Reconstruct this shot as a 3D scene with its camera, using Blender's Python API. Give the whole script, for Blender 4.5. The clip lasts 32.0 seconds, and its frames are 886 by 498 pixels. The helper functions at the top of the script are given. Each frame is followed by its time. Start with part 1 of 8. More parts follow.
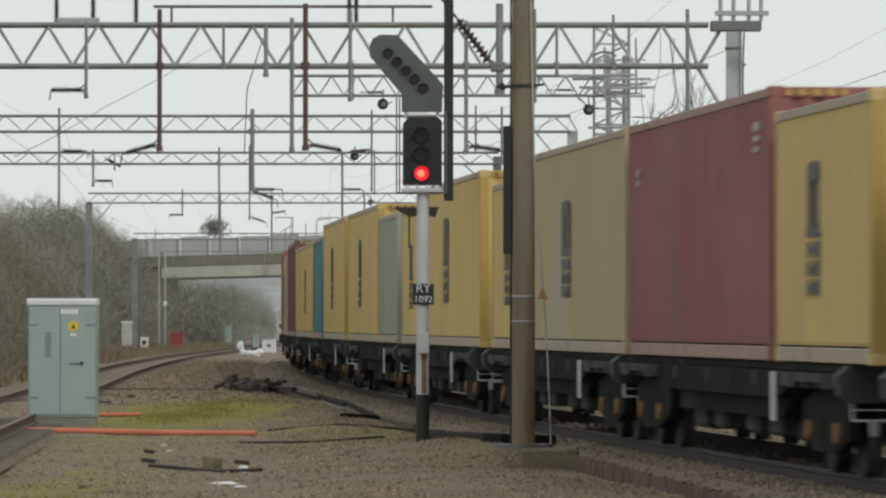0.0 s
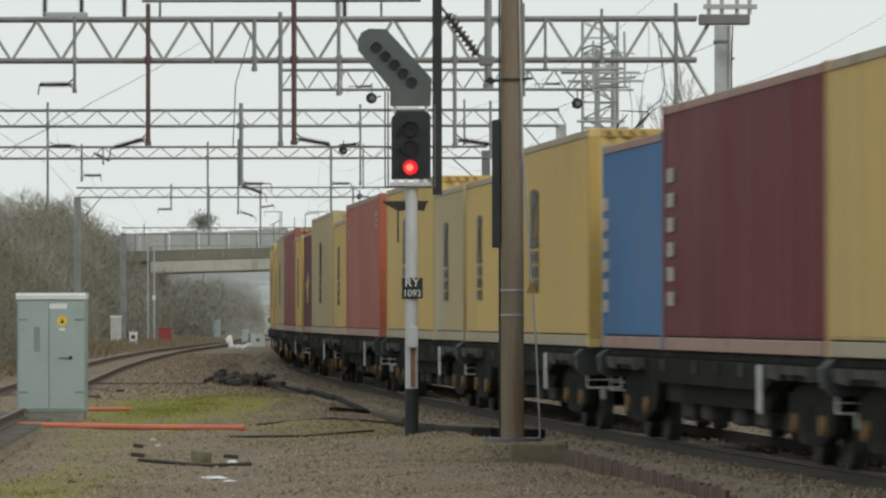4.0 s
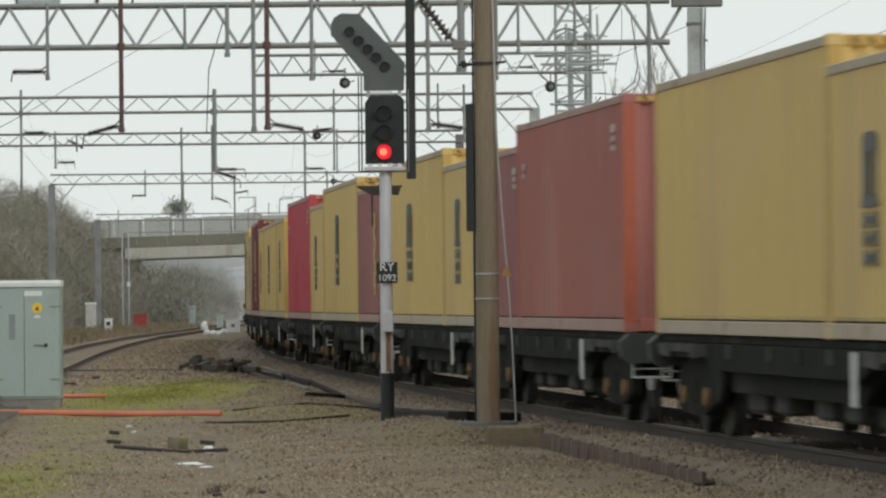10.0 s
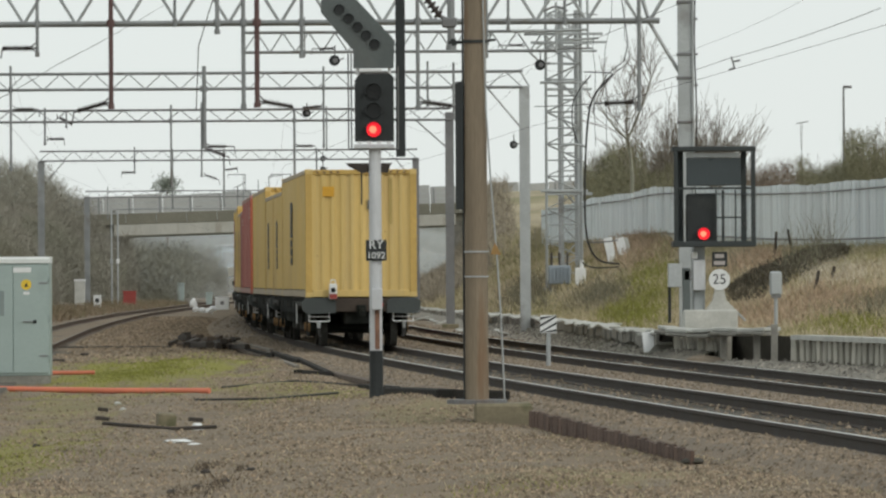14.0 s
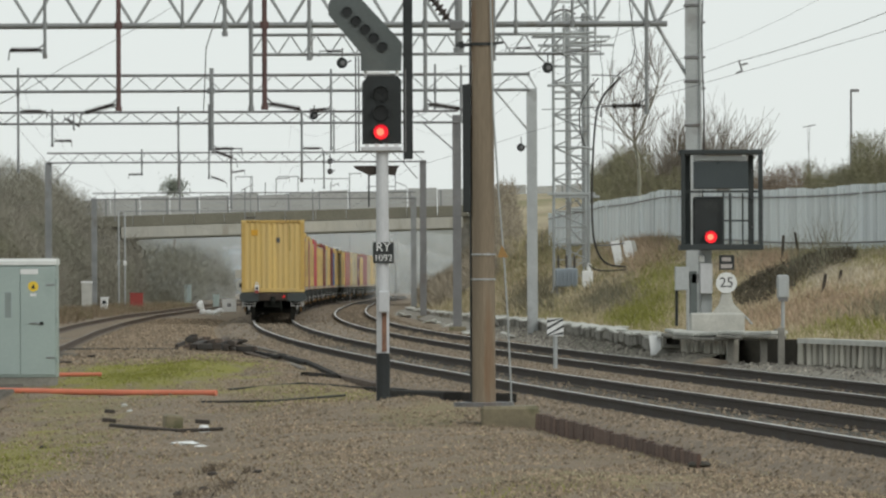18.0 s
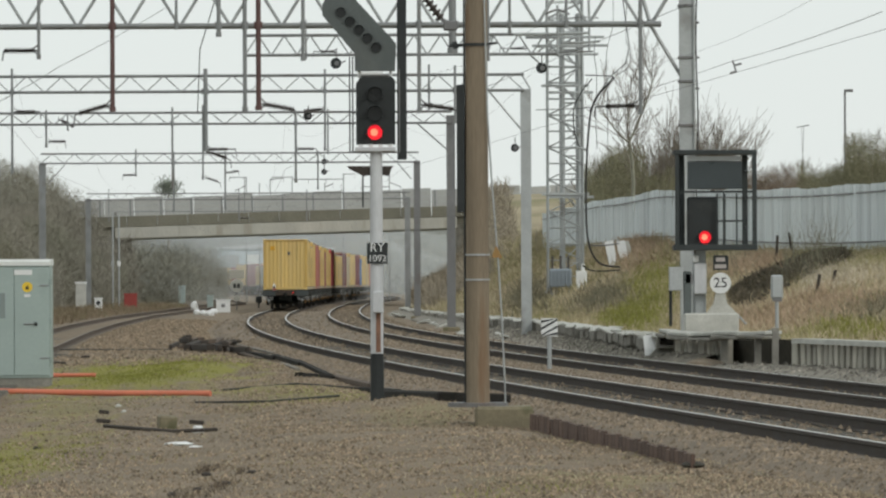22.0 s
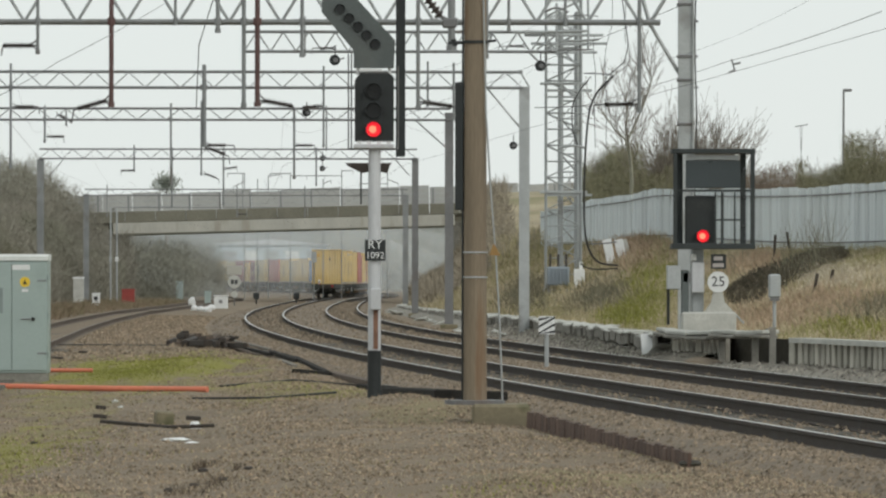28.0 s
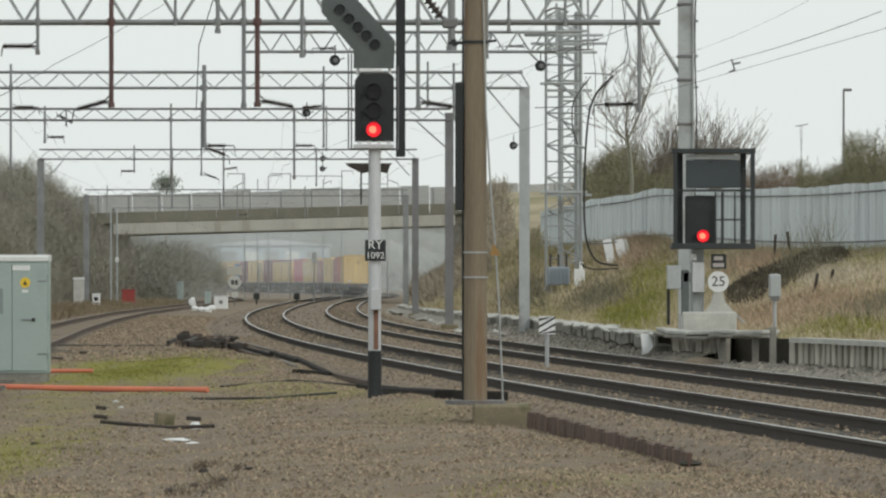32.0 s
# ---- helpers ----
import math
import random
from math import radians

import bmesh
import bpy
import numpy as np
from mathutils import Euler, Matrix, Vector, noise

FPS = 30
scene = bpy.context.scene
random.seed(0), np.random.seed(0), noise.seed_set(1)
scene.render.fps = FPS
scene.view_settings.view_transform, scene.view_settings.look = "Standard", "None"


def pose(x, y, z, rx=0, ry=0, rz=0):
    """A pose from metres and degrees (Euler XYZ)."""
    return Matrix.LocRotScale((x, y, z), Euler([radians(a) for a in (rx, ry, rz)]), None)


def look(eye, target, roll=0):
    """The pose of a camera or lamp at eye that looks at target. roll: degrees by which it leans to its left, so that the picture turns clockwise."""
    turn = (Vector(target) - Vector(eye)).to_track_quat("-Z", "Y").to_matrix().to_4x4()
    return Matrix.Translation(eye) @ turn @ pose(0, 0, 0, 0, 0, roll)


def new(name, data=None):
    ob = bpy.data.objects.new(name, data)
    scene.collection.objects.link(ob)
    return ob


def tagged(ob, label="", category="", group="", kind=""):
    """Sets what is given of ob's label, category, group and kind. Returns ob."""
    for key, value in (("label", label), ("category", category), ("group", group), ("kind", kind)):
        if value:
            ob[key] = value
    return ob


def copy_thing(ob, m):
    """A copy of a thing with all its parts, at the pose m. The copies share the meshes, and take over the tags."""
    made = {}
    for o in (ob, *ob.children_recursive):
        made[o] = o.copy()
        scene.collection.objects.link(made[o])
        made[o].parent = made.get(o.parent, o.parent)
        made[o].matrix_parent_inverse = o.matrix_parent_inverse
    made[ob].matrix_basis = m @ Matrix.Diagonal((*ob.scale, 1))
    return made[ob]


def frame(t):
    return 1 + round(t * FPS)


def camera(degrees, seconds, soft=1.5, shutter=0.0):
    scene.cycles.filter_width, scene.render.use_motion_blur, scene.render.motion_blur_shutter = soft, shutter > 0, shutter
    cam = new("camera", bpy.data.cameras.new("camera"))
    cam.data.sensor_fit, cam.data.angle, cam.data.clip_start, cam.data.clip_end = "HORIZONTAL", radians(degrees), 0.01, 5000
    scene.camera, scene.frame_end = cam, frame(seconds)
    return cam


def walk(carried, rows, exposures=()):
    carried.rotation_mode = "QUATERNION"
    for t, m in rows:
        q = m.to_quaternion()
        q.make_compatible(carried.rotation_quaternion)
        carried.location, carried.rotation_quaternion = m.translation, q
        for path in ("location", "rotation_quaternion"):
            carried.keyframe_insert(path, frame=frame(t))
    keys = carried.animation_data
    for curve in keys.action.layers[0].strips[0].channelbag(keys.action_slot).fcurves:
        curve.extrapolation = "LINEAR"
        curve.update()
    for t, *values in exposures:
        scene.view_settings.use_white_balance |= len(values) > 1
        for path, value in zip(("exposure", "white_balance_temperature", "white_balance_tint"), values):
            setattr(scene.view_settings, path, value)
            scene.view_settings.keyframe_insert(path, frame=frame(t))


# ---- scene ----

# ---------- camera: a long lens held by hand beside the line ----------
PATH = [
    (0.0, 0.4668, 0.7223, -0.020),
    (0.5, 0.4793, 0.7641, -0.026),
    (1.0, 0.4297, 0.7216, 0.113),
    (1.5, 0.3779, 0.7205, 0.143),
    (2.0, 0.3178, 0.7029, 0.167),
    (2.5, 0.3174, 0.7170, 0.085),
    (4.5, 0.3762, 0.5994, 0.084),
    (5.0, 0.3558, 0.5384, 0.181),
    (5.5, 0.2973, 0.5409, 0.262),
    (6.0, 0.2068, 0.5731, 0.149),
    (6.5, 0.0937, 0.5556, 0.138),
    (7.0, 0.1468, 0.5478, 0.189),
    (7.5, 0.2002, 0.5425, 0.220),
    (8.0, 0.2055, 0.5328, 0.176),
    (8.5, 0.2184, 0.5434, 0.196),
    (9.0, 0.1543, 0.5238, 0.269),
    (9.5, 0.1349, 0.5071, 0.301),
    (10.0, 0.1164, 0.5081, 0.537),
    (10.5, 0.1220, 0.5153, 0.271),
    (11.0, 0.1473, 0.5150, 0.280),
    (11.5, 0.0890, 0.4706, 0.377),
    (12.0, 0.1142, 0.4773, 0.206),
    (12.5, 0.0824, 0.4006, 0.341),
    (13.0, 0.0582, 0.3846, 0.364),
    (13.5, -0.0243, 0.3028, 0.448),
    (14.0, 0.0102, 0.2920, 0.353),
    (14.5, 0.0965, 0.3089, 0.201),
    (16.5, 0.0400, 0.3341, 0.198),
    (17.0, 0.1098, 0.3834, 0.132),
    (17.5, 0.1044, 0.3593, 0.214),
    (18.0, 0.0785, 0.3180, 0.229),
    (18.5, -0.0442, 0.2493, 0.349),
    (19.0, -0.0625, 0.2810, 0.288),
    (19.5, -0.0542, 0.3208, 0.266),
    (20.0, 0.0051, 0.2985, 0.298),
    (20.5, 0.0232, 0.2825, 0.285),
    (21.0, 0.0637, 0.2971, 0.270),
    (21.5, 0.0359, 0.3026, 0.253),
    (22.0, 0.0207, 0.3216, 0.265),
    (22.5, 0.0370, 0.3371, 0.204),
    (23.0, 0.0664, 0.3148, 0.240),
    (23.5, 0.1015, 0.3091, 0.153),
    (24.0, 0.1453, 0.3137, 0.006),
    (24.5, 0.0175, 0.2619, 0.084),
    (25.0, 0.0154, 0.2852, 0.025),
    (25.5, 0.0822, 0.2878, -0.039),
    (27.5, 0.0245, 0.2769, -0.006),
    (28.0, -0.0021, 0.2955, -0.063),
    (28.5, -0.0066, 0.3355, -0.129),
    (29.0, -0.0274, 0.3208, -0.063),
    (29.5, 0.0126, 0.3347, -0.109),
    (30.0, 0.0151, 0.3167, -0.007),
    (30.5, 0.0398, 0.3460, -0.061),
    (31.0, 0.0573, 0.3258, 0.004),
    (31.5, 0.0192, 0.2891, 0.018),
    (32.0, 0.0000, 0.2968, -0.000),
]

cam = camera(8.6, 32.0, soft=2.3, shutter=0.6)
walk(cam, [(t, pose(0, 0, 1.467, 90 + pitch, roll, yaw)) for t, yaw, pitch, roll in PATH], ((0.0, -0.1), (2.5, -0.1), (4.5, -0.02), (6.0, 0.0), (32.0, 0.0)))

# ---------- overcast daylight ----------
world = bpy.data.worlds.new("overcast")
scene.world = world
world.use_nodes = True
wn, wl = world.node_tree.nodes, world.node_tree.links
wn.clear()
sky = wn.new("ShaderNodeTexSky")
sky.sky_type, sky.sun_disc = "NISHITA", False
sky.sun_elevation, sky.sun_rotation = radians(36), radians(147)
bg_sky = wn.new("ShaderNodeBackground")
bg_sky.inputs["Strength"].default_value = 0.1
wl.new(sky.outputs["Color"], bg_sky.inputs["Color"])
bg_cloud = wn.new("ShaderNodeBackground")
bg_cloud.inputs["Color"].default_value = (0.80, 0.85, 0.835, 1)
bg_cloud.inputs["Strength"].default_value = 0.99
wmix = wn.new("ShaderNodeMixShader")
wmix.inputs[0].default_value = 0.92
wout = wn.new("ShaderNodeOutputWorld")
wl.new(bg_sky.outputs[0], wmix.inputs[1])
wl.new(bg_cloud.outputs[0], wmix.inputs[2])
wl.new(wmix.outputs[0], wout.inputs["Surface"])

sun_data = bpy.data.lights.new("sun", "SUN")
sun_data.energy, sun_data.angle, sun_data.color = 1.0, radians(25), (1.0, 0.97, 0.92)
sun = new("sun", sun_data)
sun.matrix_basis = look((130, -160, 150), (0, 40, 0))


# ---------- materials ----------
def M(name, color, rough=0.75, metal=0.0, var=0.18, scale=1.5, fine=18.0, bump=0.15, stain=None, stain_scale=0.8, stain_cut=0.58, rnd=0.0, stretch=(1, 1, 1), emit=None, spec=0.4, isl=0.0):
    """A painted, rusted or mineral surface: colour broken up at two scales, stains, fine relief."""
    m = bpy.data.materials.new(name)
    m.use_nodes = True
    n, l = m.node_tree.nodes, m.node_tree.links
    b = n["Principled BSDF"]
    b.inputs["Metallic"].default_value = metal
    b.inputs["Specular IOR Level"].default_value = spec
    tc, mp = n.new("ShaderNodeTexCoord"), n.new("ShaderNodeMapping")
    mp.inputs["Scale"].default_value = stretch
    l.new(tc.outputs["Object"], mp.inputs["Vector"])

    def nz(sc, detail=4.0):
        t = n.new("ShaderNodeTexNoise")
        t.inputs["Scale"].default_value, t.inputs["Detail"].default_value = sc, detail
        l.new(mp.outputs["Vector"], t.inputs["Vector"])
        return t.outputs["Fac"]

    def mixc(kind, fac, a, c):
        x = n.new("ShaderNodeMix")
        x.data_type, x.blend_type = "RGBA", kind
        for sock, val in ((x.inputs[0], fac), (x.inputs[6], a), (x.inputs[7], c)):
            if isinstance(val, (int, float)):
                sock.default_value = val
            elif isinstance(val, tuple):
                sock.default_value = (*val[:3], 1)
            else:
                l.new(val, sock)
        return x.outputs[2]

    def ramp(v, lo, hi, a=0.0, c=1.0):
        r = n.new("ShaderNodeMapRange")
        r.inputs[1].default_value, r.inputs[2].default_value, r.inputs[3].default_value, r.inputs[4].default_value = lo, hi, a, c
        l.new(v, r.inputs[0])
        return r.outputs[0]
    big, small = nz(scale), nz(fine, 6.0)
    dark = tuple(c * (1 - var) for c in color)
    light = tuple(min(1, c * (1 + var)) for c in color)
    col = mixc("MIX", ramp(big, 0.3, 0.7), dark, light)
    col = mixc("MIX", ramp(small, 0.35, 0.7, 0, 0.5), col, tuple(c * (1 - 1.6 * var) for c in color))
    if stain:
        col = mixc("MIX", ramp(nz(stain_scale, 8.0), stain_cut, stain_cut + 0.12, 0, 0.85), col, stain)
    if rnd:
        oi = n.new("ShaderNodeObjectInfo")
        hv = n.new("ShaderNodeHueSaturation")
        l.new(ramp(oi.outputs["Random"], 0, 1, 1 - rnd, 1 + rnd), hv.inputs["Value"])
        l.new(col, hv.inputs["Color"])
        col = hv.outputs["Color"]
    if isl:
        ge, hv = n.new("ShaderNodeNewGeometry"), n.new("ShaderNodeHueSaturation")
        l.new(ramp(ge.outputs["Random Per Island"], 0, 1, 1 - isl, 1 + isl), hv.inputs["Value"])
        l.new(col, hv.inputs["Color"])
        col = hv.outputs["Color"]
    l.new(col, b.inputs["Base Color"])
    l.new(ramp(big, 0.3, 0.7, max(0.05, rough - 0.1), min(1, rough + 0.1)), b.inputs["Roughness"])
    if bump:
        bp = n.new("ShaderNodeBump")
        bp.inputs["Strength"].default_value, bp.inputs["Distance"].default_value = bump, 0.02
        l.new(small, bp.inputs["Height"])
        l.new(bp.outputs["Normal"], b.inputs["Normal"])
    if emit:
        b.inputs["Emission Color"].default_value = (*emit[:3], 1)
        b.inputs["Emission Strength"].default_value = emit[3]
    return m


GALV = M("galvanised_steel", (0.42, 0.44, 0.44), 0.5, 0.5, 0.15, 2, 30, 0.1, stain=(0.2, 0.19, 0.17))
GALV_MID = M("dull_steel", (0.25, 0.26, 0.26), 0.6, 0.3, 0.18, 2, 30, 0.1, stain=(0.17, 0.15, 0.13))
DUST = M("dust_coated_rail", (0.43, 0.37, 0.28), 0.8, 0, 0.15, 0.8, 10, 0.1, stain=(0.25, 0.20, 0.15), stain_scale=0.8)
GALV_DARK = M("weathered_steel", (0.20, 0.20, 0.20), 0.65, 0.3, 0.2, 2, 30, 0.1, stain=(0.14, 0.10, 0.08))
OXIDE = M("red_oxide_steel", (0.13, 0.075, 0.07), 0.7, 0.1, 0.25, 2, 30, 0.15)
RUST = M("rusty_steel_column", (0.245, 0.196, 0.138), 0.8, 0.1, 0.25, 1.2, 14, 0.3, stain=(0.20, 0.125, 0.075), stain_scale=1.0, stain_cut=0.54, stretch=(5, 5, 0.45))
BLACK = M("black_paint", (0.022, 0.026, 0.026), 0.55, 0, 0.3, 3, 30, 0.1, stain=(0.06, 0.06, 0.055))
DARKGREY = M("dark_grey_paint", (0.10, 0.115, 0.112), 0.55, 0, 0.15, 3, 25, 0.1, stain=(0.12, 0.12, 0.11))
WHITE = M("white_paint", (0.72, 0.73, 0.72), 0.5, 0, 0.08, 3, 25, 0.1, stain=(0.5, 0.48, 0.43))
POSTWHITE = M("weathered_white_post", (0.55, 0.56, 0.57), 0.5, 0.2, 0.12, 2, 20, 0.1, stain=(0.35, 0.28, 0.23), stretch=(2, 2, 0.6))
CABGREY = M("grey_green_cabinet_paint", (0.33, 0.40, 0.38), 0.5, 0, 0.06, 1.5, 20, 0.05, stain=(0.27, 0.33, 0.31), stain_scale=1.5)
CABTOP = M("pale_cabinet_top", (0.66, 0.68, 0.66), 0.6, 0, 0.08, 3, 20, 0.05)
CONCRETE = M("weathered_concrete", (0.22, 0.19, 0.125), 0.9, 0, 0.25, 2, 20, 0.4, stain=(0.085, 0.09, 0.045), stain_scale=2.0, stain_cut=0.5)
CONC_PALE = M("pale_concrete", (0.50, 0.50, 0.46), 0.9, 0, 0.18, 2.5, 20, 0.4, stain=(0.24, 0.23, 0.19), stain_scale=1.2)
# near-black soil that also stands in for shade in gaps and holes
SHADE_SOIL = M("dark_soil", (0.055, 0.05, 0.038), 0.95, 0, 0.3, 2, 10, 0.4)
SLAT = M("weathered_concrete_slat", (0.46, 0.44, 0.375), 0.9, 0, 0.2, 3, 20, 0.3, stain=(0.22, 0.21, 0.16), rnd=0.25)
CONC_DIRTY = M("dirty_concrete", (0.26, 0.25, 0.22), 0.9, 0, 0.25, 3, 20, 0.4, stain=(0.10, 0.10, 0.07))
TIMBER = M("old_dark_timber", (0.06, 0.05, 0.042), 0.9, 0, 0.35, 3, 25, 0.4, stain=(0.12, 0.11, 0.095), stain_cut=0.62, stretch=(1, 1, 4))
PLANK = M("brown_edging_board", (0.115, 0.075, 0.058), 0.85, 0, 0.3, 3, 30, 0.4, stain=(0.055, 0.04, 0.035), rnd=0.25)
ORANGE = M("orange_pipe", (0.62, 0.19, 0.11), 0.55, 0, 0.12, 2, 20, 0.1, stain=(0.42, 0.2, 0.14))
CABLE = M("black_cable", (0.035, 0.034, 0.032), 0.7, 0, 0.3, 3, 20, 0.1)
RAILTOP = M("polished_rail_head", (0.46, 0.45, 0.42), 0.42, 0.7, 0.1, 1, 20, 0.03)
RUSTHEAD = M("rusty_rail_head", (0.17, 0.13, 0.10), 0.6, 0.3, 0.2, 1, 20, 0.1)
RAILWEB = M("rusty_rail_web", (0.062, 0.05, 0.041), 0.8, 0.1, 0.3, 2, 25, 0.3)
RUSTWEB = M("pale_rusty_rail_web", (0.135, 0.108, 0.085), 0.85, 0.1, 0.3, 1, 20, 0.3, stain=(0.2, 0.165, 0.125))
SLEEPER = M("stained_concrete_sleeper", (0.15, 0.14, 0.12), 0.9, 0, 0.3, 2, 20, 0.3)
OILBED = M("oily_track_bed", (0.078, 0.066, 0.053), 0.95, 0, 0.35, 0.7, 22, 0.9, stain=(0.14, 0.115, 0.085), stain_scale=0.5, stain_cut=0.5, spec=0.15)
STONE = M("brown_ballast_stone", (0.255, 0.197, 0.136), 0.95, 0, 0.25, 1.5, 15, 0, isl=0.55, stain=(0.25, 0.21, 0.16), stain_scale=0.6)
BALLAST_STONE = M("dark_ballast_stone", (0.23, 0.183, 0.132), 0.95, 0, 0.25, 1.5, 15, 0, isl=0.5)
RED = M("faded_red_paint", (0.30, 0.055, 0.045), 0.6, 0, 0.2, 3, 25, 0.1)
SIGNYEL = M("yellow_label", (0.75, 0.52, 0.05), 0.5, 0, 0.05, 4, 20, 0)
INSUL = M("brown_porcelain", (0.055, 0.045, 0.04), 0.3, 0, 0.2, 4, 20, 0)
LAMP_RED = M("lit_red_lens", (0.5, 0.02, 0.01), 0.3, 0, 0.02, 4, 20, 0, emit=(0.86, 0.012, 0.03, 1.0))
LAMP_CORE = M("lit_red_core", (0.6, 0.2, 0.12), 0.3, 0, 0.02, 4, 20, 0, emit=(1.0, 0.24, 0.13, 1.25))
LENS = M("dark_lens", (0.012, 0.014, 0.014), 0.2, 0, 0.1, 4, 20, 0)
FENCE = M("grey_palisade_steel", (0.62, 0.67, 0.68), 0.55, 0.0, 0.1, 0.8, 20, 0.1, stain=(0.47, 0.46, 0.42), stain_scale=0.5, rnd=0.12, stretch=(1, 1, 0.5))
BRIDGE = M("cream_painted_beam", (0.44, 0.43, 0.38), 0.8, 0, 0.12, 0.4, 6, 0.2, stain=(0.31, 0.29, 0.235), stain_scale=0.6, stain_cut=0.54, stretch=(1.6, 1, 0.35))
BRIDGE_DK = M("brown_parapet", (0.19, 0.182, 0.142), 0.9, 0, 0.2, 0.4, 6, 0.2, stain=(0.13, 0.125, 0.10), stain_scale=0.3)
BRIDGE_GREY = M("grey_parapet_panel", (0.40, 0.40, 0.38), 0.85, 0, 0.12, 0.4, 6, 0.2)
TWIG = M("winter_twigs", (0.215, 0.197, 0.152), 0.95, 0, 0.22, 0.12, 2, 0, isl=0.10, stain=(0.145, 0.15, 0.09), stain_scale=0.09, stain_cut=0.5)
# TWIG lightened for the farther bank: haze put into the colour
TWIG_FAR = M("pale_winter_twigs", (0.25, 0.235, 0.19), 0.95, 0, 0.2, 0.12, 2, 0, isl=0.10, stain=(0.19, 0.19, 0.135), stain_scale=0.09, stain_cut=0.5)
TWIG_OLIVE = M("olive_scrub", (0.175, 0.168, 0.102), 0.95, 0, 0.3, 0.2, 2, 0, isl=0.22, stain=(0.14, 0.105, 0.075), stain_scale=0.15)
DUST_RED = M("dust_coated_red_rail", (0.40, 0.27, 0.23), 0.8, 0, 0.15, 0.8, 10, 0.1, stain=(0.27, 0.16, 0.14), stain_scale=0.8)
BARK = M("bare_bark", (0.215, 0.195, 0.16), 0.95, 0, 0.25, 1, 10, 0.4)
STRAW = M("dead_grass", (0.46, 0.39, 0.265), 0.95, 0, 0.28, 0.35, 3, 0, isl=0.16, stain=(0.245, 0.23, 0.105), stain_scale=0.22, stain_cut=0.46)
GREENGRASS = M("moss_and_grass", (0.23, 0.235, 0.055), 0.95, 0, 0.3, 0.8, 5, 0)
WAGON = M("dirty_black_underframe", (0.021, 0.023, 0.020), 0.85, 0, 0.4, 1.2, 12, 0.2, stain=(0.042, 0.042, 0.037), stain_cut=0.52, spec=0.08)
AXLE = M("rusty_axle_box", (0.33, 0.19, 0.08), 0.8, 0.1, 0.3, 3, 20, 0.2, stain=(0.06, 0.05, 0.04))
SILL_DARK = M("grimy_side_sill", (0.019, 0.021, 0.019), 0.75, 0, 0.25, 0.8, 10, 0.15, stain=(0.016, 0.017, 0.015), stain_scale=0.6, spec=0.05)
BEAM = M("slate_grey_headstock", (0.052, 0.060, 0.058), 0.6, 0, 0.15, 1.5, 15, 0.1, stain=(0.05, 0.05, 0.045))


def paint(name, color, dirt):
    """Faded container paint: broad weathering, streaks of run-off down the sides, small rusty chips."""
    m = M("container_" + name, color, 0.6, 0, 0.10, 0.35, 9, 0.08, stain=dirt, stain_scale=0.30, stain_cut=0.52, stretch=(2.2, 0.8, 0.5), rnd=0.05, spec=0.3)
    n, l = m.node_tree.nodes, m.node_tree.links
    b = n["Principled BSDF"]
    col = b.inputs["Base Color"].links[0].from_socket
    tc = n.new("ShaderNodeTexCoord")
    grime = tuple(0.62 * c + 0.38 * g for c, g in zip(color, (0.22, 0.22, 0.20)))
    for scale, stretch, lo, hi, amount, tint in ((1.0, (3.2, 3.2, 0.10), 0.46, 0.72, 0.65, grime), (1.0, (9.0, 9.0, 0.35), 0.56, 0.70, 0.35, grime), (1.0, (7.0, 7.0, 5.0), 0.70, 0.76, 0.75, (0.17, 0.085, 0.04)), (0.22, (1.0, 1.0, 1.6), 0.50, 0.66, 0.5, tuple(0.8 * c + 0.07 for c in color))):
        mp, ns, mr, mx = n.new("ShaderNodeMapping"), n.new("ShaderNodeTexNoise"), n.new("ShaderNodeMapRange"), n.new("ShaderNodeMix")
        mp.inputs["Scale"].default_value = stretch
        oi = n.new("ShaderNodeObjectInfo")
        l.new(tc.outputs["Object"], mp.inputs["Vector"])
        ns.noise_dimensions = "4D"
        sh = n.new("ShaderNodeMath")
        sh.operation = "MULTIPLY"
        sh.inputs[1].default_value = 40
        l.new(oi.outputs["Random"], sh.inputs[0])
        l.new(sh.outputs[0], ns.inputs["W"])
        ns.inputs["Scale"].default_value, ns.inputs["Detail"].default_value = scale, 5
        l.new(mp.outputs["Vector"], ns.inputs["Vector"])
        mr.inputs[1].default_value, mr.inputs[2].default_value, mr.inputs[3].default_value, mr.inputs[4].default_value = lo, hi, 0, amount
        l.new(ns.outputs["Fac"], mr.inputs[0])
        mx.data_type = "RGBA"
        l.new(mr.outputs[0], mx.inputs[0])
        l.new(col, mx.inputs[6])
        mx.inputs[7].default_value = (*tint, 1)
        col = mx.outputs[2]
    l.new(col, b.inputs["Base Color"])
    return m


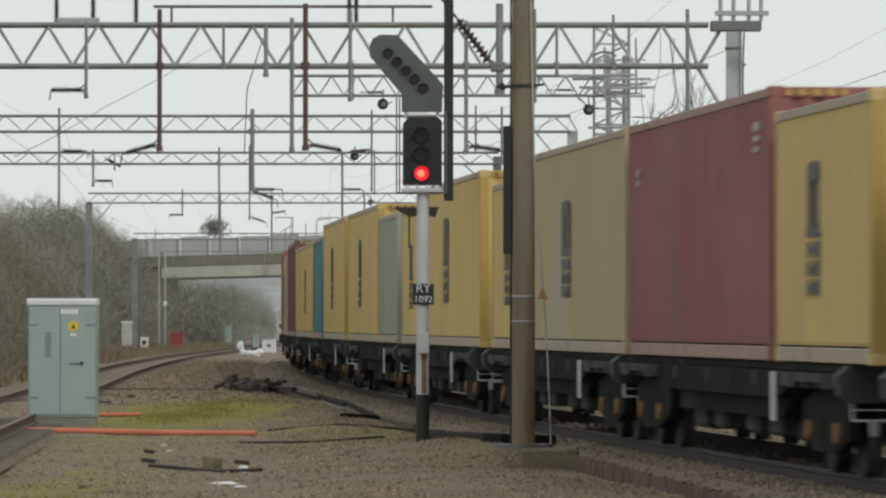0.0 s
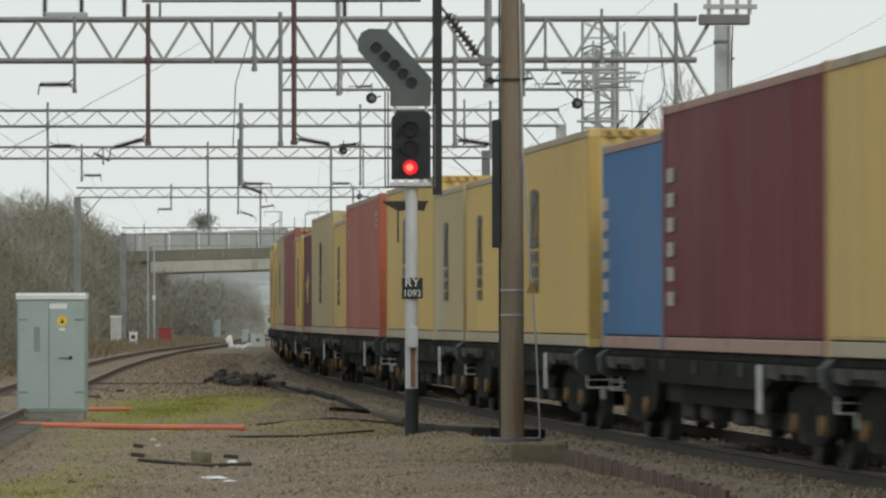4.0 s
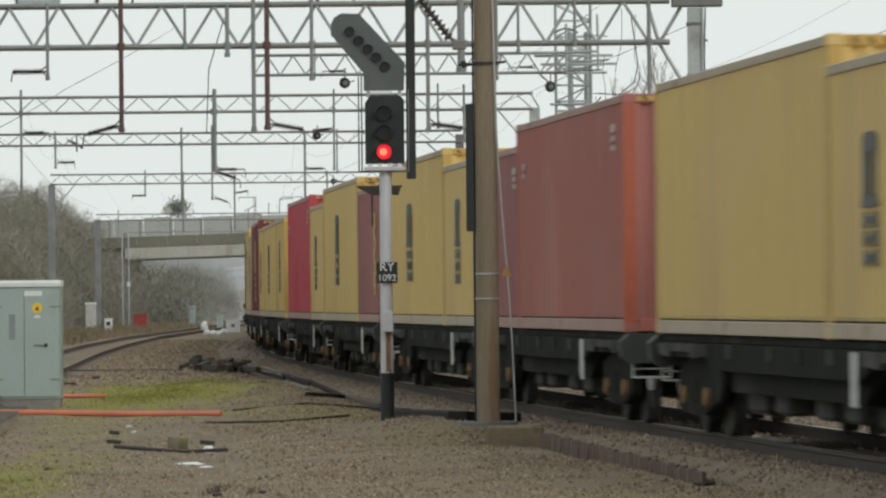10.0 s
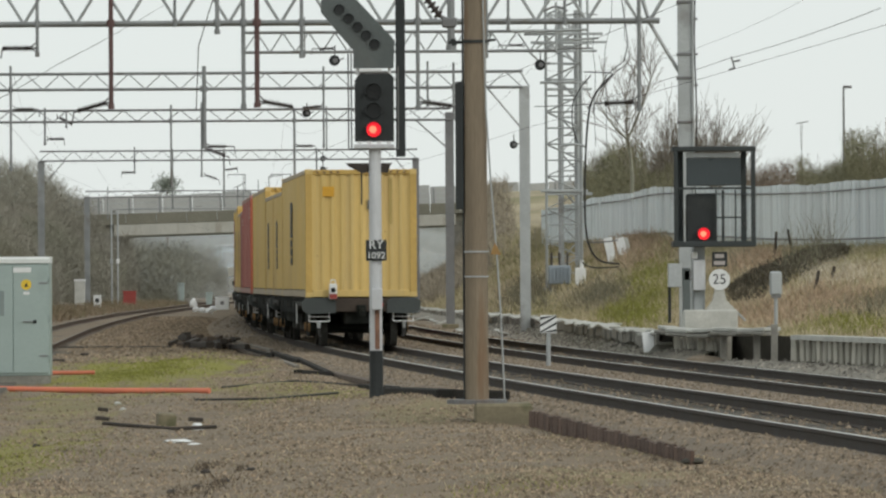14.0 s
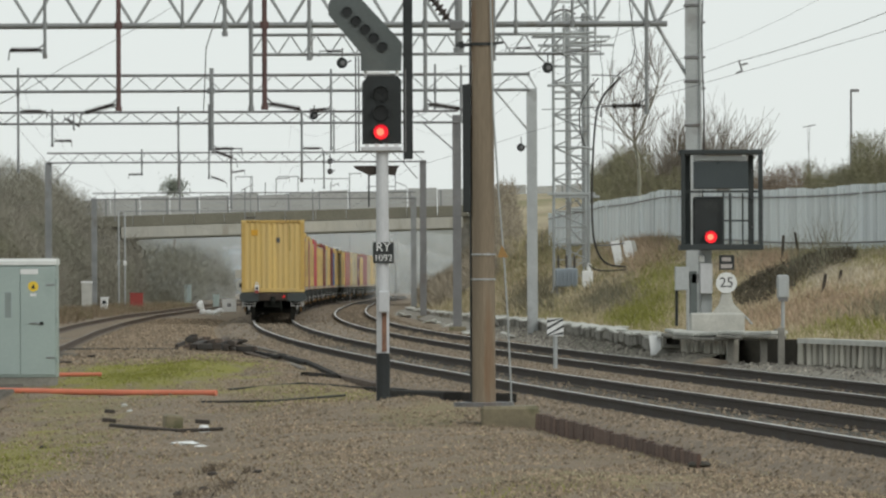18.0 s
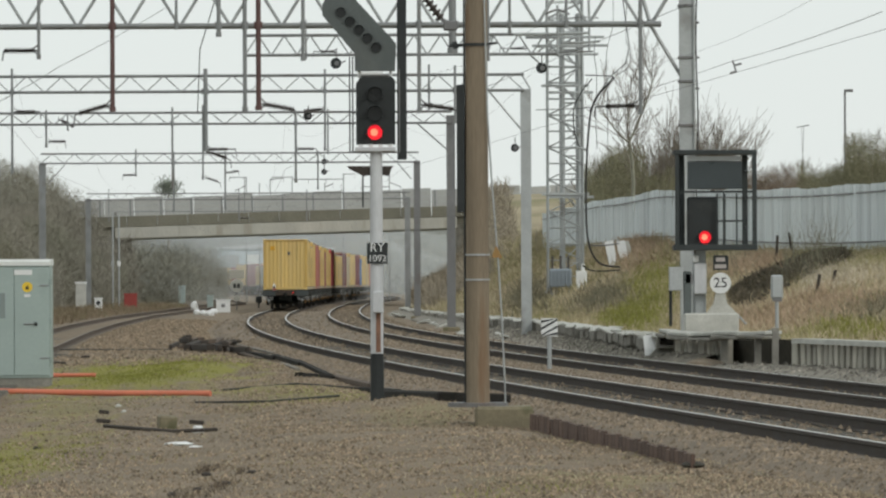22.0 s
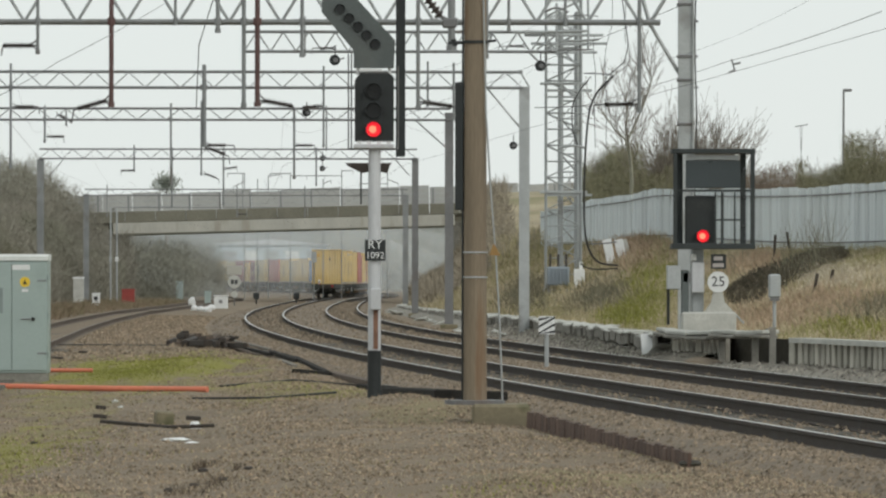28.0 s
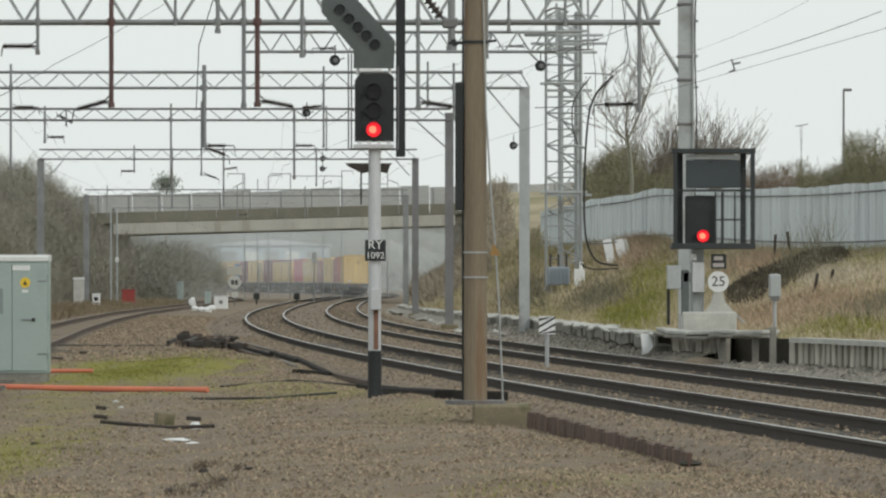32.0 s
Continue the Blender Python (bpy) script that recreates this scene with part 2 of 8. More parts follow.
PAINT = {
    "yellow": paint("yellow", (0.665, 0.48, 0.178), (0.55, 0.40, 0.18)),
    "dull": paint("dull_yellow", (0.50, 0.415, 0.235), (0.47, 0.44, 0.35)),
    "red": paint("brown_red", (0.315, 0.115, 0.11), (0.25, 0.11, 0.108)),
    "salmon": paint("salmon_red", (0.41, 0.145, 0.12), (0.43, 0.21, 0.18)),
    "bright": paint("bright_red", (0.50, 0.062, 0.088), (0.42, 0.066, 0.085)),
    "dark": paint("dark_red", (0.17, 0.030, 0.037), (0.14, 0.04, 0.045)),
    "purple": paint("purple_brown", (0.16, 0.055, 0.065), (0.14, 0.065, 0.07)),
    "blue": paint("blue", (0.065, 0.20, 0.42), (0.07, 0.17, 0.34)),
    "grey": paint("grey_green", (0.34, 0.36, 0.30), (0.28, 0.29, 0.25)),
    "teal": paint("teal", (0.07, 0.23, 0.26), (0.08, 0.18, 0.2)),
}
POST_GOLD = M("container_golden_post", (0.52, 0.345, 0.10), 0.55, 0, 0.12, 0.6, 9, 0.08, stain=(0.34, 0.20, 0.07), stain_scale=0.8, stain_cut=0.55)
POST_RED = M("container_rusty_red_post", (0.43, 0.115, 0.065), 0.55, 0, 0.15, 0.6, 9, 0.08, stain=(0.30, 0.09, 0.05), stain_scale=0.8)
INK = M("dark_marking", (0.085, 0.09, 0.085), 0.6, 0, 0.2, 2, 15, 0)
STRIPE = M("worn_dark_stripe", (0.17, 0.11, 0.045), 0.6, 0, 0.2, 2, 15, 0)
INK_WHITE = M("white_marking", (0.42, 0.38, 0.36), 0.6, 0, 0.1, 2, 15, 0)
INK_YELLOW = M("yellow_marking", (0.62, 0.43, 0.10), 0.6, 0, 0.1, 2, 15, 0)


# ---------- mesh helpers ----------
def bx(bm, x0, x1, y0, y1, z0, z1, bev=0.0):
    r = bmesh.ops.create_cube(bm, size=1, matrix=Matrix.LocRotScale(((x0 + x1) / 2, (y0 + y1) / 2, (z0 + z1) / 2), None, (abs(x1 - x0), abs(y1 - y0), abs(z1 - z0))))
    if bev:
        es = list({e for v in r["verts"] for e in v.link_edges})
        bmesh.ops.bevel(bm, geom=es, offset=bev, segments=1, affect="EDGES")
    return r["verts"]


def rod(bm, p, q, r, n=6, r2=None):
    p, q = Vector(p), Vector(q)
    d = q - p
    m = Matrix.Translation((p + q) / 2) @ d.to_track_quat("Z", "Y").to_matrix().to_4x4()
    bmesh.ops.create_cone(bm, cap_ends=True, segments=n, radius1=r, radius2=r if r2 is None else r2, depth=d.length, matrix=m)


def tube(bm, pts, r, n=6):
    """One bent tube through all the points."""
    pts = [Vector(p) for p in pts]
    rings = []
    for i, p in enumerate(pts):
        way = (pts[min(i + 1, len(pts) - 1)] - pts[max(i - 1, 0)]).normalized()
        s = way.cross(Vector((0.31, 0.17, 0.93))).normalized()
        c = way.cross(s)
        rings.append([bm.verts.new(p + (s * math.cos(2 * math.pi * k / n) + c * math.sin(2 * math.pi * k / n)) * r) for k in range(n)])
    for a, b in zip(rings, rings[1:]):
        for k in range(n):
            bm.faces.new((a[k], a[(k + 1) % n], b[(k + 1) % n], b[k]))
    bm.faces.new(rings[0][::-1])
    bm.faces.new(rings[-1])


def lathe(bm, p, q, prof, n=10):
    """Turn a profile of (share of the way, radius) about the line from p to q."""
    p, q = Vector(p), Vector(q)
    way = (q - p).normalized()
    s = way.orthogonal().normalized()
    c = way.cross(s)
    rings = [[bm.verts.new(p.lerp(q, t) + (s * math.cos(2 * math.pi * k / n) + c * math.sin(2 * math.pi * k / n)) * r) for k in range(n)] for t, r in prof]
    for a, b in zip(rings, rings[1:]):
        for k in range(n):
            bm.faces.new((a[k], a[(k + 1) % n], b[(k + 1) % n], b[k]))
    bm.faces.new(rings[0][::-1])
    bm.faces.new(rings[-1])


def ribs(n, r):
    prof = [(0, r * 0.4)]
    for i in range(n):
        prof += [((i + 0.2) / n, r * 0.45), ((i + 0.35) / n, r), ((i + 0.6) / n, r * 0.9), ((i + 0.8) / n, r * 0.45)]
    return prof + [(1, r * 0.4)]


def disc(bm, c, axis, r, depth, n=16, r2=None):
    a = Vector(axis).normalized() * depth / 2
    rod(bm, Vector(c) - a, Vector(c) + a, r, n, r2)


def ball(bm, c, r, sub=1, sc=(1, 1, 1)):
    bmesh.ops.create_icosphere(bm, subdivisions=sub, radius=r, matrix=Matrix.LocRotScale(c, None, sc))


def prism(bm, pts, axis, a, c):
    """Extrude the outline pts, given in the two other axes, along axis from a to c."""
    def co(u, v, w):
        return {"x": (w, u, v), "y": (u, w, v), "z": (u, v, w)}[axis]
    lo = [bm.verts.new(co(u, v, a)) for u, v in pts]
    hi = [bm.verts.new(co(u, v, c)) for u, v in pts]
    k = len(pts)
    bm.faces.new(lo)
    bm.faces.new(hi[::-1])
    for i in range(k):
        bm.faces.new((lo[i], hi[i], hi[(i + 1) % k], lo[(i + 1) % k]))


def tomesh(name, bm, material):
    bmesh.ops.recalc_face_normals(bm, faces=bm.faces)
    me = bpy.data.meshes.new(name)
    bm.to_mesh(me)
    bm.free()
    me.materials.append(material)
    return me


def part(name, bm, material, parent, label=""):
    ob = new(name, bm if isinstance(bm, bpy.types.Mesh) else tomesh(name, bm, material))
    ob.parent = parent
    if label:
        ob["label"] = label
    return ob


def thing(name, m, label, category, group="", kind=""):
    ob = new(name)
    ob.empty_display_size = 0.2
    ob.matrix_basis = m
    return tagged(ob, label, category, group, kind)


def solo(name, bm, material, label, category, m=None, group="", kind=""):
    ob = new(name, bm if isinstance(bm, bpy.types.Mesh) else tomesh(name, bm, material))
    if m is not None:
        ob.matrix_basis = m
    return tagged(ob, label, category, group, kind)


def soup(name, verts, faces, material):
    me = bpy.data.meshes.new(name)
    me.from_pydata([tuple(v) for v in verts], [], [tuple(int(i) for i in q) for q in faces])
    me.update()
    me.materials.append(material)
    return me


def words(text, size, m, material, parent, name="lettering"):
    """Raised letters, as a mesh, facing the -y side of the pose m."""
    cu = bpy.data.curves.new("letters", "FONT")
    cu.body, cu.size, cu.align_x, cu.align_y, cu.extrude = text, size, "CENTER", "CENTER", 0.002
    tmp = bpy.data.objects.new("letters", cu)
    scene.collection.objects.link(tmp)
    me = bpy.data.meshes.new_from_object(tmp.evaluated_get(bpy.context.evaluated_depsgraph_get()))
    bpy.data.objects.remove(tmp)
    me.materials.clear()
    me.materials.append(material)
    ob = new(name, me)
    ob.parent = parent
    ob.matrix_basis = m @ pose(0, 0, 0, 90, 0, 0)
    return ob


# ---------- the lines of the tracks in plan ----------
WAY_D = np.array([0, 40, 59.6, 72.3, 87, 106.7, 139, 172, 225, 256, 274, 316, 356, 386, 453, 491, 530, 552, 574, 611, 636, 660, 683.5, 707, 731, 764]) * 1.046
WAY_X = np.array([9.9, 5.85, 3.9, 2.62, 1.22, -.62, -3.2, -4.9, -6.99, -7.8, -8.27, -9.0, -9.4, -9.5, -9.2, -8.6, -8.4, -8.5, -8.9, -10.9, -13.6, -16.4, -19.3, -22.4, -25.6, -30.2])
near_line = WAY_D < 520
coef = np.polyfit(WAY_D[near_line] / 520, WAY_X[near_line], 5)
GRID = np.arange(-560, 1100, 2.0)
line_x = np.where(GRID < 0, np.polyval(coef, 0) + GRID * coef[-2] / 520, np.where(GRID < 513, np.polyval(coef, GRID / 520), np.interp(GRID, WAY_D, WAY_X)))
line_x = np.where(GRID > 790, -29.0 - (GRID - 790) * 0.15, line_x)
soften = np.hanning(21) / np.hanning(21).sum()
line_x = np.convolve(np.pad(line_x, 10, mode="edge"), soften, "valid")
ARC = np.concatenate([[0], np.cumsum(np.hypot(np.diff(GRID), np.diff(line_x)))])
ARC -= np.interp(0, GRID, ARC)
SIDING_D = np.array([-40, 60, 135, 180, 218, 268, 300, 450, 700])
SIDING_X = np.array([-2.5, -6.7, -9.8, -11.65, -12.95, -14.2, -14.5, -16, -30])


def main_x(d):
    return np.interp(d, GRID, line_x)


def siding_x(d):
    return np.interp(d, SIDING_D, SIDING_X)


def on_line(u):
    """Place and heading (degrees) u metres along the main line."""
    d0, d1 = np.interp(u - 7, ARC, GRID), np.interp(u + 7, ARC, GRID)
    d = np.interp(u, ARC, GRID)
    return float(main_x(d)), float(d), math.degrees(math.atan2(-(main_x(d1) - main_x(d0)), d1 - d0))


def smooth(a, b, v):
    t = np.clip((v - a) / (b - a), 0, 1)
    return t * t * (3 - 2 * t)


# the foot of the slope beside the far track, and the fence on top of it
FOOT_D = np.array([0, 60, 99, 105, 108, 111, 130, 158, 186, 316, 420, 700])
FOOT_X = np.array([16.5, 11.2, 7.4, 6.4, 5.3, 4.4, 3.95, 3.4, 2.2, -2.0, -3.2, -3.2])
FENCE_D = np.array([0, 140, 183, 248, 300, 420, 700])
FENCE_X = np.array([34, 18.5, 12.8, 6.6, 5.0, 2.5, 3])


def foot_x(d):
    return np.interp(d, FOOT_D, FOOT_X)


def fence_x(d):
    return np.interp(d, FENCE_D, FENCE_X)


def hedge_x(d):
    return siding_x(d) - np.interp(d, [120, 150, 225, 250, 275, 300, 372, 450, 600], [3.2, 2.6, 3.6, 4.6, 5.8, 6.6, 9.4, 10.5, 4.0])


def ground_z(x, d):
    x, d = np.asarray(x, float), np.asarray(d, float)
    z = np.full(np.broadcast(x, d).shape, -0.26)
    left = -(x - main_x(d))
    z = z - 0.10 * smooth(3, 8, left) * (1 - smooth(60, 110, d)) + 0.10 * smooth(85, 100, d) * smooth(1.9, 3.2, left)
    z = z + 0.14 * np.exp(-(((x + 4.2) / 1.6) ** 2 + ((d - 108) / 9) ** 2))
    z = z + 0.18 * np.exp(-(((x + 0.5) / 1.3) ** 2 + ((d - 78) / 6) ** 2))
    foot, top = foot_x(d), fence_x(d)
    rise = 2.35 + 0.75 * smooth(183, 250, d) - 0.3 * smooth(226, 244, d)
    up = smooth(0, 1, (x - foot - 0.3) / np.maximum(top - foot - 0.3, 1.0))
    z = z + np.where(x > foot, (rise + 0.3) * (0.35 * up + 0.65 * np.clip((x - foot - 0.3) / np.maximum(top - foot - 0.3, 1), 0, 1)), 0)
    z = z + np.where(x > top, np.minimum((x - top) * 0.03, 5) * smooth(60, 200, d), 0)
    hedge = hedge_x(d)
    z = z + np.where(x < hedge, np.minimum((hedge - x) * 0.9, 3.6 + 0.5 * np.sin(d / 17)) * smooth(60, 150, d), 0)
    ridge = np.abs(d - 437)
    z = z + np.where(x > 0.5, 4.9 * smooth(0.5, 3.5, x) * (1 - smooth(8, 60, ridge)), 0)
    z = z + np.where(x < -23, 3.5 * smooth(0, 3, -23 - x) * (1 - smooth(8, 30, ridge)), 0)
    z = z + 0.035 * np.sin(x * 2.1 + d * 0.31) * np.sin(d * 0.23 - x) * (1 - smooth(100, 200, d))
    return z


def gz(x, d):
    return float(ground_z(x, d))


# ---------- ground ----------
def gravel_material():
    """Brown gravel with patches of moss that have their own shapes."""
    m = M("brown_gravel_ground", (0.215, 0.168, 0.115), 0.95, 0, 0.22, 0.5, 26, 0.9, stain=(0.165, 0.125, 0.082), stain_scale=0.35, stain_cut=0.52)
    n, l = m.node_tree.nodes, m.node_tree.links
    b = n["Principled BSDF"]
    col = b.inputs["Base Color"].links[0].from_socket
    tc = n.new("ShaderNodeTexCoord")
    ns = n.new("ShaderNodeTexNoise")
    ns.inputs["Scale"].default_value, ns.inputs["Detail"].default_value = 1.1, 8
    mpn = n.new("ShaderNodeMapping")
    mpn.inputs["Scale"].default_value = (2.2, 0.35, 1)
    l.new(tc.outputs["Object"], mpn.inputs["Vector"])
    l.new(mpn.outputs["Vector"], ns.inputs["Vector"])
    for cx, cy, rx, ry, amount in ((-5.3, 111, 2.3, 22, 1.0), (-5.2, 103, 1.7, 10, 1.0), (-2.3, 92, 1.6, 4, 0.4), (-4.8, 58, 0.95, 16, 0.75), (-2.0, 87, 1.2, 8, 0.45), (-5.3, 84, 0.9, 8, 0.35), (1.4, 51, 1.0, 3, 0.3), (-0.3, 73, 0.8, 4, 0.25), (0.6, 48, 0.5, 1.2, 0.2), (-3.5, 49, 0.6, 2, 0.5)):
        mp, ln, mr, mx, ad = n.new("ShaderNodeMapping"), n.new("ShaderNodeVectorMath"), n.new("ShaderNodeMapRange"), n.new("ShaderNodeMix"), n.new("ShaderNodeMath")
        mp.inputs["Scale"].default_value = (1 / rx, 1 / ry, 0)
        mp.inputs["Location"].default_value = (-cx / rx, -cy / ry, 0)
        l.new(tc.outputs["Object"], mp.inputs["Vector"])
        ln.operation = "LENGTH"
        l.new(mp.outputs["Vector"], ln.inputs[0])
        ad.operation = "MULTIPLY_ADD"
        l.new(ns.outputs["Fac"], ad.inputs[0])
        ad.inputs[1].default_value = -2.4
        l.new(ln.outputs["Value"], ad.inputs[2])
        mr.inputs[1].default_value, mr.inputs[2].default_value, mr.inputs[3].default_value, mr.inputs[4].default_value = -0.75, -0.05, amount, 0
        l.new(ad.outputs[0], mr.inputs[0])
        mx.data_type = "RGBA"
        l.new(mr.outputs[0], mx.inputs[0])
        l.new(col, mx.inputs[6])
        mx.inputs[7].default_value = (0.215, 0.2, 0.035, 1)
        col = mx.outputs[2]
    l.new(col, b.inputs["Base Color"])
    return m


GRAVEL = gravel_material()
SLOPE = M("straw_covered_slope", (0.37, 0.315, 0.21), 0.95, 0, 0.25, 0.3, 5, 0.6, stain=(0.21, 0.20, 0.10), stain_scale=0.16, stain_cut=0.52)
SOIL = M("brown_soil_bank", (0.15, 0.125, 0.095), 0.95, 0, 0.25, 0.3, 5, 0.6, stain=(0.11, 0.11, 0.06), stain_scale=0.2)


BALLAST = M("brown_ballast", (0.205, 0.163, 0.118), 0.95, 0, 0.25, 0.8, 22, 0.9, stain=(0.16, 0.135, 0.105), stain_scale=0.5)


def build_ground():
    ds = np.concatenate([np.arange(-300, 20, 20.0), np.arange(20, 44, 4), np.arange(44, 140, 1.0), np.arange(140, 300, 2.5), np.arange(300, 760, 8), np.geomspace(760, 4600, 16)])
    xs = np.concatenate([-np.geomspace(2500, 34, 18), np.arange(-33, 33, 0.4), np.geomspace(34, 2500, 18)])
    gx, gd = np.meshgrid(xs, ds)
    z = ground_z(gx, gd)
    rough = np.random.RandomState(3).normal(0, 0.010, z.shape)
    z = z + np.where((gd < 140) & (np.abs(gx) < 20), rough, 0)
    nx = len(xs)
    verts = np.stack([gx, gd, z], -1).reshape(-1, 3)
    i = (np.arange(len(ds) - 1)[:, None] * nx + np.arange(nx - 1)[None, :]).reshape(-1)
    faces = np.stack([i, i + 1, i + nx + 1, i + nx], -1)
    me = soup("ground", verts, faces, GRAVEL)
    me.materials.append(SLOPE)
    me.materials.append(SOIL)
    mid = verts[faces].mean(1)
    kind = np.where(mid[:, 0] > foot_x(mid[:, 1]) + 0.2, 1, np.where(mid[:, 0] < siding_x(mid[:, 1]) - 2.2, 2, 0))
    me.polygons.foreach_set("material_index", kind.astype(np.int32))
    me.polygons.foreach_set("use_smooth", np.ones(len(faces), bool))
    tagged(new("ground", me), "brown gravel yard with moss patches and straw-covered bank", "ground", kind="structure")


build_ground()


def stones(name, n, place, size, material, label, seed, z_top=None):
    """Loose stones, each a squat four-sided lump, as one object."""
    r = np.random.RandomState(seed)
    x, d = place(r, n)
    n = len(x)
    z = z_top(x, d) if callable(z_top) else ground_z(x, d) if z_top is None else np.maximum(np.minimum(z_top, z_top - 0.39 * (main_x(d) - 1.7 - x)), -0.33)
    sz = size * np.clip(r.lognormal(0, 0.4, n), 0.4, 2.0)
    base = np.array([[1, 0, 0], [0, 1, 0], [-1, 0, 0], [0, -1, 0], [0, 0, 1]], float)
    a = r.uniform(0, 6.28, n)
    rot = np.stack([np.stack([np.cos(a), -np.sin(a), 0 * a], -1), np.stack([np.sin(a), np.cos(a), 0 * a], -1), np.stack([0 * a, 0 * a, 1 + 0 * a], -1)], 1)
    v = np.einsum("nij,kj->nki", rot, base) * (sz[:, None, None] * r.uniform(0.6, 1.3, (n, 1, 3)))
    v += r.normal(0, 0.18, v.shape) * sz[:, None, None]
    v += np.stack([x, d, z], -1)[:, None, :]
    f = np.array([[0, 1, 4], [1, 2, 4], [2, 3, 4], [3, 0, 4]])
    faces = (np.arange(n)[:, None, None] * 5 + f[None]).reshape(-1, 3)
    me = soup(name, v.reshape(-1, 3), faces, material)
    return tagged(new(name, me), label, "gravel", kind="stuff")


def yard_place(r, n):
    d = 45 + 75 * r.uniform(0, 1, n) ** 1.7
    half = 0.078 * d + 0.8
    x = r.uniform(-1, 1, n) * half
    keep = (x < main_x(d) - 1.5)
    x = np.where(keep, x, main_x(d) - 1.5 - r.uniform(0, 4, n))
    mossy = (((x + 5.2) / 1.6) ** 2 + ((d - 109) / 17) ** 2 < 1) & (r.uniform(0, 1, n) < 0.92)
    x, d = x[~mossy], d[~mossy]
    return x, d


def track_place(r, n):
    d = 43 + 119 * r.uniform(0, 1, n) ** 1.6
    lo, hi = np.array([-2.5, 0.9, 4.3, -0.66, 2.74]), np.array([-0.9, 2.5, 4.9, 0.66, 4.06])
    k = r.choice(5, n, p=[0.42, 0.31, 0.15, 0.06, 0.06])
    return main_x(d) + r.uniform(lo[k], hi[k]), d


stones("yard_gravel", 60000, yard_place, 0.014, STONE, "loose brown gravel strewn over the yard", 11)


def far_track_place(r, n):
    d = 150 + 270 * r.uniform(0, 1, n) ** 1.4
    return main_x(d) + r.uniform(-2.3, 5.3, n), d


def far_yard_place(r, n):
    d = 115 + 150 * r.uniform(0, 1, n)
    lo, hi = np.maximum(siding_x(d) + 1.0, -0.078 * d - 1), main_x(d) - 2.2
    return lo + (hi - lo) * r.uniform(0, 1, n), d


stones("ballast", 26000, far_track_place, 0.034, BALLAST_STONE, "brown ballast stones on the far curve", 14, -0.15)
stones("yard_gravel", 16000, far_yard_place, 0.026, STONE, "loose brown gravel over the far yard", 13)
stones("ballast", 62000, track_place, 0.018, BALLAST_STONE, "brown ballast stones along the track shoulders", 12, -0.13)


# ---------- tracks ----------
RAIL = [(-0.07, -0.16), (-0.07, -0.148), (-0.012, -0.13), (-0.012, -0.045), (-0.034, -0.036), (-0.034, 0.0), (0.034, 0.0), (0.034, -0.036), (0.012, -0.045), (0.012, -0.13), (0.07, -0.148), (0.07, -0.16)]


def swept(name, xs_of, offset, profile, d0, d1, step, material, second=None):
    """Sweep a closed outline along a line in plan."""
    ds = np.arange(d0, d1, step)
    cx = xs_of(ds)
    gx = np.gradient(cx, ds)
    nrm = np.stack([np.ones_like(ds), -gx], -1) / np.hypot(1, gx)[:, None]
    rings = []
    for o, z in profile:
        rings.append(np.stack([cx + nrm[:, 0] * (offset + o), ds + nrm[:, 1] * (offset + o), np.full_like(ds, z)], -1))
    k = len(profile)
    v = np.stack(rings, 1).reshape(-1, 3)
    i = np.arange(len(ds) - 1)[:, None] * k
    j = np.arange(k)[None, :]
    j2 = (j + 1) % k
    faces = np.stack([i + j, i + j2, i + k + j2, i + k + j], -1).reshape(-1, 4)
    me = soup(name, v, faces, material)
    if second is not None:
        me.materials.append(second[0])
        idx = np.zeros((len(ds) - 1, k), np.int32)
        idx[:, second[1]] = 1
        me.polygons.foreach_set("material_index", idx.reshape(-1))
    return me


def track(name, xs_of, offset, d0, d1, label, bed=None, top=None, shoulders=()):
    t = thing(name, pose(0, 0, 0), label, "railway track", kind="structure")
    for side in (-0.752, 0.752):
        part("rail", swept("rail", xs_of, offset + side, RAIL, d0, d1, 3.0, RUSTWEB if top else RAILWEB, (top or RAILTOP, 5)), None, t, "rusty rail with a worn head")
    if bed is not None:
        part("track_bed", swept("track_bed", xs_of, offset, [(-1.3, -0.30), (-1.2, -0.185), (1.2, -0.185), (1.3, -0.30)], d0, d1, 3.0, bed), None, t, "ballast bed between the rails")
    for prof in shoulders:
        part("ballast_shoulder", swept("ballast_shoulder", xs_of, offset, prof, d0, d1, 3.0, BALLAST), None, t, "brown ballast shoulder")
    ds = np.arange(max(d0, 46), min(d1, 330), 0.65)
    cx = xs_of(ds)
    gx = np.gradient(cx, ds)
    nrm = np.stack([np.ones_like(ds), -gx], -1) / np.hypot(1, gx)[:, None]
    tan = np.stack([gx, np.ones_like(ds)], -1) / np.hypot(1, gx)[:, None]
    vs = []
    for a, b, z in ((-1.25, -0.125, -0.29), (1.25, -0.125, -0.29), (1.25, 0.125, -0.29), (-1.25, 0.125, -0.29), (-1.22, -0.10, -0.163), (1.22, -0.10, -0.163), (1.22, 0.10, -0.163), (-1.22, 0.10, -0.163)):
        vs.append(np.stack([cx + nrm[:, 0] * (offset + a) + tan[:, 0] * b, ds + nrm[:, 1] * (offset + a) + tan[:, 1] * b, np.full_like(ds, z)], -1))
    v = np.stack(vs, 1).reshape(-1, 3)
    f = np.array([[4, 5, 6, 7], [0, 1, 5, 4], [1, 2, 6, 5], [2, 3, 7, 6], [3, 0, 4, 7]])
    sl = part("sleepers", soup("sleepers", v, (np.arange(len(ds))[:, None, None] * 8 + f[None]).reshape(-1, 4), SLEEPER), None, t, "oil-stained concrete sleepers")
    sl["kind"] = "stuff"
    return t


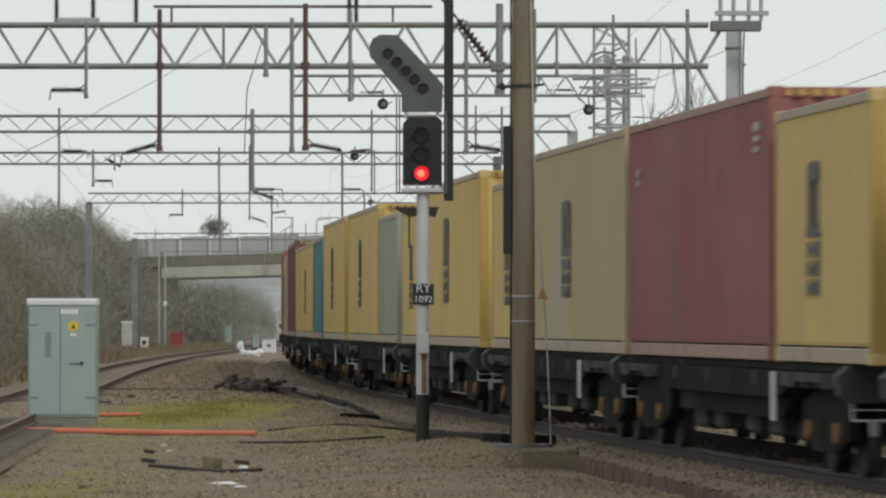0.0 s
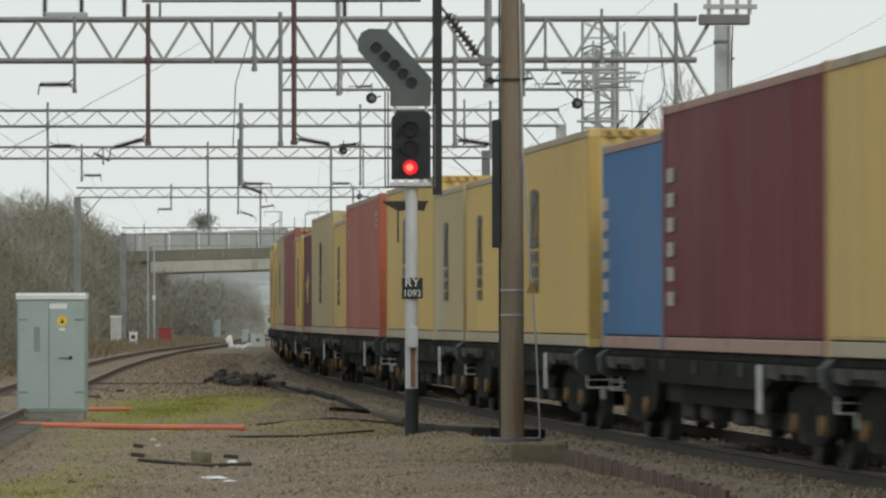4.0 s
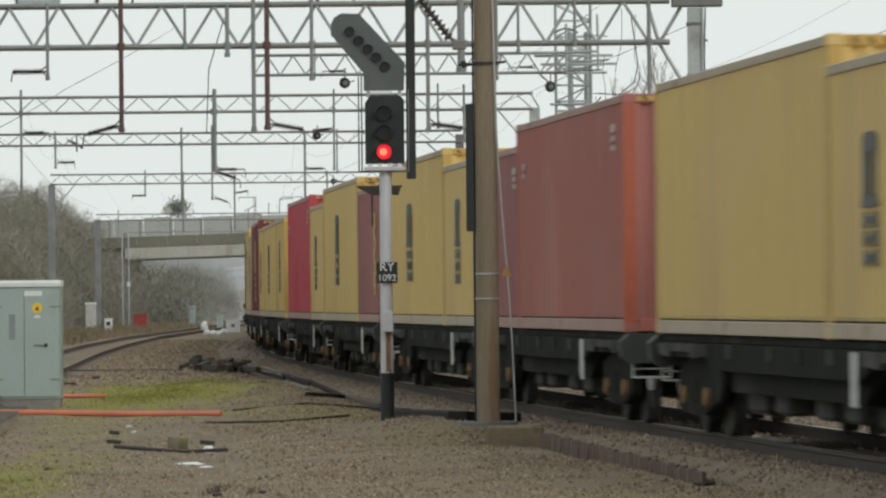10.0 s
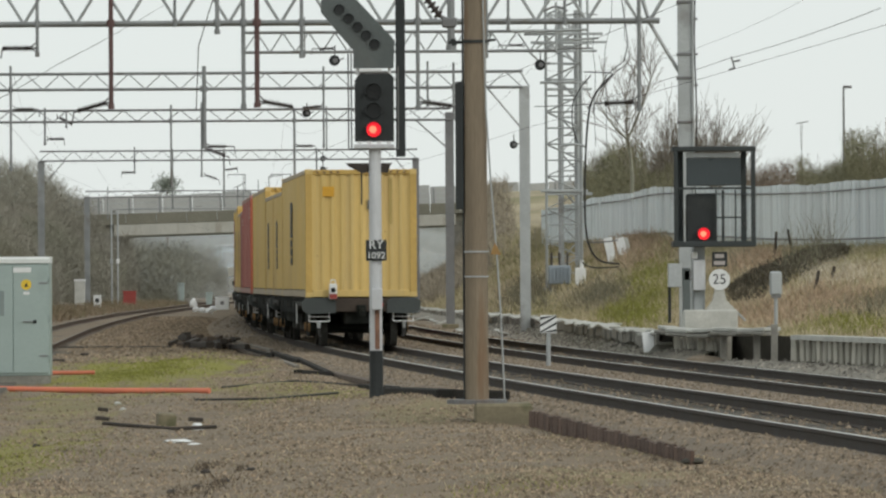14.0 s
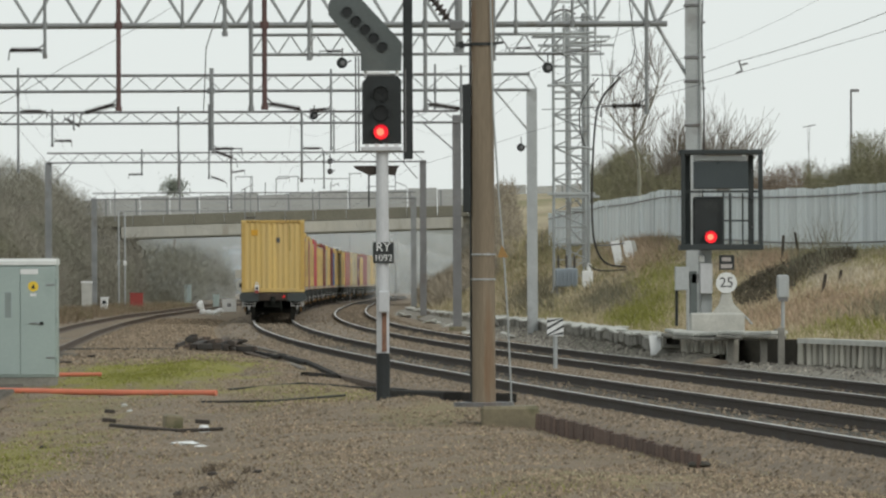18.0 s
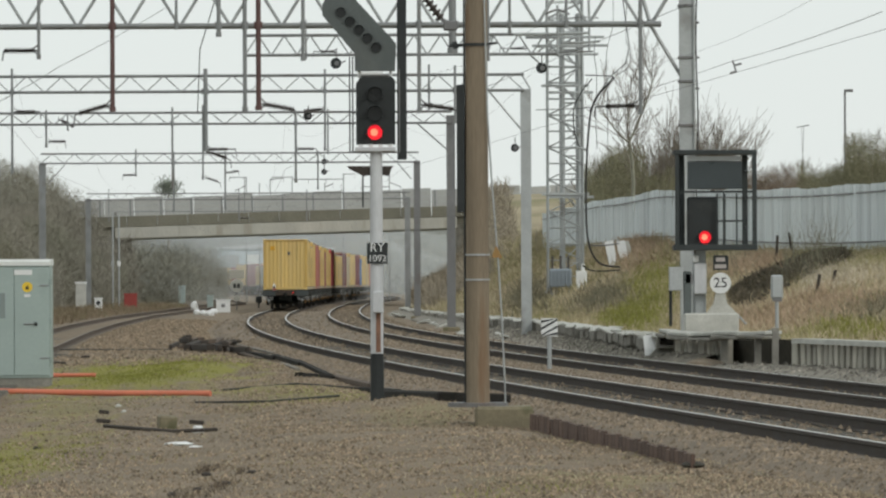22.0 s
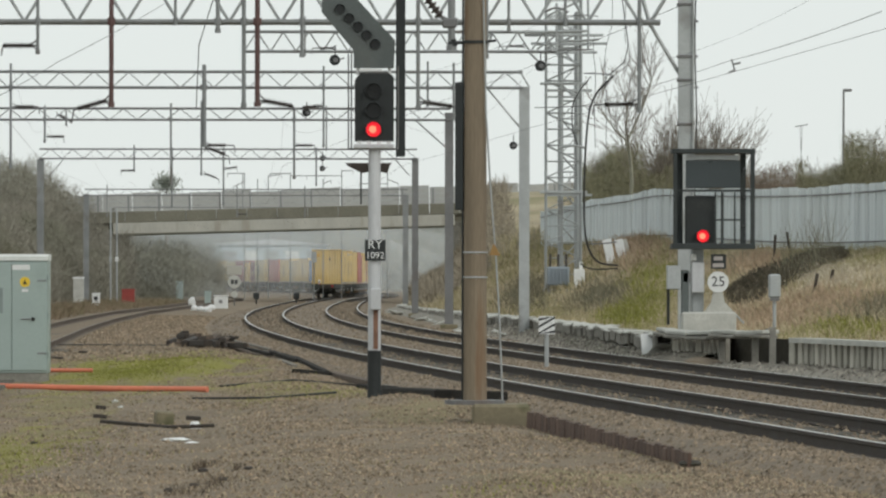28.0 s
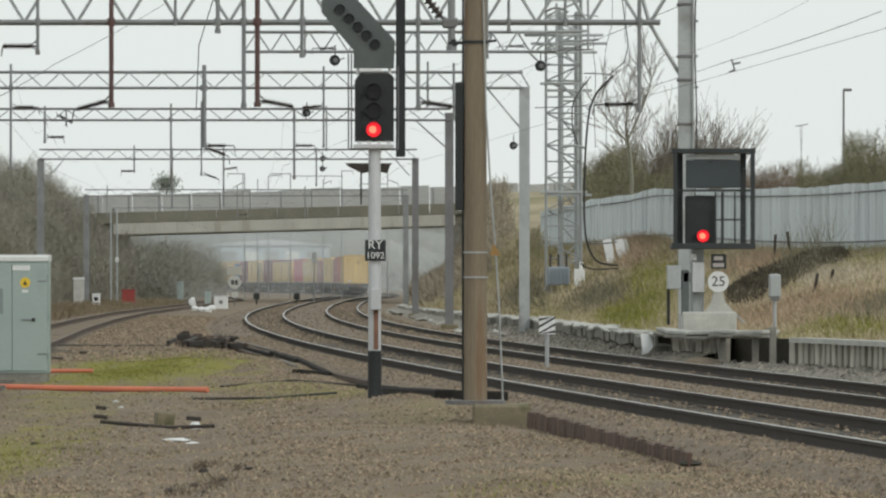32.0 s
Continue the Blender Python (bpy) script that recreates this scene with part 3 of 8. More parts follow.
track("track_1", main_x, 0.0, -120, 1000, "curving main line with polished rails on dark ballast", OILBED, None, ([(-2.2, -0.32), (-1.7, -0.125), (-0.87, -0.125), (-0.87, -0.3)], [(0.87, -0.3), (0.87, -0.125), (2.53, -0.125), (2.53, -0.3)]))
track("track_2", main_x, 3.4, -60, 900, "second main line curving beside the first", OILBED, None, ([(0.87, -0.3), (0.87, -0.125), (1.5, -0.125), (2.1, -0.32)],))
track("track_3", siding_x, 0.0, -20, 620, "rusty siding curving away beside the bank", GRAVEL, RUSTHEAD)


# ---------- edging, troughs and the low wall at the foot of the slope ----------
def edging_boards():
    t = thing("edging", pose(0, 0, 0), "row of brown upright edging boards in the gravel", "edging", kind="structure")
    a, b = Vector((1.013, 69.512, 0)), Vector((2.293, 54.591, 0))
    n = 46
    way = b - a
    bm = bmesh.new()
    bx(bm, -0.12, 0.12, -0.02, 0.02, -0.30, 0.0, 0.008)
    me = tomesh("board", bm, PLANK)
    ang = math.degrees(math.atan2(way.y, way.x))
    rr = random.Random(4)
    for i in range(n):
        p = a + way * ((i + 0.5) / n)
        ob = part("board", me, None, t)
        ob.matrix_basis = pose(p.x, p.y, -0.085 - 0.05 * i / n + rr.uniform(-0.015, 0.015), rr.uniform(-3, 3), 0, ang) @ Matrix.Diagonal((way.length / n / 0.25, 1, 1, 1))


edging_boards()


def low_wall(d0, d1, d_step, half, height, top, name_label):
    t = thing("retaining_wall", pose(0, 0, 0), name_label, "wall", kind="structure")
    bm = bmesh.new()
    bx(bm, -0.05, 0.05, -half, half, 0, height, 0.012)
    me = tomesh("slat", bm, SLAT)
    rr = random.Random(int(d0))
    d = d0
    while d < d1:
        x = float(foot_x(d))
        gx = (float(foot_x(d + 0.3)) - float(foot_x(d - 0.3))) / 0.6
        ob = part("slat", me, None, t)
        ob.matrix_basis = pose(x, d, -0.24, rr.uniform(-2, 2), rr.uniform(-2, 2), math.degrees(math.atan2(1, gx)) - 90)
        d += d_step / math.hypot(1, gx)
    ob = part("coping", swept("coping", foot_x, 0.05, [(-0.16, height - 0.26), (-0.16, height - 0.17), (0.2, height - 0.17), (0.2, height - 0.26)], d0 - 0.3, d1 + 0.1, 0.8, CONC_PALE), None, t, "pale concrete coping") if top > 0.5 else None
    # dark sheet that paints the shade between the slats
    part("backing", swept("backing", foot_x, 0.14, [(-0.04, -0.3), (-0.04, height - 0.27), (0.06, height - 0.27), (0.06, -0.3)], d0, d1, 0.8, SHADE_SOIL), None, t)


low_wall(84, 105.7, 0.43, 0.125, 0.60, 0.60, "low wall of upright concrete slats under a pale coping")
low_wall(108.3, 111.3, 0.26, 0.07, 0.66, 0.30, "low slatted wall beneath a dirty concrete beam")


def broken_beam():
    """The sagging beam that bridges the gap in the wall, with its posts and the slab leaning at its end."""
    t = thing("concrete_beam", pose(0, 0, 0), "sagging dirty concrete beam bridging a gap in the wall", "beam")
    rr = random.Random(12)
    d = 105.9
    while d < 111.6:
        a, b = d, min(d + 1.15, 111.7)
        for k, (z0, z1, o) in enumerate(((0.395, 0.455, -0.2), (0.46, 0.53, -0.16))):
            sag = 0.03 * math.sin((d - 105) * 1.3) + rr.uniform(-0.012, 0.012)
            bm = bmesh.new()
            bx(bm, -0.17, 0.17, -0.5 * math.hypot(b - a, float(foot_x(b) - foot_x(a))), 0.5 * math.hypot(b - a, float(foot_x(b) - foot_x(a))), z0 + sag, z1 + sag, 0.015)
            ob = part("slab", bm, CONC_DIRTY if k == 0 else CONC_PALE, t)
            ob.matrix_basis = pose(float(foot_x((a + b) / 2)) + o, (a + b) / 2, 0, rr.uniform(-1.5, 1.5), rr.uniform(-3, 3), -math.degrees(math.atan2(float(foot_x(b) - foot_x(a)), b - a)))
        d += 1.2
    for d in (105.95, 106.7, 108.2):
        bm = bmesh.new()
        bx(bm, -0.06, 0.06, -0.06, 0.06, -0.3, 0.42 if d > 106 else 0.62, 0.012)
        ob = part("post", bm, CONC_DIRTY, t)
        ob.matrix_basis = pose(float(foot_x(d)) - 0.12, d, 0)
    bm = bmesh.new()
    bx(bm, -0.2, 0.2, -0.06, 0.06, -0.1, 0.46, 0.015)
    ob = part("leaning_slab", bm, CONC_DIRTY, t)
    ob.matrix_basis = pose(float(foot_x(112.2)) - 0.28, 111.9, 0.0, 0, 40, 0)
    # dark sheet painting the shade inside the gap
    part("dark_void", swept("dark_void", foot_x, 0.3, [(-0.04, -0.3), (-0.04, 0.40), (0.06, 0.40), (0.06, -0.3)], 105.3, 108.7, 0.4, SHADE_SOIL), None, t, "dark sheet for the shade behind the gap")


broken_beam()
bm = bmesh.new()
bx(bm, -0.15, 0.15, -0.02, 0.02, 0, 0.40, 0.006)
solo("white_slab", bm, WHITE, "white slab leaning on the end of the cable trough", "slab", pose(3.96, 112.6, 0.05, -16, -5, 0))
cess = tagged(new("cess", swept("cess", foot_x, 0.0, [(-1.3, -0.34), (-0.75, -0.12), (-0.3, -0.06), (0.12, -0.05), (0.12, -0.34)], 78, 330, 1.0, M("grey_cess", (0.25, 0.232, 0.195), 0.95, 0, 0.25, 0.8, 20, 0.8, stain=(0.17, 0.16, 0.13), stain_scale=0.5))), "grey gravel path along the foot of the wall", "path", kind="structure")
cess_bank = tagged(new("cess_bank", swept("cess_bank", foot_x, 0.0, [(-0.95, -0.3), (-0.5, 0.0), (-0.22, 0.10), (0.35, 0.12), (0.35, -0.3)], 108.6, 190, 1.0, M("grey_spoil", (0.205, 0.186, 0.15), 0.95, 0, 0.35, 0.9, 14, 0.9, stain=(0.075, 0.08, 0.045), stain_scale=0.45, stain_cut=0.5))), "low bank of grey spoil under the troughs", "spoil", kind="structure")

bm = bmesh.new()
ball(bm, (0, 0, 0), 1.0, 3, (0.42, 1.1, 0.27))
for v in bm.verts:
    v.co *= 1 + 0.12 * math.sin(9 * v.co.x + 5 * v.co.y) * math.cos(7 * v.co.z + 3 * v.co.y)
solo("spoil_mound", bm, BALLAST, "small mound of dark spoil before the slatted wall", "spoil", pose(float(foot_x(108.4)) - 0.42, 108.4, -0.22))


def cess_place(r, n):
    d = 80 + 110 * r.uniform(0, 1, n)
    return foot_x(d) + r.uniform(-1.2, 0.1, n), d


def cess_top(x, d):
    o = x - foot_x(d)
    low = np.interp(o, [-1.3, -0.75, -0.3, 0.12], [-0.34, -0.12, -0.06, -0.05])
    high = np.interp(o, [-0.95, -0.5, -0.22, 0.35], [-0.3, 0.0, 0.10, 0.12])
    return np.where((d > 108.8) & (d < 190), np.maximum(low, high), low)


stones("spoil", 9000, cess_place, 0.028, M("grey_spoil_stone", (0.26, 0.24, 0.205), 0.95, 0, 0.3, 1.5, 15, 0, isl=0.6), "grey stones and spoil along the foot of the wall", 15, cess_top)
# soil edge kept dark to paint the shade under the raised troughs
soil_edge = tagged(new("soil_edge", swept("soil_edge", foot_x, 0.3, [(-0.1, -0.3), (-0.05, 0.12), (0.25, 0.2), (0.3, -0.3)], 112, 215, 1.0, SHADE_SOIL)), "dark soil edge that also darkens the space under the troughs", "soil", kind="structure")


def trough_run():
    """The broken line of cable trough beside the far track: every length of it lies a little crooked."""
    rr = random.Random(8)
    bm = bmesh.new()
    prism(bm, [(-0.19, 0), (-0.19, 0.2), (-0.13, 0.2), (-0.13, 0.05), (0.13, 0.05), (0.13, 0.2), (0.19, 0.2), (0.19, 0)], "y", -0.5, 0.5)
    # concrete darker than the lids: the shade beneath them put into colour
    me = tomesh("trough", bm, CONC_DIRTY)
    bm = bmesh.new()
    bx(bm, -0.21, 0.21, -0.51, 0.51, 0, 0.05, 0.012)
    lid_me = tomesh("lid", bm, CONC_PALE)
    d = 112.0
    while d < 330:
        x = float(foot_x(d)) - 0.15 + rr.uniform(-0.05, 0.05)
        z = float(np.interp(d, [112, 145, 190, 240, 330], [0.17, 0.10, 0.05, -0.1, -0.2])) + 0.03 * math.sin(d * 0.9) + rr.uniform(-0.012, 0.012)
        t = thing("cable_trough", pose(x, d, z, rr.uniform(-1.5, 1.5), rr.uniform(-4, 4), math.degrees(-math.atan2(float(foot_x(d + 1) - foot_x(d - 1)), 2)) + rr.uniform(-2.5, 2.5)), "pale concrete cable trough length lying beside the line", "cable trough", "cable troughs beside the line")
        part("channel", me, None, t)
        if rr.random() < 0.93:
            ob = part("lid", lid_me, None, t)
            ob.matrix_basis = pose(rr.uniform(-0.05, 0.05), 0, 0.205, rr.uniform(-1.5, 1.5), rr.uniform(-4, 4), rr.uniform(-4, 4) if rr.random() < 0.85 else rr.uniform(-14, 14))
        if d < 240:
            bm = bmesh.new()
            bx(bm, -0.14, 0.14, -0.10, 0.10, -0.36, -0.002)
            part("support", bm, CONC_DIRTY, t)
        d += 1.03 if d < 200 else 1.9
    for i in range(70):
        d = rr.uniform(150, 320)
        x = float(foot_x(d)) + rr.uniform(-1.4, 1.2)
        b2 = bmesh.new()
        bx(b2, -0.3, 0.3, -0.14, 0.14, 0, 0.06, 0.01)
        solo("broken_lid", b2, CONC_PALE if i % 3 else CONC_DIRTY, "broken concrete trough lid lying among the ballast", "trough lid", pose(x, d, gz(x, d) + 0.03, rr.uniform(-18, 18), rr.uniform(-25, 25), rr.uniform(0, 180)), "broken trough lids")


trough_run()


# ---------- overhead line structures ----------
def insulator_mesh(length, r, n=7):
    bm = bmesh.new()
    lathe(bm, (0, 0, 0), (length, 0, 0), ribs(n, r))
    return tomesh("insulator", bm, INSUL)


INS_LONG, INS_MID = insulator_mesh(0.62, 0.072, 14), insulator_mesh(0.5, 0.066, 12)


def arm(g, x, z, length, rise, k=1.0):
    """A registration arm with its insulator, reaching from a drop tube."""
    bm = bmesh.new()
    rod(bm, (x, 0, z), (x + length, 0, z + rise), 0.022 * k, 6)
    rod(bm, (x, 0, z + 0.13 * k), (x + length * 0.22, 0, z + rise * 0.22), 0.018 * k, 6)
    rod(bm, (x, 0, z - 0.09 * k), (x + length * 0.2, 0, z + rise * 0.2), 0.016 * k, 6)
    rod(bm, (x + length, 0, z + rise), (x + length * 1.04, 0, z + rise - 0.22), 0.016 * k, 6)
    a = part("registration_arm", bm, GALV_DARK, g)
    ins = part("insulator", INS_LONG if k > 0.9 else INS_MID, None, a, "dark ribbed insulator")
    ins.matrix_basis = Matrix.Translation((x + 0.12 * (1 if length > 0 else -1), 0, z + rise * 0.1)) @ pose(0, 0, 0, 0, -math.degrees(math.atan2(rise, abs(length))) , 0 if length > 0 else 180)


def gantry(d, x0, x1, z_low, z_up, pitch, r, masts, drops, arms, knees=(), label="", mat=GALV, mast_mat=None, phase=None):
    g = thing("overhead_gantry", pose(0, d, 0), label, "gantry", "gantries over the lines")
    for z in (z_low, z_up):
        for off in (-0.2, 0.2):
            bm = bmesh.new()
            rod(bm, (x0, off, z), (x1, off, z), r, 8)
            part("boom", bm, GALV_MID if mat == GALV else GALV_DARK, g)
    n = max(2, round((x1 - x0) / pitch))
    st = (x1 - x0) / n
    b0 = x0
    if phase:
        b0, st = phase
        n = int((x1 - b0) / st)
    h = z_up - z_low
    ms = []
    for sgn in (1, -1):
        bm = bmesh.new()
        rod(bm, (-st / 4 * sgn, 0, 0), (st / 4 * sgn, 0, h), r * (0.62 if r > 0.045 else 0.48), 6)
        ms.append(tomesh("brace", bm, mat))
    for i in range(n):
        for j in (0, 1):
            ob = part("brace", ms[j], None, g)
            ob.matrix_basis = pose(b0 + st * (i + 0.25 + 0.5 * j), 0.2 if (i + j) % 2 else -0.2, z_low)
    for x, w, z_top in masts:
        zb = gz(x, d) - 0.05
        bm = bmesh.new()
        a = w / 2
        prism(bm, [(x - a, -a), (x + a, -a), (x + a, -a + 0.03), (x + 0.05, -a + 0.03), (x + 0.05, a - 0.03), (x + a, a - 0.03), (x + a, a), (x - a, a), (x - a, a - 0.03), (x - 0.05, a - 0.03), (x - 0.05, -a + 0.03), (x - a, -a + 0.03)], "z", zb, z_top)
        part("mast", bm, mast_mat if mast_mat and x > -5 else mat, g, "upright steel mast")
        bm = bmesh.new()
        bx(bm, x - w, x + w, -w, w, zb, zb + 0.22, 0.03)
        part("footing", bm, CONCRETE, g)
    for xa, za, xb, zb in knees:
        bm = bmesh.new()
        rod(bm, (xa, 0, za), (xb, 0, zb), r * 0.75, 8)
        part("knee_brace", bm, mat, g)
    for x, za, zb, w, red in drops:
        bm = bmesh.new()
        rod(bm, (x, -0.24, za), (x, -0.24, zb), w / 2, 8)
        disc(bm, (x, -0.24, z_low), (0, 0, 1), w * 0.85, 0.16, 8)
        disc(bm, (x, -0.24, zb + 0.05), (0, 0, 1), w * 0.7, 0.1, 8)
        part("drop_tube", bm, OXIDE if red else GALV_MID, g)
    for a in arms:
        arm(g, *a)
    return g


g1 = gantry(127.157, -13.5, 4.683, 7.016, 7.906, 1.02, 0.055,
    [(5.232, 0.31, 7.747), (-13.4, 0.31, 7.906)],
    [(-8.732, 7.967, 6.308, 0.07, 0), (-7.146, 8.235, 5.174, 0.10, 1), (-4.854, 7.918, 6.772, 0.09, 0),
     (-4.293, 8.052, 5.162, 0.09, 0), (-4, 8.357, 5.187, 0.11, 1), (-3.037, 8.235, 6.247, 0.08, 0),
     (-0.537, 7.991, 5.113, 0.085, 0), (0.183, 8.357, 6.406, 0.16, 0), (0.951, 8.235, 6.223, 0.05, 0), (4.232, 8.235, 5.065, 0.085, 0), (-5.768, 7.906, 6.991, 0.06, 0), (2.634, 8.113, 6.991, 0.06, 0), (1.415, 7.918, 6.796, 0.06, 0)],
    [(-8.756, 6.504, -0.75, 0.0, 1.0), (-7.171, 5.333, -0.8, -0.22, 1.0), (-3.976, 5.333, 0.75, -0.14, 1.0), (-0.537, 5.308, 0.8, -0.12, 1.0), (4.22, 5.26, -0.95, -0.02, 1.0)],
    [(4.463, 6.991, 5.11, 5.894), (4.463, 6.991, 4.195, 7.906), (4.463, 6.991, 4.951, 7.808)],
    "grey lattice gantry with hanging drop tubes and insulators", phase=(-13.44, 1.104))
bm = bmesh.new()
bx(bm, 4.732, 5.829, -0.22, 0.22, 7.772, 7.991, 0.02)
part("cap_beam", bm, GALV_DARK, g1)
bm = bmesh.new()
for x in (4.951, 5.232, 5.561, 5.829):
    rod(bm, (x, 0, 7.991), (x, 0, 8.723), 0.045, 8)
bx(bm, 4.829, 5.988, -0.1, 0.1, 8.113, 8.211)
part("switch_rack", bm, GALV, g1)
bm = bmesh.new()
rod(bm, (5.39, -0.2, 0.5), (5.39, -0.2, 7.747), 0.03, 6)
part("conduit", bm, GALV, g1)
for y in (8, 100, 142, 220):
    bm = bmesh.new()
    bx(bm, 5.049, 5.427, -0.19, 0.19, 1.467 - (y + 2.5 - 495) / 82, 1.467 - (y - 2.5 - 495) / 82, 0.01)
    part("band", bm, GALV_DARK, g1, "steel band round the mast")
bm = bmesh.new()
tube(bm, [Vector((5.451 + 0.02 * math.sin(k), -0.1, 0.6 + 0.55 * k)) for k in range(14)], 0.016, 5)
part("side_cable", bm, CABLE, g1, "dark cable down the side of the mast")
for y in (38, 100, 155):
    bm = bmesh.new()
    bx(bm, 5.366, 5.5, -0.13, -0.07, 1.467 - (y + 2 - 495) / 82, 1.467 - (y - 2 - 495) / 82)
    part("cable_clip", bm, GALV_DARK, g1)
for px in (-9.39, -8.598, -7.671, -3.061, -2.915):
    ins = part("insulator", INS_LONG, None, g1, "dark ribbed post insulator")
    ins.matrix_basis = pose(px, 0, 7.943, 0, -90, 0)
bm = bmesh.new()
bx(bm, -9.39, -8.463, -0.12, 0.12, 7.906, 8.065, 0.02)
part("equipment_rail", bm, GALV, g1)
bm = bmesh.new()
rod(bm, (-7.293, 0, 8.308), (-1.268, 0, 8.308), 0.035, 8)
for px in (-6.902, -4, -2.122):
    rod(bm, (px, 0, 8.308), (px, 0, 7.869), 0.03, 6)
part("busbar", bm, GALV_DARK, g1)

gantry(170.096, -16.5, 2.3, 6.997, 7.454, 0.98, 0.036,
    [(2.349, 0.30, 7.03), (-16.4, 0.30, 7.454)],
    [(-12.463, 7.682, 4.648, 0.07, 0), (-6.884, 7.65, 5.268, 0.12, 0), (-6.966, 6.606, 4.452, 0.05, 0), (-3.442, 7.617, 5.268, 0.06, 0), (-0.44, 7.748, 6.443, 0.06, 0), (0.31, 7.715, 6.035, 0.07, 0)],
    [(-12.431, 6.443, 0.75, 0.0, 0.8), (-6.884, 5.333, 0.85, 0.0, 0.9), (-6.884, 5.268, 0.7, -0.25, 0.8), (-0.44, 6.573, 0.75, -0.15, 0.8), (-3.442, 6.475, -0.6, -0.05, 0.8)],
    [(1.272, 6.997, 2.251, 5.823), (2.235, 7.454, 2.496, 7.013)],
    "slender grey lattice gantry spanning the yard")
gantry(204.448, -18.5, 0.255, 6.996, 7.389, 0.98, 0.034,
    [(0.216, 0.30, 7.251), (-18.4, 0.28, 7.389)],
    [(-13.804, 7.487, 6.192, 0.07, 0), (-13.059, 7.33, 6.781, 0.05, 0), (-9.431, 7.565, 4.702, 0.07, 0), (-5.157, 7.389, 4.938, 0.08, 0), (-4.039, 7.487, 5.918, 0.05, 0)],
    [(-13.765, 6.408, 0.6, 0.0, 0.8), (-13.412, 7.173, 0.35, -0.2, 0.7), (-5.157, 6.114, 0.7, 0.0, 0.8)],
    [(-0.961, 6.996, 0.118, 6.036)],
    "slender grey lattice gantry further along the line", GALV_MID, GALV_DARK)
gantry(270.828, -18.545, -1.195, 6.999, 7.441, 1.0, 0.032,
    [(-18.494, 0.30, 6.999), (-1.273, 0.30, 7.051)],
    [(-14.182, 7.623, 6.402, 0.07, 0), (-12.442, 7.519, 4.766, 0.08, 0), (-10.078, 7.519, 4.844, 0.08, 0), (-5.818, 7.519, 5.753, 0.07, 0)],
    [(-14.182, 6.454, -0.6, 0.0, 0.8), (-11.013, 6.324, 0.7, -0.25, 0.8), (-10.078, 6.532, 0.6, 0.1, 0.8)],
    [(-18.234, 6.064, -17.455, 6.948), (-1.532, 6.22, -2.182, 6.973)],
    "distant grey lattice gantry on two masts", GALV_MID, GALV_DARK)
gantry(372.388, -22.643, -2.214, 6.753, 7.146, 1.1, 0.03,
    [(-22.536, 0.34, 6.824), (-2.357, 0.36, 6.824)],
    [(-21.214, 7.431, 5.396, 0.06, 0), (-13, 7.36, 5.396, 0.07, 0), (-8.714, 7.36, 5.396, 0.07, 0), (-12.643, 8.146, 5.86, 0.05, 0)],
    [(-13, 5.574, 0.9, 0.0, 0.8)], [(-22.286, 5.86, -21.393, 6.717)],
    "far grey gantry in front of the road bridge", GALV_MID)
# paler steel than the gantries just before it, in place of haze
gantry(434.453, -24.417, -6, 6.342, 6.759, 1.2, 0.03,
    [(-24.333, 0.3, 6.675), (-23.708, 0.22, 5.842)],
    [], [], [], "far grey gantry beside the bank", GALV)


# a short anchor truss carried by the lattice tower
gantry(223.752, -7.554, 4.313, 10.115, 10.866, 0.95, 0.05, [], [(-5.236, 11.446, 9.943, 0.05, 0)],
    [(-4.056, 10.244, -0.9, 0.0, 0.9), (3.133, 10.33, -1.0, 0.0, 0.9)], [(1.631, 10.115, 1.888, 10.866), (3.24, 10.115, 3.884, 9.514)], "short grey anchor truss reaching from the lattice tower", GALV)


def lattice_tower(d, xa, xb, zb, zt, n=24, leg=0.045):
    t = thing("lattice_tower", pose(0, d, 0), "pale galvanised lattice tower with cross arms and cables", "lattice tower")
    half = 0.55
    zb = gz((xa + xb) / 2, d) - 0.05
    for x in (xa, xb):
        for y in (-half, half):
            bm = bmesh.new()
            rod(bm, (x, y, zb), (x, y, zt), leg, 4)
            part("leg", bm, GALV, t)
    h = (zt - zb) / n
    for i in range(n):
        z = zb + i * h
        for y in (-half, half):
            bm = bmesh.new()
            a, b = (xa, xb) if i % 2 else (xb, xa)
            rod(bm, (a, y, z), (b, y, z + h), 0.02, 4)
            rod(bm, (xa, y, z), (xb, y, z), 0.018, 4)
            part("lacing", bm, GALV, t)
        for x in (xa, xb):
            bm = bmesh.new()
            rod(bm, (x, -half if i % 2 else half, z), (x, half if i % 2 else -half, z + h), 0.02, 4)
            part("lacing", bm, GALV, t)
    for z, w in ((10.759, 1.5), (10.415, 1.1), (8.913, 0.9), (4.793, 0.9)):
        bm = bmesh.new()
        bx(bm, (xa + xb) / 2 - w, (xa + xb) / 2 + w, -half - 0.08, -half, z - 0.05, z + 0.05, 0.01)
        part("cross_arm", bm, GALV, t)
    bm = bmesh.new()
    bx(bm, xa - 0.15, xb + 0.15, -half - 0.15, half + 0.15, zb - 0.3, zb + 0.05, 0.03)
    part("footing", bm, CONC_DIRTY, t)
    return t


lattice_tower(224.652, 3.927, 5.258, 0.931, 12.733, 19)
lattice_tower(232.608, 4.644, 5.289, 0.911, 12.023, 15, 0.10)


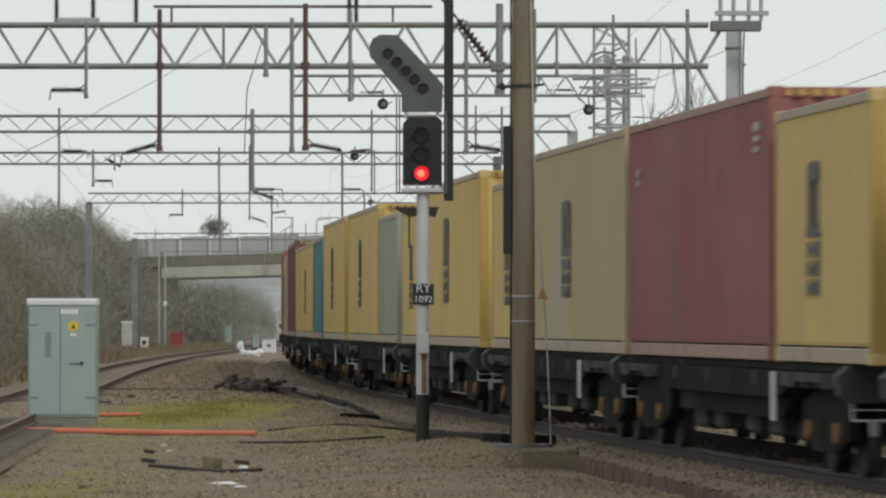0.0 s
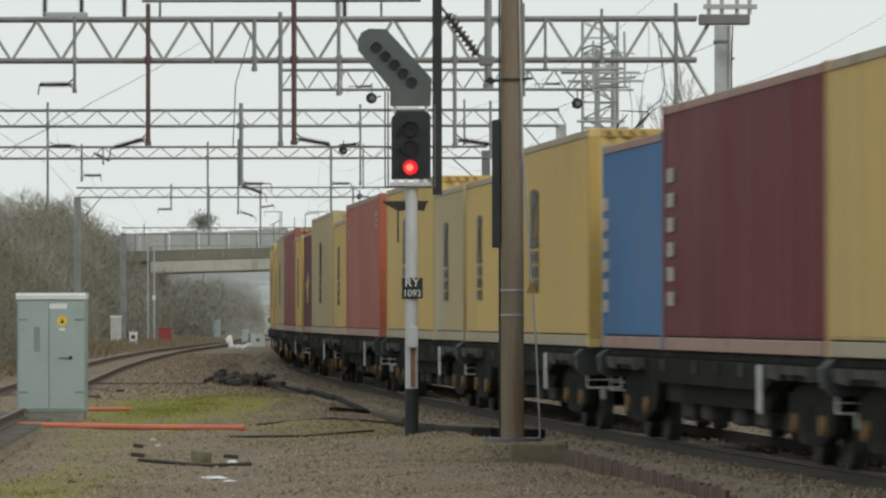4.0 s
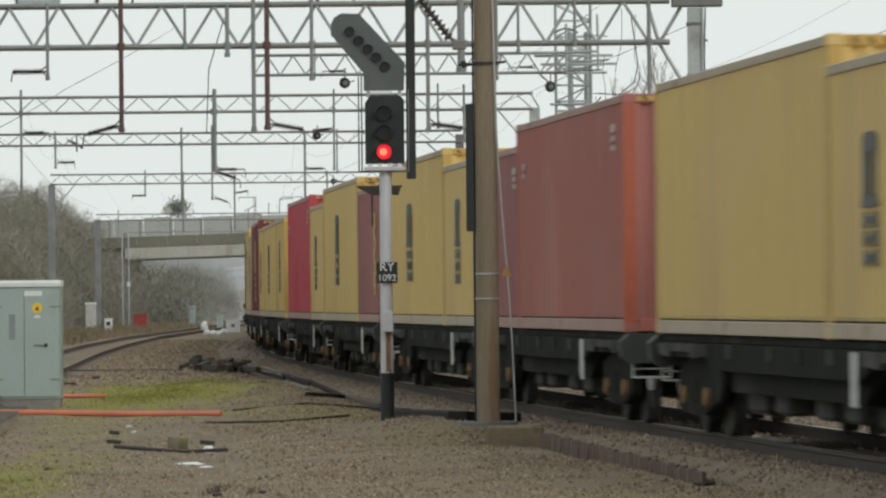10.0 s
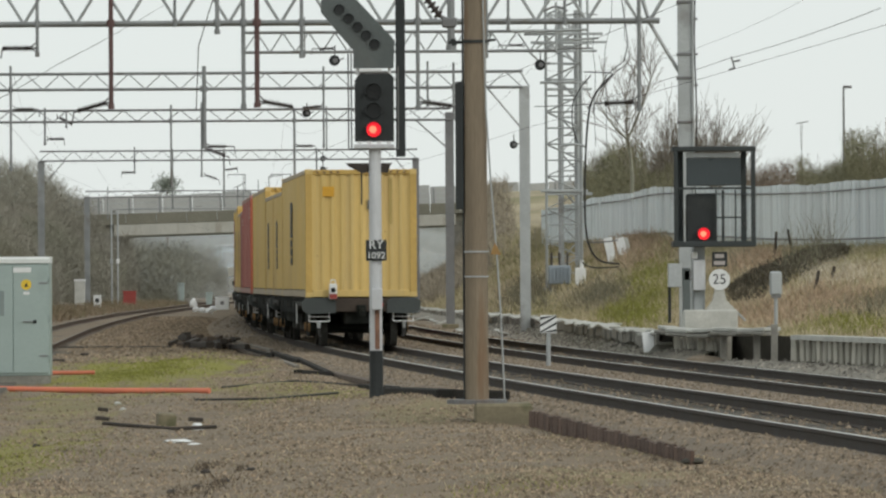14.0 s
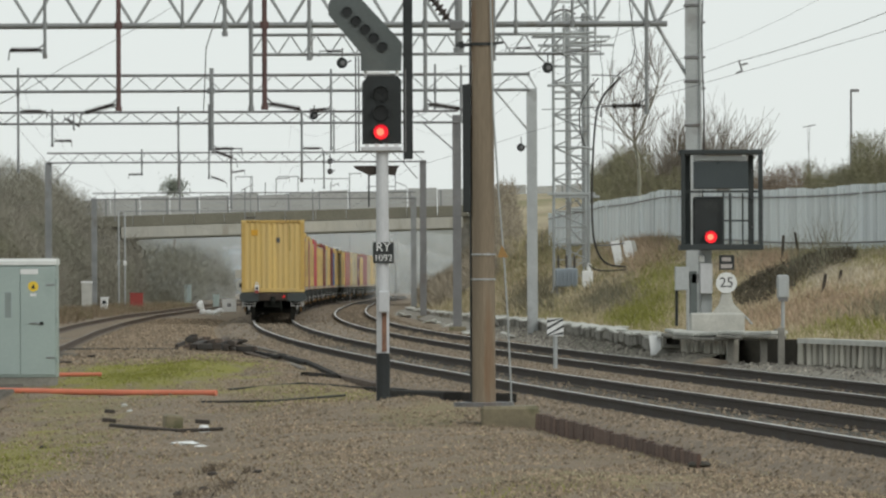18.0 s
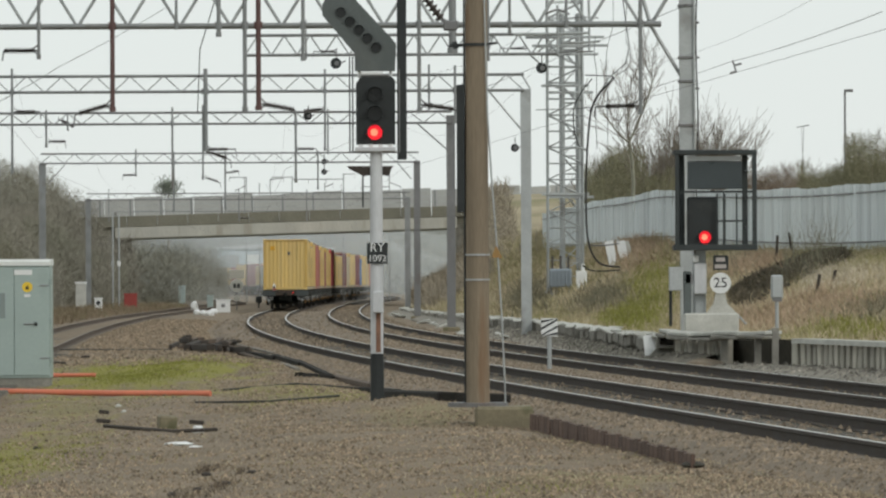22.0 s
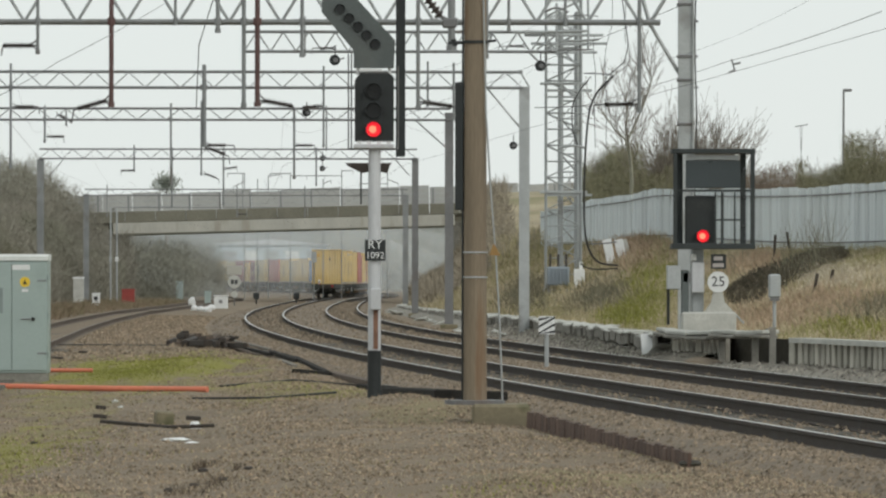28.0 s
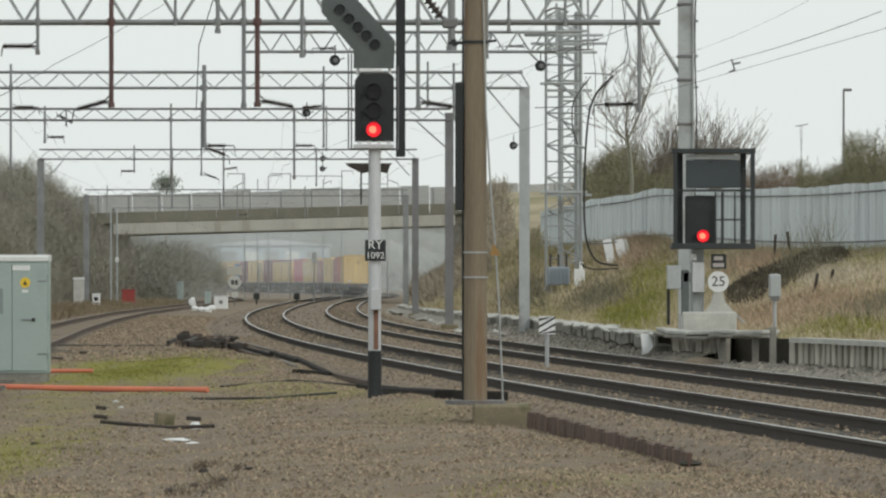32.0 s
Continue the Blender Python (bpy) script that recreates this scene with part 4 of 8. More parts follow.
sw_x, sw_d = 4.34, 221.6
sw = thing("switch_cabinet", pose(sw_x, sw_d, gz(sw_x, sw_d)), "blue-grey finned switch cabinet on legs at the tower", "cabinet")
sw_z = 1.6 - gz(sw_x, sw_d)
SWBLUE = M("blue_grey_paint", (0.27, 0.31, 0.34), 0.6, 0, 0.12, 2, 20, 0.1, stain=(0.18, 0.19, 0.2))
bm = bmesh.new()
bx(bm, -0.42, 0.42, -0.3, 0.3, sw_z - 0.35, sw_z + 0.35, 0.03)
part("body", bm, SWBLUE, sw)
for k in range(6):
    bm = bmesh.new()
    bx(bm, -0.38 + 0.14 * k, -0.34 + 0.14 * k, -0.38, -0.3, sw_z - 0.28, sw_z + 0.28, 0.005)
    part("fin", bm, SWBLUE, sw)
for k in (-0.3, 0.0, 0.3):
    ins = part("insulator", INS_MID, None, sw, "dark ribbed insulator")
    ins.matrix_basis = pose(k, 0, sw_z + 0.34, 0, -90, 0)
for k in (-0.36, 0.36):
    bm = bmesh.new()
    bx(bm, k - 0.04, k + 0.04, -0.05, 0.05, -0.3, sw_z - 0.34)
    part("leg", bm, GALV_MID, sw)


# ---------- wires ----------
def wire(name, pts, r, label, sag=0.0, n=10):
    """A wire through the given supports, hanging a little between them."""
    bm = bmesh.new()
    run = []
    for a, b in zip(pts, pts[1:]):
        a, b = Vector(a), Vector(b)
        for i in range(n):
            t = i / n
            run.append(a.lerp(b, t) - Vector((0, 0, 4 * sag * t * (1 - t))))
    run.append(Vector(pts[-1]))
    tube(bm, run, r, 5)
    return solo(name, bm, CABLE, label, "wire", group="overhead wires")


SUPPORTS = [70, 127.157, 170.096, 204.448, 270.828, 372.388, 440, 500]
for xs_of, off in ((main_x, 0.0), (main_x, 3.4), (siding_x, 0.0)):
    contact, messenger = [], []
    for i, d in enumerate(SUPPORTS):
        x = float(xs_of(d)) + off + (0.2 if i % 2 else -0.2)
        contact.append((x, d, 4.75))
        messenger.append((x, d, 6.0))
    wire("contact_wire", contact, 0.0035, "thin dark contact wire above the rails", 0.02, 6)
    wire("messenger_wire", messenger, 0.0022, "thin dark messenger wire above the contact wire", 0.75, 10)
wire("feeder_wire", [(7.055, 94.79, 5.785), (6.325, 130.336, 6.305), (4.291, 189.579, 7.012)], 0.006, "dark feeder wire with a small clamp", 0.05, 8)
clamp = thing("wire_clamp", pose(6.412, 130.336, 6.18), "dark steel clamp joining two overhead wires", "clamp")
bm = bmesh.new()
rod(bm, (-0.03, 0, 0.17), (0.05, 0, -0.1), 0.018, 6)
part("dropper", bm, GALV_DARK, clamp)
bm = bmesh.new()
rod(bm, (0.0, 0, 0.05), (0.17, 0, 0.09), 0.022, 6)
part("upper_arm", bm, GALV_DARK, clamp)
bm = bmesh.new()
rod(bm, (-0.09, 0, -0.13), (0.06, 0, -0.07), 0.022, 6)
part("lower_arm", bm, GALV_DARK, clamp)
wire("feeder_wire", [(-6.587, 139.025, 7.96), (-6.84, 104.269, 5.297), (-6.492, 80.207, 3.736)], 0.006, "thin slanting feeder wire", 0.03, 8)
wire("stay_wire", [(-5.771, 148.955, 8.681), (-6.171, 148.955, 7.396), (-7.048, 168.175, 6.306)], 0.014, "thin hanging stay with insulators", 0.0, 4)
wire("tower_cable", [(4.267, 173.781, 6.467), (4.85, 173.781, 7.467), (5.35, 173.781, 7.884), (5.467, 173.781, 8.384), (5.267, 173.781, 9.884)], 0.016, "loose dark cable looping from the tower", 0.0, 4)


def hung(name, pts, r, label, s, mat=None):
    """A cable or rod that curves smoothly through points of the upright plane at one distance."""
    p = [Vector(((x - 784) / s, 10426.866 / s, 1.467 - (y - 495) / s)) for x, y in pts]
    q = [p[0] * 2 - p[1]] + p + [p[-1] * 2 - p[-2]]
    run = []
    for a, b, c, e in zip(q, q[1:], q[2:], q[3:]):
        for k in range(4):
            f = k / 4
            run.append(0.5 * (2 * b + (c - a) * f + (2 * a - 5 * b + 4 * c - e) * f * f + (3 * b - a - 3 * c + e) * f ** 3))
    run.append(p[-1])
    bm = bmesh.new()
    tube(bm, run, r, 6)
    return solo(name, bm, mat or CABLE, label, "cable" if mat is None else "rod", group="cables at the tower")


hung("tower_cable", ((1086, 134), (1060, 160), (1046, 186), (1039, 230), (1035, 300), (1034, 380), (1038, 425), (1048, 452), (1064, 466), (1094, 470)), 0.030, "thick dark cable looping down the tower", 60)
hung("tower_cable", ((1028, 466), (1038, 474), (1060, 477), (1094, 475)), 0.022, "dark cable lying at the tower foot", 60)
hung("tower_rod", ((1036, 432), (1070, 431), (1092, 428)), 0.022, "thin dark bar beside the leaning boards", 60, GALV_DARK)
hung("tower_cable", ((1052, 62), (1050, 95), (1054, 130), (1052, 200), (1054, 262)), 0.011, "thin cable hanging beside the tower", 47)
hung("tower_cable", ((1084, -20), (1083, 40), (1077, 66), (1071, 100), (1073, 180), (1073, 262)), 0.010, "thin hanging wire beside the tower", 47)
hung("tower_cable", ((1108, -10), (1106, 66), (1113, 84), (1114, 104), (1106, 120), (1090, 130)), 0.011, "thin looping wire beside the tower", 47)
hung("tower_cable", ((1034, 130), (1058, 131), (1080, 132), (1083, 137), (1072, 150), (1056, 164)), 0.020, "short dark cable bend at the tower", 47)
hung("tower_cable", ((1024, 260), (1014, 230), (1013, 190), (1022, 168), (1034, 150), (1046, 136)), 0.022, "dark cable bend on the tower", 47)
hung("tower_rod", ((946, 191), (1010, 189), (1072, 186)), 0.018, "long thin rod across the tower", 47, GALV_DARK)
hung("tower_rod", ((966, 92), (1000, 89), (1048, 88)), 0.030, "dark rod across the tower", 47, GALV_DARK)
hung("tower_rod", ((906, 57), (960, 57), (1040, 55)), 0.050, "thick arm across the tower", 47, GALV)
hung("tower_rod", ((996, 73), (1030, 72), (1060, 70)), 0.050, "pale short arm on the tower", 47, GALV)


hung("tower_rod", ((985, 6), (985, 40), (985, 92)), 0.045, "upright pale tube at the head of the tower", 47, GALV)
hung("tower_rod", ((1040, -10), (1041, 30), (1041, 88)), 0.045, "upright pale tube at the head of the tower", 47, GALV)
hung("tower_rod", ((962, 22), (985, 14), (1006, 22)), 0.04, "dark switch arm at the head of the tower", 47, GALV_DARK)
hung("tower_rod", ((950, 88), (972, 72), (990, 58)), 0.035, "slanting brace at the head of the tower", 47, GALV)
hung("tower_rod", ((1012, 28), (1036, 27), (1058, 29)), 0.02, "thin rod at the head of the tower", 47, GALV_DARK)
hung("tower_rod", ((962, 148), (985, 148), (1012, 147)), 0.03, "pale bar across the tower", 47, GALV)
hung("tower_rod", ((990, 262), (1015, 258), (1036, 262)), 0.05, "pale bar across the tower", 47, GALV)


def tension_wheel(x, d, z, r):
    t = thing("tension_wheel", pose(x, d, z), "dark round tensioning wheel hung from the overhead line", "pulley wheel", "tensioning wheels")
    bm = bmesh.new()
    disc(bm, (0, 0, 0), (0.3, 1, 0), r, 0.10, 18, r * 0.9)
    part("wheel", bm, BLACK, t)
    bm = bmesh.new()
    disc(bm, (0.02, -0.07, 0), (0.3, 1, 0), r * 0.45, 0.05, 12)
    part("hub", bm, GALV_DARK, t)
    bm = bmesh.new()
    rod(bm, (r * 0.6, 0, 0), (r * 1.7, 0, r * 0.4), 0.02, 5)
    rod(bm, (0, 0.08, 0), (0, 0.08, r * 2.6), 0.02, 5)
    part("hanger", bm, GALV_DARK, t)


for x, y, s, r in ((593, 107, 61, 0.16), (957, 117, 61, 0.16), (543, 200, 51, 0.14), (571, 281, 38.5, 0.13), (571, 299, 38.5, 0.13), (909, 258, 51, 0.14)):
    tension_wheel((x - 784) / s, 10426.866 / s, 1.467 - (y - 495) / s, r)


# black drop post with an insulator string, hung from a beam above the view
d0 = 93.097
hp = thing("hanging_post", pose(-0.67, d0, 0), "black steel drop post hung from an overhead beam", "drop post")
bm = bmesh.new()
bx(bm, -0.075, 0.075, -0.075, 0.075, 3.405, 7.315, 0.01)
part("post", bm, BLACK, hp)
bm = bmesh.new()
bx(bm, -10.5, 11.3, -0.12, 0.12, 7.315, 7.449, 0.02)
part("beam", bm, GALV_DARK, hp)
for xp in (-10.4, 11.2):
    bm = bmesh.new()
    bx(bm, xp - 0.15, xp + 0.15, -0.15, 0.15, -0.4, 7.315, 0.02)
    part("beam_post", bm, GALV_DARK, hp)
st = thing("insulator_string", pose(0, d0, 0), "slanting string of dark ribbed insulators", "insulator")
bm = bmesh.new()
p0, p1 = Vector((-0.518, 0, 6.262)), Vector((-0.036, 0, 5.619))
lathe(bm, p0, p1, ribs(9, 0.085), 12)
part("insulator", bm, INSUL, st)
bm = bmesh.new()
rod(bm, p1, (0.143, 0, 5.53), 0.03, 6)
bx(bm, -0.009, 0.214, -0.1, 0.1, 5.592, 5.44, 0.02)
part("clamp", bm, GALV_DARK, st)
bm = bmesh.new()
rod(bm, p0, (-0.929, 0, 6.78), 0.02, 6)
part("stay_rod", bm, GALV_DARK, st)


# ---------- the freight train ----------
def corrugated(length, height, pitch=0.278, depth=0.036, x=0.0, along="y"):
    """A wall of trapezoid ribs, standing along y (or x), from z 0 to height."""
    prof = []
    n = max(1, int(length / pitch))
    p = length / n
    for i in range(n):
        a = -length / 2 + i * p
        prof += [(a, 0), (a + 0.25 * p, 0), (a + 0.5 * p, depth), (a + 0.75 * p, depth)]
    prof.append((length / 2, 0))
    v, f = [], []
    for a, o in prof:
        for z in (0, height):
            v.append((o, a, z) if along == "y" else (a, o, z))
    for i in range(len(prof) - 1):
        f.append((2 * i, 2 * i + 2, 2 * i + 3, 2 * i + 1))
    return v, f


WID = 2.438
HI, STD, LONG, SHORT = 2.80, 2.52, 12.19, 6.06
box_cache = {}


def box_meshes(length, height):
    key = (length, height)
    if key in box_cache:
        return box_cache[key]
    ms = {}
    blank = PAINT["yellow"]
    v, f = corrugated(length - 0.3, height - 0.285)
    v = [(x - WID / 2 + 0.012, y, z + 0.175) for x, y, z in v]
    ms["side_panel"] = soup("side_panel", v, f, blank)
    ms["side_panel_far"] = soup("side_panel", [(-x, y, z) for x, y, z in v], f, blank)
    v, f = corrugated(WID - 0.3, height - 0.26, 0.195, 0.045, along="x")
    v = [(x, y - length / 2 + 0.012, z + 0.15) for x, y, z in v]
    ms["end_wall"] = soup("end_wall", v, f, blank)
    ms["end_wall_far"] = soup("end_wall", [(x, -y, z) for x, y, z in v], f, blank)
    bm = bmesh.new()
    bx(bm, -WID / 2 + 0.04, WID / 2 - 0.04, -length / 2 + 0.04, length / 2 - 0.04, height - 0.05, height - 0.02)
    ms["roof"] = tomesh("roof", bm, blank)
    # raised past the rails so its black paints the panel's shadow line
    bm = bmesh.new()
    bx(bm, -WID / 2 + 0.03, WID / 2 - 0.03, -length / 2 + 0.09, length / 2 - 0.09, 0.05, 0.21)
    ms["floor_frame"] = tomesh("floor_frame", bm, WAGON)
    for sx in (-1, 1):
        for name, z0, z1 in (("bottom_rail", 0.0, 0.155), ("top_rail", height - 0.12, height - 0.015)):
            bm = bmesh.new()
            bx(bm, sx * WID / 2, sx * (WID / 2 - 0.06), -length / 2 + 0.16, length / 2 - 0.16, z0 + 0.01, z1, 0.01)
            ms[name + str(sx)] = tomesh(name, bm, blank)
    for sy in (-1, 1):
        for name, z0, z1 in (("end_sill", 0.0, 0.16), ("end_header", height - 0.13, height - 0.01)):
            bm = bmesh.new()
            bx(bm, -WID / 2 + 0.16, WID / 2 - 0.16, sy * length / 2, sy * (length / 2 - 0.08), z0 + 0.01, z1, 0.01)
            ms[name + str(sy)] = tomesh(name, bm, blank)
        for sx in (-1, 1):
            bm = bmesh.new()
            bx(bm, sx * WID / 2, sx * (WID / 2 - 0.15), sy * length / 2, sy * (length / 2 - 0.15), 0.1, height - 0.1, 0.012)
            ms["corner_post%d%d" % (sx, sy)] = tomesh("corner_post", bm, blank)
            for q, z in enumerate((0.0, height - 0.118)):
                bm = bmesh.new()
                bx(bm, sx * (WID / 2 + 0.003), sx * (WID / 2 - 0.16), sy * (length / 2 + 0.003), sy * (length / 2 - 0.178), z, z + 0.118, 0.012)
                ms["corner_casting%d%d%d" % (sx, sy, q)] = tomesh("corner_casting", bm, blank)
    box_cache[key] = ms
    return ms


def marks(kind, length, height, sx):
    """Plain painted shapes on the side, standing a little proud of the ribs."""
    bm = bmesh.new()
    x0, x1 = sx * (WID / 2 - 0.004), sx * (WID / 2 + 0.004)
    w = 1.4 if length > 8 else 1.05
    h = height
    if kind in ("tall", "low"):
        # an upright column of plain shapes: a tall hollow arch on a foot, over three smaller blocks
        top = 0.775 * h if kind == "tall" else 0.73 * h
        bot = 0.275 * h
        run = top - bot
        c = 0.08 * length
        h1 = 0.58 * run
        w *= 0.86
        prism(bm, [(c - 0.42 * w, top - 0.26 * h1), (c - 0.42 * w, top - 0.07 * h1), (c - 0.2 * w, top), (c + 0.2 * w, top), (c + 0.42 * w, top - 0.07 * h1), (c + 0.42 * w, top - 0.26 * h1)], "x", x0, x1)
        bx(bm, x0, x1, c + 0.02 * w, c + 0.42 * w, top - 0.86 * h1, top - 0.26 * h1)
        bx(bm, x0, x1, c - 0.42 * w, c - 0.30 * w, top - 0.86 * h1, top - 0.26 * h1)
        prism(bm, [(c - 0.5 * w, top - h1), (c - 0.5 * w, top - 0.93 * h1), (c - 0.25 * w, top - 0.84 * h1), (c + 0.42 * w, top - 0.84 * h1), (c + 0.5 * w, top - 0.93 * h1), (c + 0.5 * w, top - h1)], "x", x0, x1)
        cell = 0.125 * run
        for i, lean in enumerate((0.25, -0.25, 0.1)):
            z = top - h1 - 0.035 * run - i * (cell + 0.02 * run)
            bx(bm, x0, x1, c - 0.42 * w, c - 0.14 * w, z - cell, z)
            bx(bm, x0, x1, c + 0.2 * w, c + 0.42 * w, z - cell, z)
            prism(bm, [(c - 0.14 * w, z - cell * (0.5 + lean)), (c - 0.14 * w, z - cell * (0.05 + lean if lean > 0 else 0.05)), (c + 0.2 * w, z - cell * (0.5 - lean)), (c + 0.2 * w, z - cell * min(0.98, 0.95 - lean))], "x", x0, x1)
    elif kind == "column" and length > 8:
        c = -0.05 * length
        bx(bm, x0, x1, c - 0.5, c + 0.5, 0.46 * h, 0.80 * h)
        for i in range(4):
            z = h * (0.43 - 0.075 * i)
            bx(bm, x0, x1, c - 0.42 + 0.1 * (i % 2), c + 0.42 - 0.14 * (i % 3), z - 0.15, z)
    elif kind == "column":
        c = -0.30 * length if length < 8 else -0.05 * length
        for i in range(7):
            z = h * (0.80 - 0.085 * i)
            bx(bm, x0, x1, c - 0.27, c + 0.27, z - 0.055, z)
            bx(bm, x0, x1, c + (0.09 if i % 2 else -0.27), c + (0.27 if i % 2 else -0.09), z - 0.21, z - 0.055)
            bx(bm, x0, x1, c - 0.06, c + 0.05, z - 0.21, z - 0.055)
    elif kind == "codes":
        for c, z, ww, hh in ((0.42, 0.80, 0.3, 0.08), (0.42, 0.75, 0.3, 0.06), (-0.42, 0.88, 0.45, 0.09), (-0.42, 0.83, 0.4, 0.06), (-0.42, 0.79, 0.4, 0.06)):
            bx(bm, x0, x1, c * length - ww / 2, c * length + ww / 2, z * h - hh, z * h)
    elif kind == "letters":
        for i in range(6):
            z = h * (0.74 - 0.10 * i)
            bx(bm, x0, x1, 0.44 * length - 0.3, 0.44 * length + 0.3, z - 0.16, z)
    elif kind == "star":
        # a four-pointed star beside a short upright bar
        mid = 0.47 * h
        star = [(0.0, mid + 0.15 * h), (0.35, mid + 0.05 * h), (1.35, mid + 0.01 * h), (0.45, mid - 0.05 * h), (0.3, mid - 0.17 * h), (-0.2, mid - 0.17 * h), (-0.35, mid - 0.05 * h), (-1.2, mid + 0.06 * h), (-0.4, mid + 0.09 * h)]
        prism(bm, star, "x", x0, x1)
    return bm


mark_cache = {}
NAMES = {"yellow": "yellow", "dull": "faded grey-yellow", "red": "brownish-red", "salmon": "salmon-red", "bright": "bright red", "dark": "dark red", "purple": "purple-brown", "blue": "blue", "grey": "grey-green", "teal": "teal"}


def container(u, length, height, color, mark, ink):
    feet = "long" if length > 8 else "short"
    t = thing("shipping_container", pose(0, 0, 1.08), "%s %s corrugated steel container on a flat wagon" % (NAMES[color], feet), "container", "containers on the train")
    for name, me in box_meshes(length, height).items():
        ob = part(me.name.split(".")[0], me, None, t)
        if name.startswith(("bottom_rail", "top_rail")):
            ob.material_slots[0].link = "OBJECT"
            ob.material_slots[0].material = DUST if color in ("yellow", "dull", "grey") else DUST_RED
        elif name != "floor_frame":
            ob.material_slots[0].link = "OBJECT"
            ob.material_slots[0].material = POST_GOLD if color == "yellow" and name.startswith(("corner_post", "end_header")) else POST_RED if color == "salmon" and name.startswith("corner_post") else PAINT[color]
    if mark:
        for sx in (-1, 1):
            key = (mark, length, height, sx, ink.name)
            if key not in mark_cache:
                mark_cache[key] = tomesh("marking", marks(mark, length, height, sx), ink)
            part("marking", mark_cache[key], None, t, "plain painted marking")
    if height == HI and length == LONG and color != "dull":
        for sx in (-1, 1):
            key = ("stripes", sx)
            if key not in mark_cache:
                bm = bmesh.new()
                bx(bm, sx * 0.42, sx * 1.05, -length / 2 - 0.006, -length / 2 + 0.01, height - 0.095, height - 0.035)
                base = tomesh("stripe_base", bm, POST_GOLD)
                bars = []
                for i in range(4):
                    a = 0.46 + 0.15 * i
                    bm = bmesh.new()
                    prism(bm, [(sx * a, height - 0.095), (sx * (a + 0.05), height - 0.095), (sx * (a + 0.09), height - 0.035), (sx * (a + 0.04), height - 0.035)], "y", -length / 2 - 0.010, -length / 2)
                    bars.append(tomesh("warning_stripe", bm, STRIPE))
                mark_cache[key] = base, bars
            part("stripe_base", mark_cache[key][0], None, t, "yellow warning band")
            for bar in mark_cache[key][1]:
                part("warning_stripe", bar, None, t, "slanting dark warning stripe")
    if mark == "star":
        for sx in (-1, 1):
            bm = bmesh.new()
            bx(bm, sx * (WID / 2 + 0.003), sx * (WID / 2 + 0.007), -0.5, 0.05, 0.37 * height, 0.46 * height)
            bx(bm, sx * (WID / 2 + 0.003), sx * (WID / 2 + 0.007), -0.5, 0.05, 0.475 * height, 0.60 * height)
            part("white_bar", bm, INK_WHITE, t, "white upright bar of the marking")
    MOVING.append((t, u + length / 2, 1.08))
    return t


GRIME = M("grey_brake_dust", (0.085, 0.085, 0.078), 0.85, 0, 0.4, 1.5, 14, 0.2, stain=(0.025, 0.025, 0.022), stain_scale=1.2, stain_cut=0.5, spec=0.15)
BEAM_BROWN = M("brown_grimy_end_beam", (0.06, 0.047, 0.038), 0.7, 0, 0.2, 1.5, 15, 0.1, stain=(0.03, 0.028, 0.025), spec=0.2)


